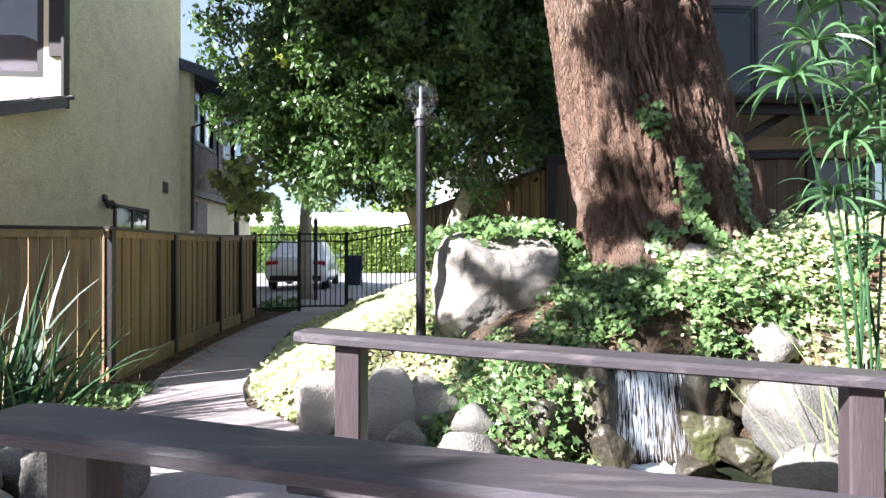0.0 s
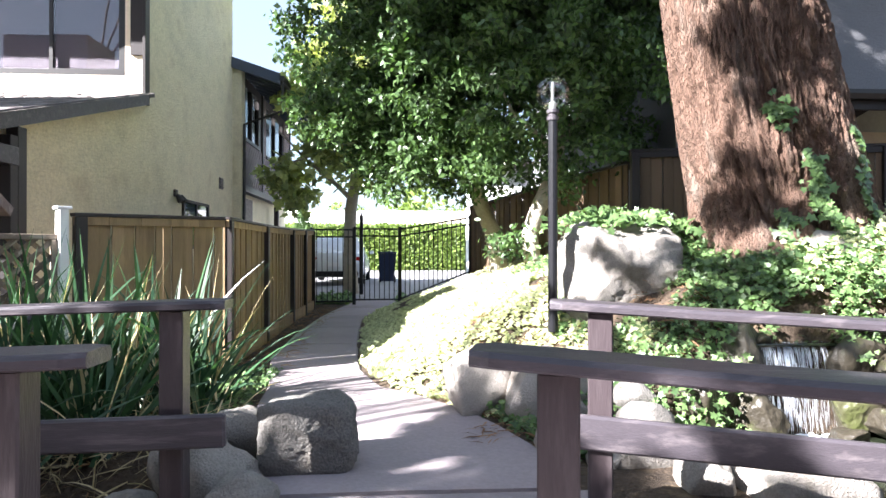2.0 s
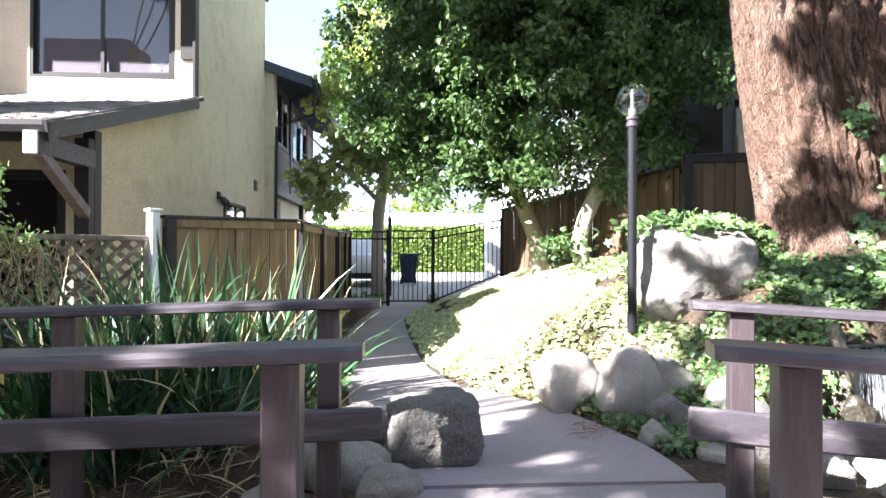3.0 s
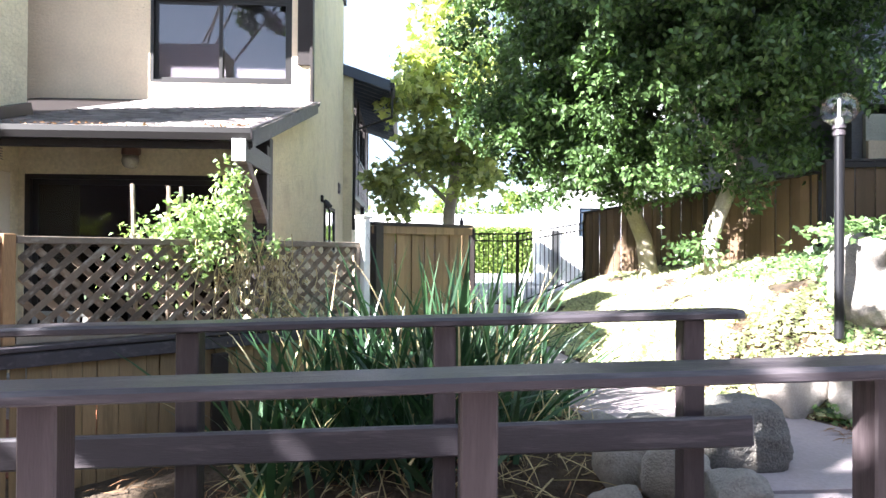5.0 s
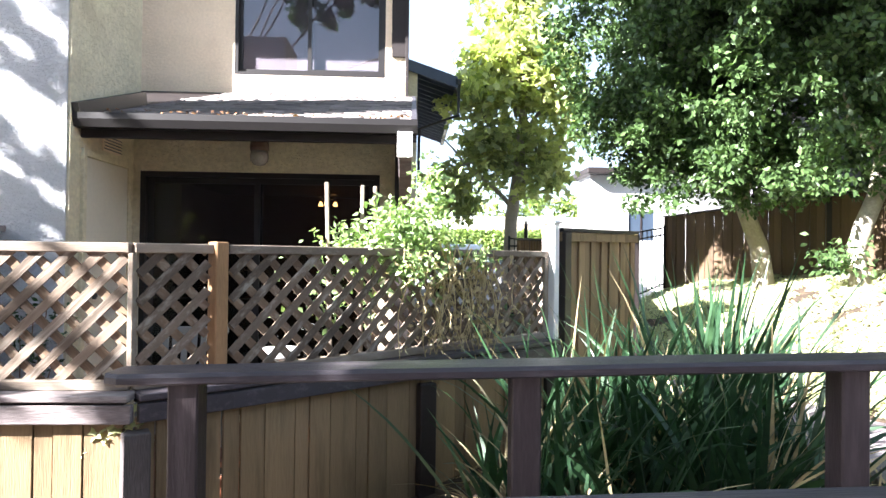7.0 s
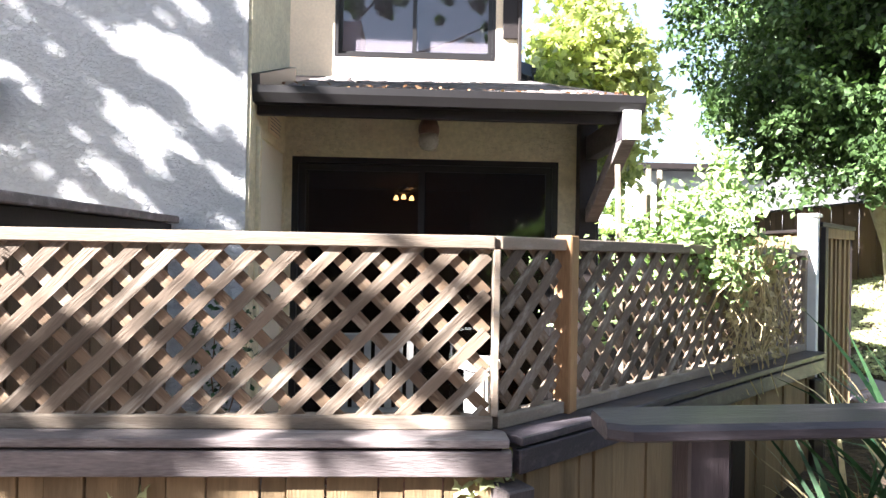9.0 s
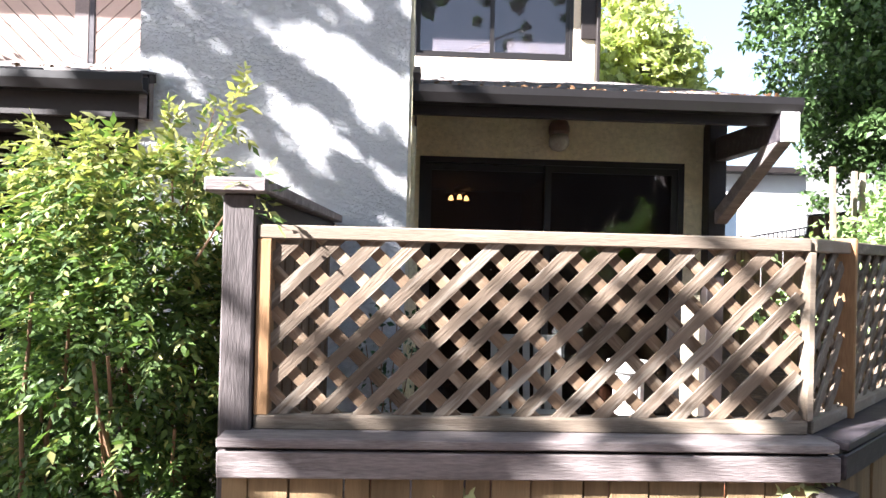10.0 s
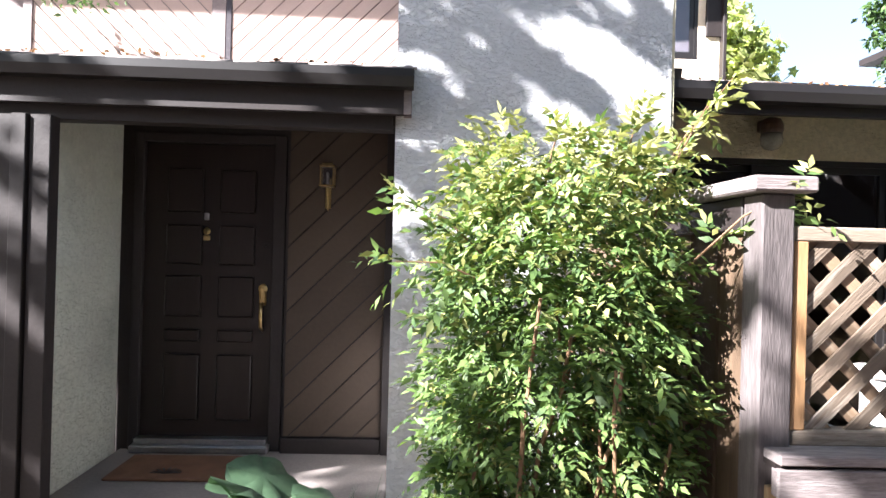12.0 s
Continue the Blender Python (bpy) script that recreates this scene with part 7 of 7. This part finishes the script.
# ---- strap-leaved plants ----
def iris(x, y, count, tall, spread, seed):
    z = height(x, y) - 0.03
    ob = thing("strap_leaf_plant", (x, y, z), "clump of tall arching strap leaves, some dry", "plant", "strap-leaved clumps")
    rn = np.random.default_rng(seed)
    roots = np.stack([x + rn.normal(0, 0.10, count), y + rn.normal(0, 0.10, count), np.full(count, z)], 1)
    out = rn.normal(size=(count, 2)) * spread
    dirs = np.stack([out[:, 0], out[:, 1], np.ones(count)], 1)
    L = tall * rn.uniform(0.55, 1.1, count)
    dry = rn.random(count) < 0.12
    for mask, mat, nm in ((~dry, L_IRIS, "leaves"), (dry, L_DRY, "dry_leaves")):
        ribbons(nm, roots[mask], dirs[mask], L[mask], rn.uniform(0.034, 0.056, mask.sum()) * (0.6 if nm == "dry_leaves" else 1), rn.uniform(0.10, 1.05, mask.sum()) ** 1.2, mat, ob)
    return ob


for i, (x, y, c, t, s) in enumerate([(-4.10, 3.50, 44, 0.95, 0.40), (-3.75, 3.55, 64, 1.12, 0.38), (-3.45, 3.72, 70, 1.22, 0.34), (-3.15, 3.62, 70, 1.24, 0.34), (-2.86, 3.75, 66, 1.24, 0.34),
                                     (-2.62, 4.22, 50, 1.22, 0.36), (-3.55, 3.25, 60, 0.95, 0.46), (-3.10, 3.22, 60, 1.0, 0.44), (-2.72, 3.38, 50, 1.0, 0.44), (-4.0, 3.15, 36, 0.85, 0.45), (-2.45, 4.45, 40, 1.15, 0.42), (-2.36, 4.02, 24, 0.95, 0.5)]):
    iris(x, y, c, t, s, 60 + i)

# dead thatch at the foot of the clumps
p = ground_points(900, -4.3, -2.1, 3.0, 4.1, lambda x, y: True)
ob = ribbons("dry_thatch", p, rand_dirs(len(p), 0.3) * np.array((1, 1, 0.5)), RNG.uniform(0.2, 0.5, len(p)), RNG.uniform(0.006, 0.016, len(p)), RNG.uniform(0.3, 1, len(p)), L_DRY, segs=4)
tagged(ob, "dry fallen leaf thatch under the strap-leaved plants", "litter", kind="stuff")


# ---- umbrella sedge ----
def sedge():
    ob = thing("umbrella_sedge", (1.95, 2.45, 0.5), "tall umbrella sedge with drooping leaf whorls", "plant")
    heads = [(1.414, 2.15, 2.164), (1.629, 2.35, 2.37), (1.846, 2.5, 2.60), (1.70, 2.10, 2.135), (1.664, 2.2, 1.951), (1.681, 2.3, 1.75), (1.995, 2.5, 2.465), (1.765, 2.6, 2.68), (2.05, 2.6, 2.15), (1.95, 2.35, 1.95), (2.1, 2.5, 1.7), (1.9, 2.3, 1.55), (2.2, 2.7, 2.4)]
    roots, dirs = [], []
    for k, h in enumerate(heads):
        h = Vector(h)
        b = Vector((1.90 + 0.06 * (k % 4), 2.40 + 0.05 * (k % 3), 0.45))
        mid = b.lerp(h, 0.6) + Vector((0.05, 0.03, 0.10))
        part("stalk", tube(fresh(), [b, b.lerp(mid, 0.5), mid, h], [0.008, 0.007, 0.006, 0.005], 6), L_CYP, ob)
        for j in range(26):
            a = 2 * math.pi * j / 26 + k
            roots.append(tuple(h))
            dirs.append((math.cos(a), math.sin(a), 0.35 + 0.5 * math.sin(j * 2.3)))
    n = len(roots)
    tagged(ribbons("leaves", roots, dirs, RNG.uniform(0.18, 0.30, n), RNG.uniform(0.018, 0.030, n), RNG.uniform(1.3, 2.4, n), L_CYP, ob, segs=9), kind="stuff")
    low = 46
    tagged(ribbons("basal_growth", np.stack([RNG.normal(1.92, 0.13, low), RNG.normal(2.45, 0.10, low), np.full(low, 0.45)], 1), rand_dirs(low, 1.9), RNG.uniform(0.5, 1.0, low), RNG.uniform(0.008, 0.014, low), RNG.uniform(0.1, 0.6, low), L_VINE, ob), kind="stuff")


sedge()


# ---- the bamboo-like shrub ----
def nandina():
    ob = thing("shrub", (-8.02, 3.45, 0.03), "leafy bamboo-like shrub in front of the white wall", "shrub")
    rn = np.random.default_rng(77)
    tops = []
    for k in range(22):
        b = Vector((-8.02 + rn.uniform(-0.26, 0.30), 3.45 + rn.uniform(-0.20, 0.20), 0.0))
        top = b + Vector((rn.uniform(-0.2, 0.2), rn.uniform(-0.2, 0.1), rn.uniform(0.9, 1.45)))
        bm = fresh()
        limb(bm, b, top, 0.011, 0.005, 100 + k, 7, 7, 0.10)
        part("cane", bm, M_CANE, ob)
        tops.append(top)
    P, D, N, S = [], [], [], []

    def spray(c, d, L, size, count=13):
        """A feathered frond: pairs of leaflets along a drooping stalk."""
        d = d.normalized()
        side = d.cross(Vector((0, 0, 1)))
        side = side.normalized() if side.length > 0.1 else Vector((1, 0, 0))
        up = side.cross(d)
        roll = rn.uniform(-0.7, 0.7)
        side, up = side * math.cos(roll) + up * math.sin(roll), up * math.cos(roll) - side * math.sin(roll)
        for m in range(count):
            g = (0.2 + 0.8 * m / (count - 1))
            q = c + d * L * g + Vector((0, 0, -0.35 * L * g * g))
            sgn = -1 if m % 2 else 1
            v = d * rn.uniform(0.5, 0.9) + side * sgn * (rn.uniform(0.6, 1.0) if m < count - 1 else 0) + Vector((0, 0, rn.uniform(-0.6, 0.05)))
            P.append(q)
            D.append(v)
            N.append(up + Vector(rn.normal(0, 0.35, 3)))
            S.append(size * rn.uniform(0.7, 1.25))

    n = 0
    while n < 3900:
        p = Vector((rn.uniform(-1, 1), rn.uniform(-1, 1), rn.uniform(0, 1)))
        w = 1.0 - 0.22 * max(0, p.z - 0.72) / 0.28
        w *= 0.86 + 0.22 * noise.noise(Vector((p.x * 1.5, p.z * 4, 4)))
        rr = math.hypot(p.x, p.y)
        if rr > w or rr < 0.35 * w:
            continue
        n += 1
        c = Vector((-7.98 + 0.42 * p.x, 3.45 + 0.33 * p.y, 0.04 + 1.80 * p.z + 0.08 * noise.noise(Vector((p.x * 3, p.y * 3, 1)))))
        d = Vector((p.x * 0.9, p.y * 0.9 - 0.15, rn.uniform(-0.1, 0.55))) + Vector(rn.normal(0, 0.35, 3))
        spray(c, d, rn.uniform(0.09, 0.18), rn.uniform(0.028, 0.050), 11)
    for b, e in (((-7.75, 3.35, 1.62), (-7.52, 3.22, 2.02)), ((-7.72, 3.3, 1.6), (-7.60, 3.2, 1.94)), ((-7.8, 3.4, 1.65), (-7.78, 3.3, 1.92)), ((-7.65, 3.2, 1.45), (-7.42, 3.02, 1.68)), ((-8.05, 3.4, 1.68), (-8.02, 3.3, 1.88)),
                 ((-8.25, 3.3, 1.46), (-8.50, 3.2, 1.62)), ((-8.25, 3.25, 1.38), (-8.52, 3.15, 1.44)), ((-8.25, 3.3, 0.60), (-8.45, 3.2, 0.66))):
        b, e = Vector(b), Vector(e)
        twig = tube(fresh(), [b, b.lerp(e, 0.5) + Vector((0, 0, 0.03)), e], [0.004, 0.003, 0.0015], 5)
        part("twig", twig, M_CANE, ob)
        for k in range(14):
            f = 0.25 + 0.06 * k
            d = (e - b).normalized() * 0.6 + Vector(rn.normal(0, 0.5, 3))
            spray(b.lerp(e, min(1, f)), d, rn.uniform(0.08, 0.13), rn.uniform(0.036, 0.052), 7)
    P, D, N, S = (np.array(v) for v in (P, D, N, S))
    # leaves near the top, and one in ten elsewhere, take the sunlit colour
    sun_toned = (P[:, 2] + rn.normal(0, 0.22, len(P)) > 1.66) | (rn.random(len(P)) < 0.10)
    form = (LANCE[0] * np.array((1.05, 1.6, 1)), LANCE[1])
    tagged(leaves("leaves", P[~sun_toned], D[~sun_toned], N[~sun_toned], S[~sun_toned], form, L_NAND, ob), kind="stuff")
    tagged(leaves("young_leaves", P[sun_toned], D[sun_toned], N[sun_toned], S[sun_toned] * 0.9, form, L_NAND_SUNLIT, ob, "paler leaves, sunlight put into their colour"), kind="stuff")


nandina()


# ---- vine on the lattice, stakes, small plants ----
def vine():
    ob = thing("vine", (-4.75, 4.05, 0.1), "pale leafy vine growing over the lattice with dry tendrils", "vine")
    P = []
    for c, r, m in (((-4.85, 3.98, 1.58), (0.20, 0.12, 0.12), 700), ((-4.60, 4.08, 1.67), (0.18, 0.13, 0.16), 1000), ((-4.46, 4.14, 1.93), (0.08, 0.08, 0.16), 380), ((-4.34, 4.2, 1.53), (0.18, 0.10, 0.08), 280), ((-4.62, 3.95, 1.43), (0.16, 0.05, 0.10), 260), ((-5.0, 4.25, 1.25), (0.30, 0.20, 0.20), 260)):
        hubs = np.array(c) + np.clip(RNG.normal(size=(m // 9, 3)), -1.9, 1.9) * np.array(r) * 0.62
        P.append(np.repeat(hubs, 9, axis=0) + RNG.normal(size=(m // 9 * 9, 3)) * 0.035)
    p = np.concatenate(P)
    n = len(p)
    tagged(leaves("leaves", p, rand_dirs(n, -0.2), rand_dirs(n, 0.8) + np.array((-0.4, -0.4, 0)), RNG.uniform(0.030, 0.058, n), OVAL, L_VINE, ob), kind="stuff")
    bm = fresh()
    rn = random.Random(4)
    for k in range(64):
        u = rn.gauss(0.58, 0.07)
        a = Vector((-5.42, 3.29, 0)).lerp(Vector((-3.62, 4.78, 0)), u) + Vector((0.64, -0.77, 0)) * rn.uniform(0.03, 0.09)
        z = rn.uniform(1.35, 1.62)
        L = rn.uniform(0.15, 0.65)
        pts = [a + Vector((rn.uniform(-0.05, 0.05), rn.uniform(-0.05, 0.05), z - L * i / 4)) for i in range(5)]
        tube(bm, pts, [0.004, 0.0035, 0.003, 0.0025, 0.002], 4, False)
    tagged(part("dry_growth", bm, L_DRY, ob, "dry straw-coloured tendrils"), kind="stuff")
    u = np.clip(RNG.normal(0.62, 0.10, 420), 0.2, 0.95)
    q = np.array((-5.42, 3.29, 0)) + u[:, None] * np.array((1.80, 1.49, 0)) + np.array((0.04, -0.05, 0)) + np.stack([RNG.normal(0, 0.02, 420), RNG.normal(0, 0.02, 420), RNG.uniform(1.0, 1.55, 420)], 1)
    leaves("dry_leaves", q, rand_dirs(420, -0.6), rand_dirs(420), RNG.uniform(0.025, 0.05, 420), OVAL, L_DRY, ob)
    for x, y, top, lx in ((-5.06, 3.96, 1.93, 0.06), (-4.87, 4.08, 1.93, 0.0), (-4.80, 4.12, 1.93, 0.0)):
        st = thing("garden_stake", (x, y, 0.09), "pale weathered garden stake", "stake", "vine stakes")
        part("stake", obox(fresh(), (x + lx / 2, y, (0.09 + top) / 2), (0.022, 0, 0), (0, 0.022, 0), (-lx, 0, top - 0.09), 0.003), M_LATTICE, st)


vine()


def patio_climber():
    """A dark climbing plant in a pot by the chimney wall, seen through the lattice."""
    ob = thing("climbing_plant", (-7.10, 4.72, 0.06), "dark blue-green climbing plant in a clay pot by the wall", "plant")
    part("pot", lathe(fresh(), (-7.10, 4.72, 0.06), [(0.09, 0), (0.12, 0.18), (0.135, 0.18), (0.135, 0.23), (0.115, 0.23), (0.10, 0.19)], 18), M_TERRA, ob)
    bm = fresh()
    for k in range(4):
        limb(bm, (-7.10, 4.72, 0.22), (-7.22 + 0.09 * k, 4.82, 0.95 + 0.12 * (k % 3)), 0.007, 0.003, 400 + k, 5, 6, 0.10)
    part("stem", bm, M_CANE, ob)
    rn = np.random.default_rng(91)
    hubs = np.array([(-7.22 + 0.09 * (i % 4) + rn.normal(0, 0.03), 4.80 + rn.normal(0, 0.03), rn.uniform(0.5, 1.22)) for i in range(20)])
    p = np.repeat(hubs, 9, axis=0) + rn.normal(0, 0.035, (180, 3))
    leaves("leaves", p, rand_dirs(180, -0.2), rand_dirs(180, 0.5) + np.array((0.2, -0.7, 0)), rn.uniform(0.035, 0.06, 180), OVAL, L_IRIS, ob)


patio_climber()


def entry_plants():
    sq = thing("broad_leaf_plant", (-9.1, 4.15, -0.02), "broad grey-green leaved plant by the entrance", "plant")
    for k in range(9):
        a = 2.1 * k
        c = Vector((-9.06 + 0.20 * math.cos(a), 4.25 + 0.16 * math.sin(a), 0.33 + 0.04 * (k % 3)))
        bm = fresh()
        r = 0.14 + 0.025 * (k % 3)
        mid = bm.verts.new(c + Vector((0, 0, 0.02)))
        ring = [bm.verts.new(c + Vector((r * math.cos(t) * (1 + 0.12 * math.sin(5 * t)), r * math.sin(t), 0.025 * math.sin(3 * t + k) - 0.03))) for t in (2 * math.pi * i / 22 for i in range(22))]
        for i in range(22):
            bm.faces.new((mid, ring[i], ring[(i + 1) % 22]))
        bm.transform(Matrix.Translation(c) @ Matrix.Rotation(0.5 * math.sin(a), 4, "X") @ Matrix.Rotation(0.4, 4, "Y") @ Matrix.Translation(-c))
        leaf = part("leaf", bm, L_BROAD, sq, smooth=True)
        bm = tube(fresh(), [(-9.08, 4.2, -0.06), c.lerp(Vector((-9.08, 4.2, -0.06)), 0.5) + Vector((0, 0, 0.04)), c], [0.006, 0.005, 0.004], 5)
        part("stalk", bm, L_BROAD, sq)
    g = thing("grass_tuft", (-8.75, 4.2, 0.03), "thin dark grassy tuft by the wall", "grass")
    n = 280
    ribbons("blades", np.stack([RNG.normal(-8.74, 0.16, n), RNG.normal(4.15, 0.11, n), np.full(n, -0.05)], 1), rand_dirs(n, 1.2), RNG.uniform(0.2, 0.5, n), RNG.uniform(0.004, 0.009, n), RNG.uniform(0.2, 1, n), L_IRIS, g)
    s = thing("seedling", (-10.12, 3.9, 0.03), "small seedling with two broad leaves", "plant")
    part("stalk", tube(fresh(), [(-10.12, 3.9, 0.0), (-10.12, 3.9, 0.2), (-10.10, 3.9, 0.36)], [0.009, 0.008, 0.006], 6), L_VINE, s)
    leaves("leaves", [(-10.10, 3.9, 0.36), (-10.11, 3.9, 0.35), (-10.1, 3.9, 0.36)], [(1, -0.3, -0.15), (-0.5, -0.6, -0.5), (0.4, 0.7, 0.1)], [(0, -0.3, 1)] * 3, [0.16, 0.13, 0.12], IVY, L_BROAD, s)
    tw = thing("twig", (-12.2, 7.75, 3.7), "small leafy twig hanging over the entrance roof", "branch")
    bm = fresh()
    for k in range(4):
        limb(bm, (-13.5, 8.34, 4.75), (-12.1 + 0.22 * k, 7.72, 3.88 + 0.08 * k), 0.008, 0.003, 200 + k, 5, 6, 0.08)
    part("stem", bm, M_BROWN, tw)
    f = RNG.random(170)
    q = np.stack([-12.6 + 1.05 * f, np.full(170, 7.7), 4.2 - 0.35 * np.sin(f * 2.2)], 1) + RNG.normal(size=(170, 3)) * np.array((0.06, 0.08, 0.07))
    leaves("leaves", q, rand_dirs(170, -0.3), rand_dirs(170, 0.8), RNG.uniform(0.05, 0.09, 170), OVAL, L_TREE, tw)


L_BROAD = leaf_material("broad_leaf", (0.022, 0.052, 0.030), (0.055, 0.095, 0.052), 0.5, 0.3)
entry_plants()


def gutter_litter():
    n = 150
    x = np.concatenate([RNG.uniform(-6.95, -4.6, n // 2), RNG.uniform(-12.4, -8.75, n // 2)])
    first = np.arange(n) < n // 2
    y = np.where(first, 5.09, 4.86) + np.abs(RNG.normal(0, 0.09, n))
    z = np.where(first, 2.535 + (y - 5.10) * SLOPE, 2.495 + (y - 4.86) * SLOPE_B) + 0.012
    p = np.stack([x, y, z], 1)
    ob = leaves("leaf_litter", p, rand_dirs(n) * np.array((1, 1, 0.25)), rand_dirs(n, 1.0), RNG.uniform(0.025, 0.05, n), OVAL, L_NEEDLE)
    tagged(ob, "dry fallen leaves caught on the roof edges", "litter", kind="stuff")


gutter_litter()


def knee_ivy(x, y, z, n, seed):
    rn = np.random.default_rng(seed)
    p = np.array((x, y, z)) + rn.normal(size=(n, 3)) * np.array((0.05, 0.012, 0.06))
    nr = np.array((-0.2, -1.0, 0.5)) + rn.normal(size=(n, 3)) * 0.35
    d = np.array((0.0, -0.3, -0.8)) + rn.normal(size=(n, 3)) * 0.7
    ob = leaves("ivy", p, d, nr, rn.uniform(0.04, 0.075, n), IVY, L_IVY_SUNLIT)
    tagged(ob, "pale ivy sprig creeping up the low wall", "ivy", kind="stuff")


knee_ivy(-5.77, 3.03, 0.81, 16, 0)
knee_ivy(-6.81, 3.03, 0.77, 9, 1)


# ---- unseen block that closes the place behind the walkway and cuts sky light ----
def behind():
    ob = thing("unseen_sky_block", (-4, -5, 0), "plain dark block behind the walkway, unseen, added to cut sky light", "house")
    part("wall", box(fresh(), (-22, -6.4, -0.1), (12, -5.4, 5.5)), M_BAY, ob)
    part("roof", box(fresh(), (-22.4, -6.9, 5.5), (12.4, -5.0, 5.7), 0.02), M_BROWN, ob)


behind()
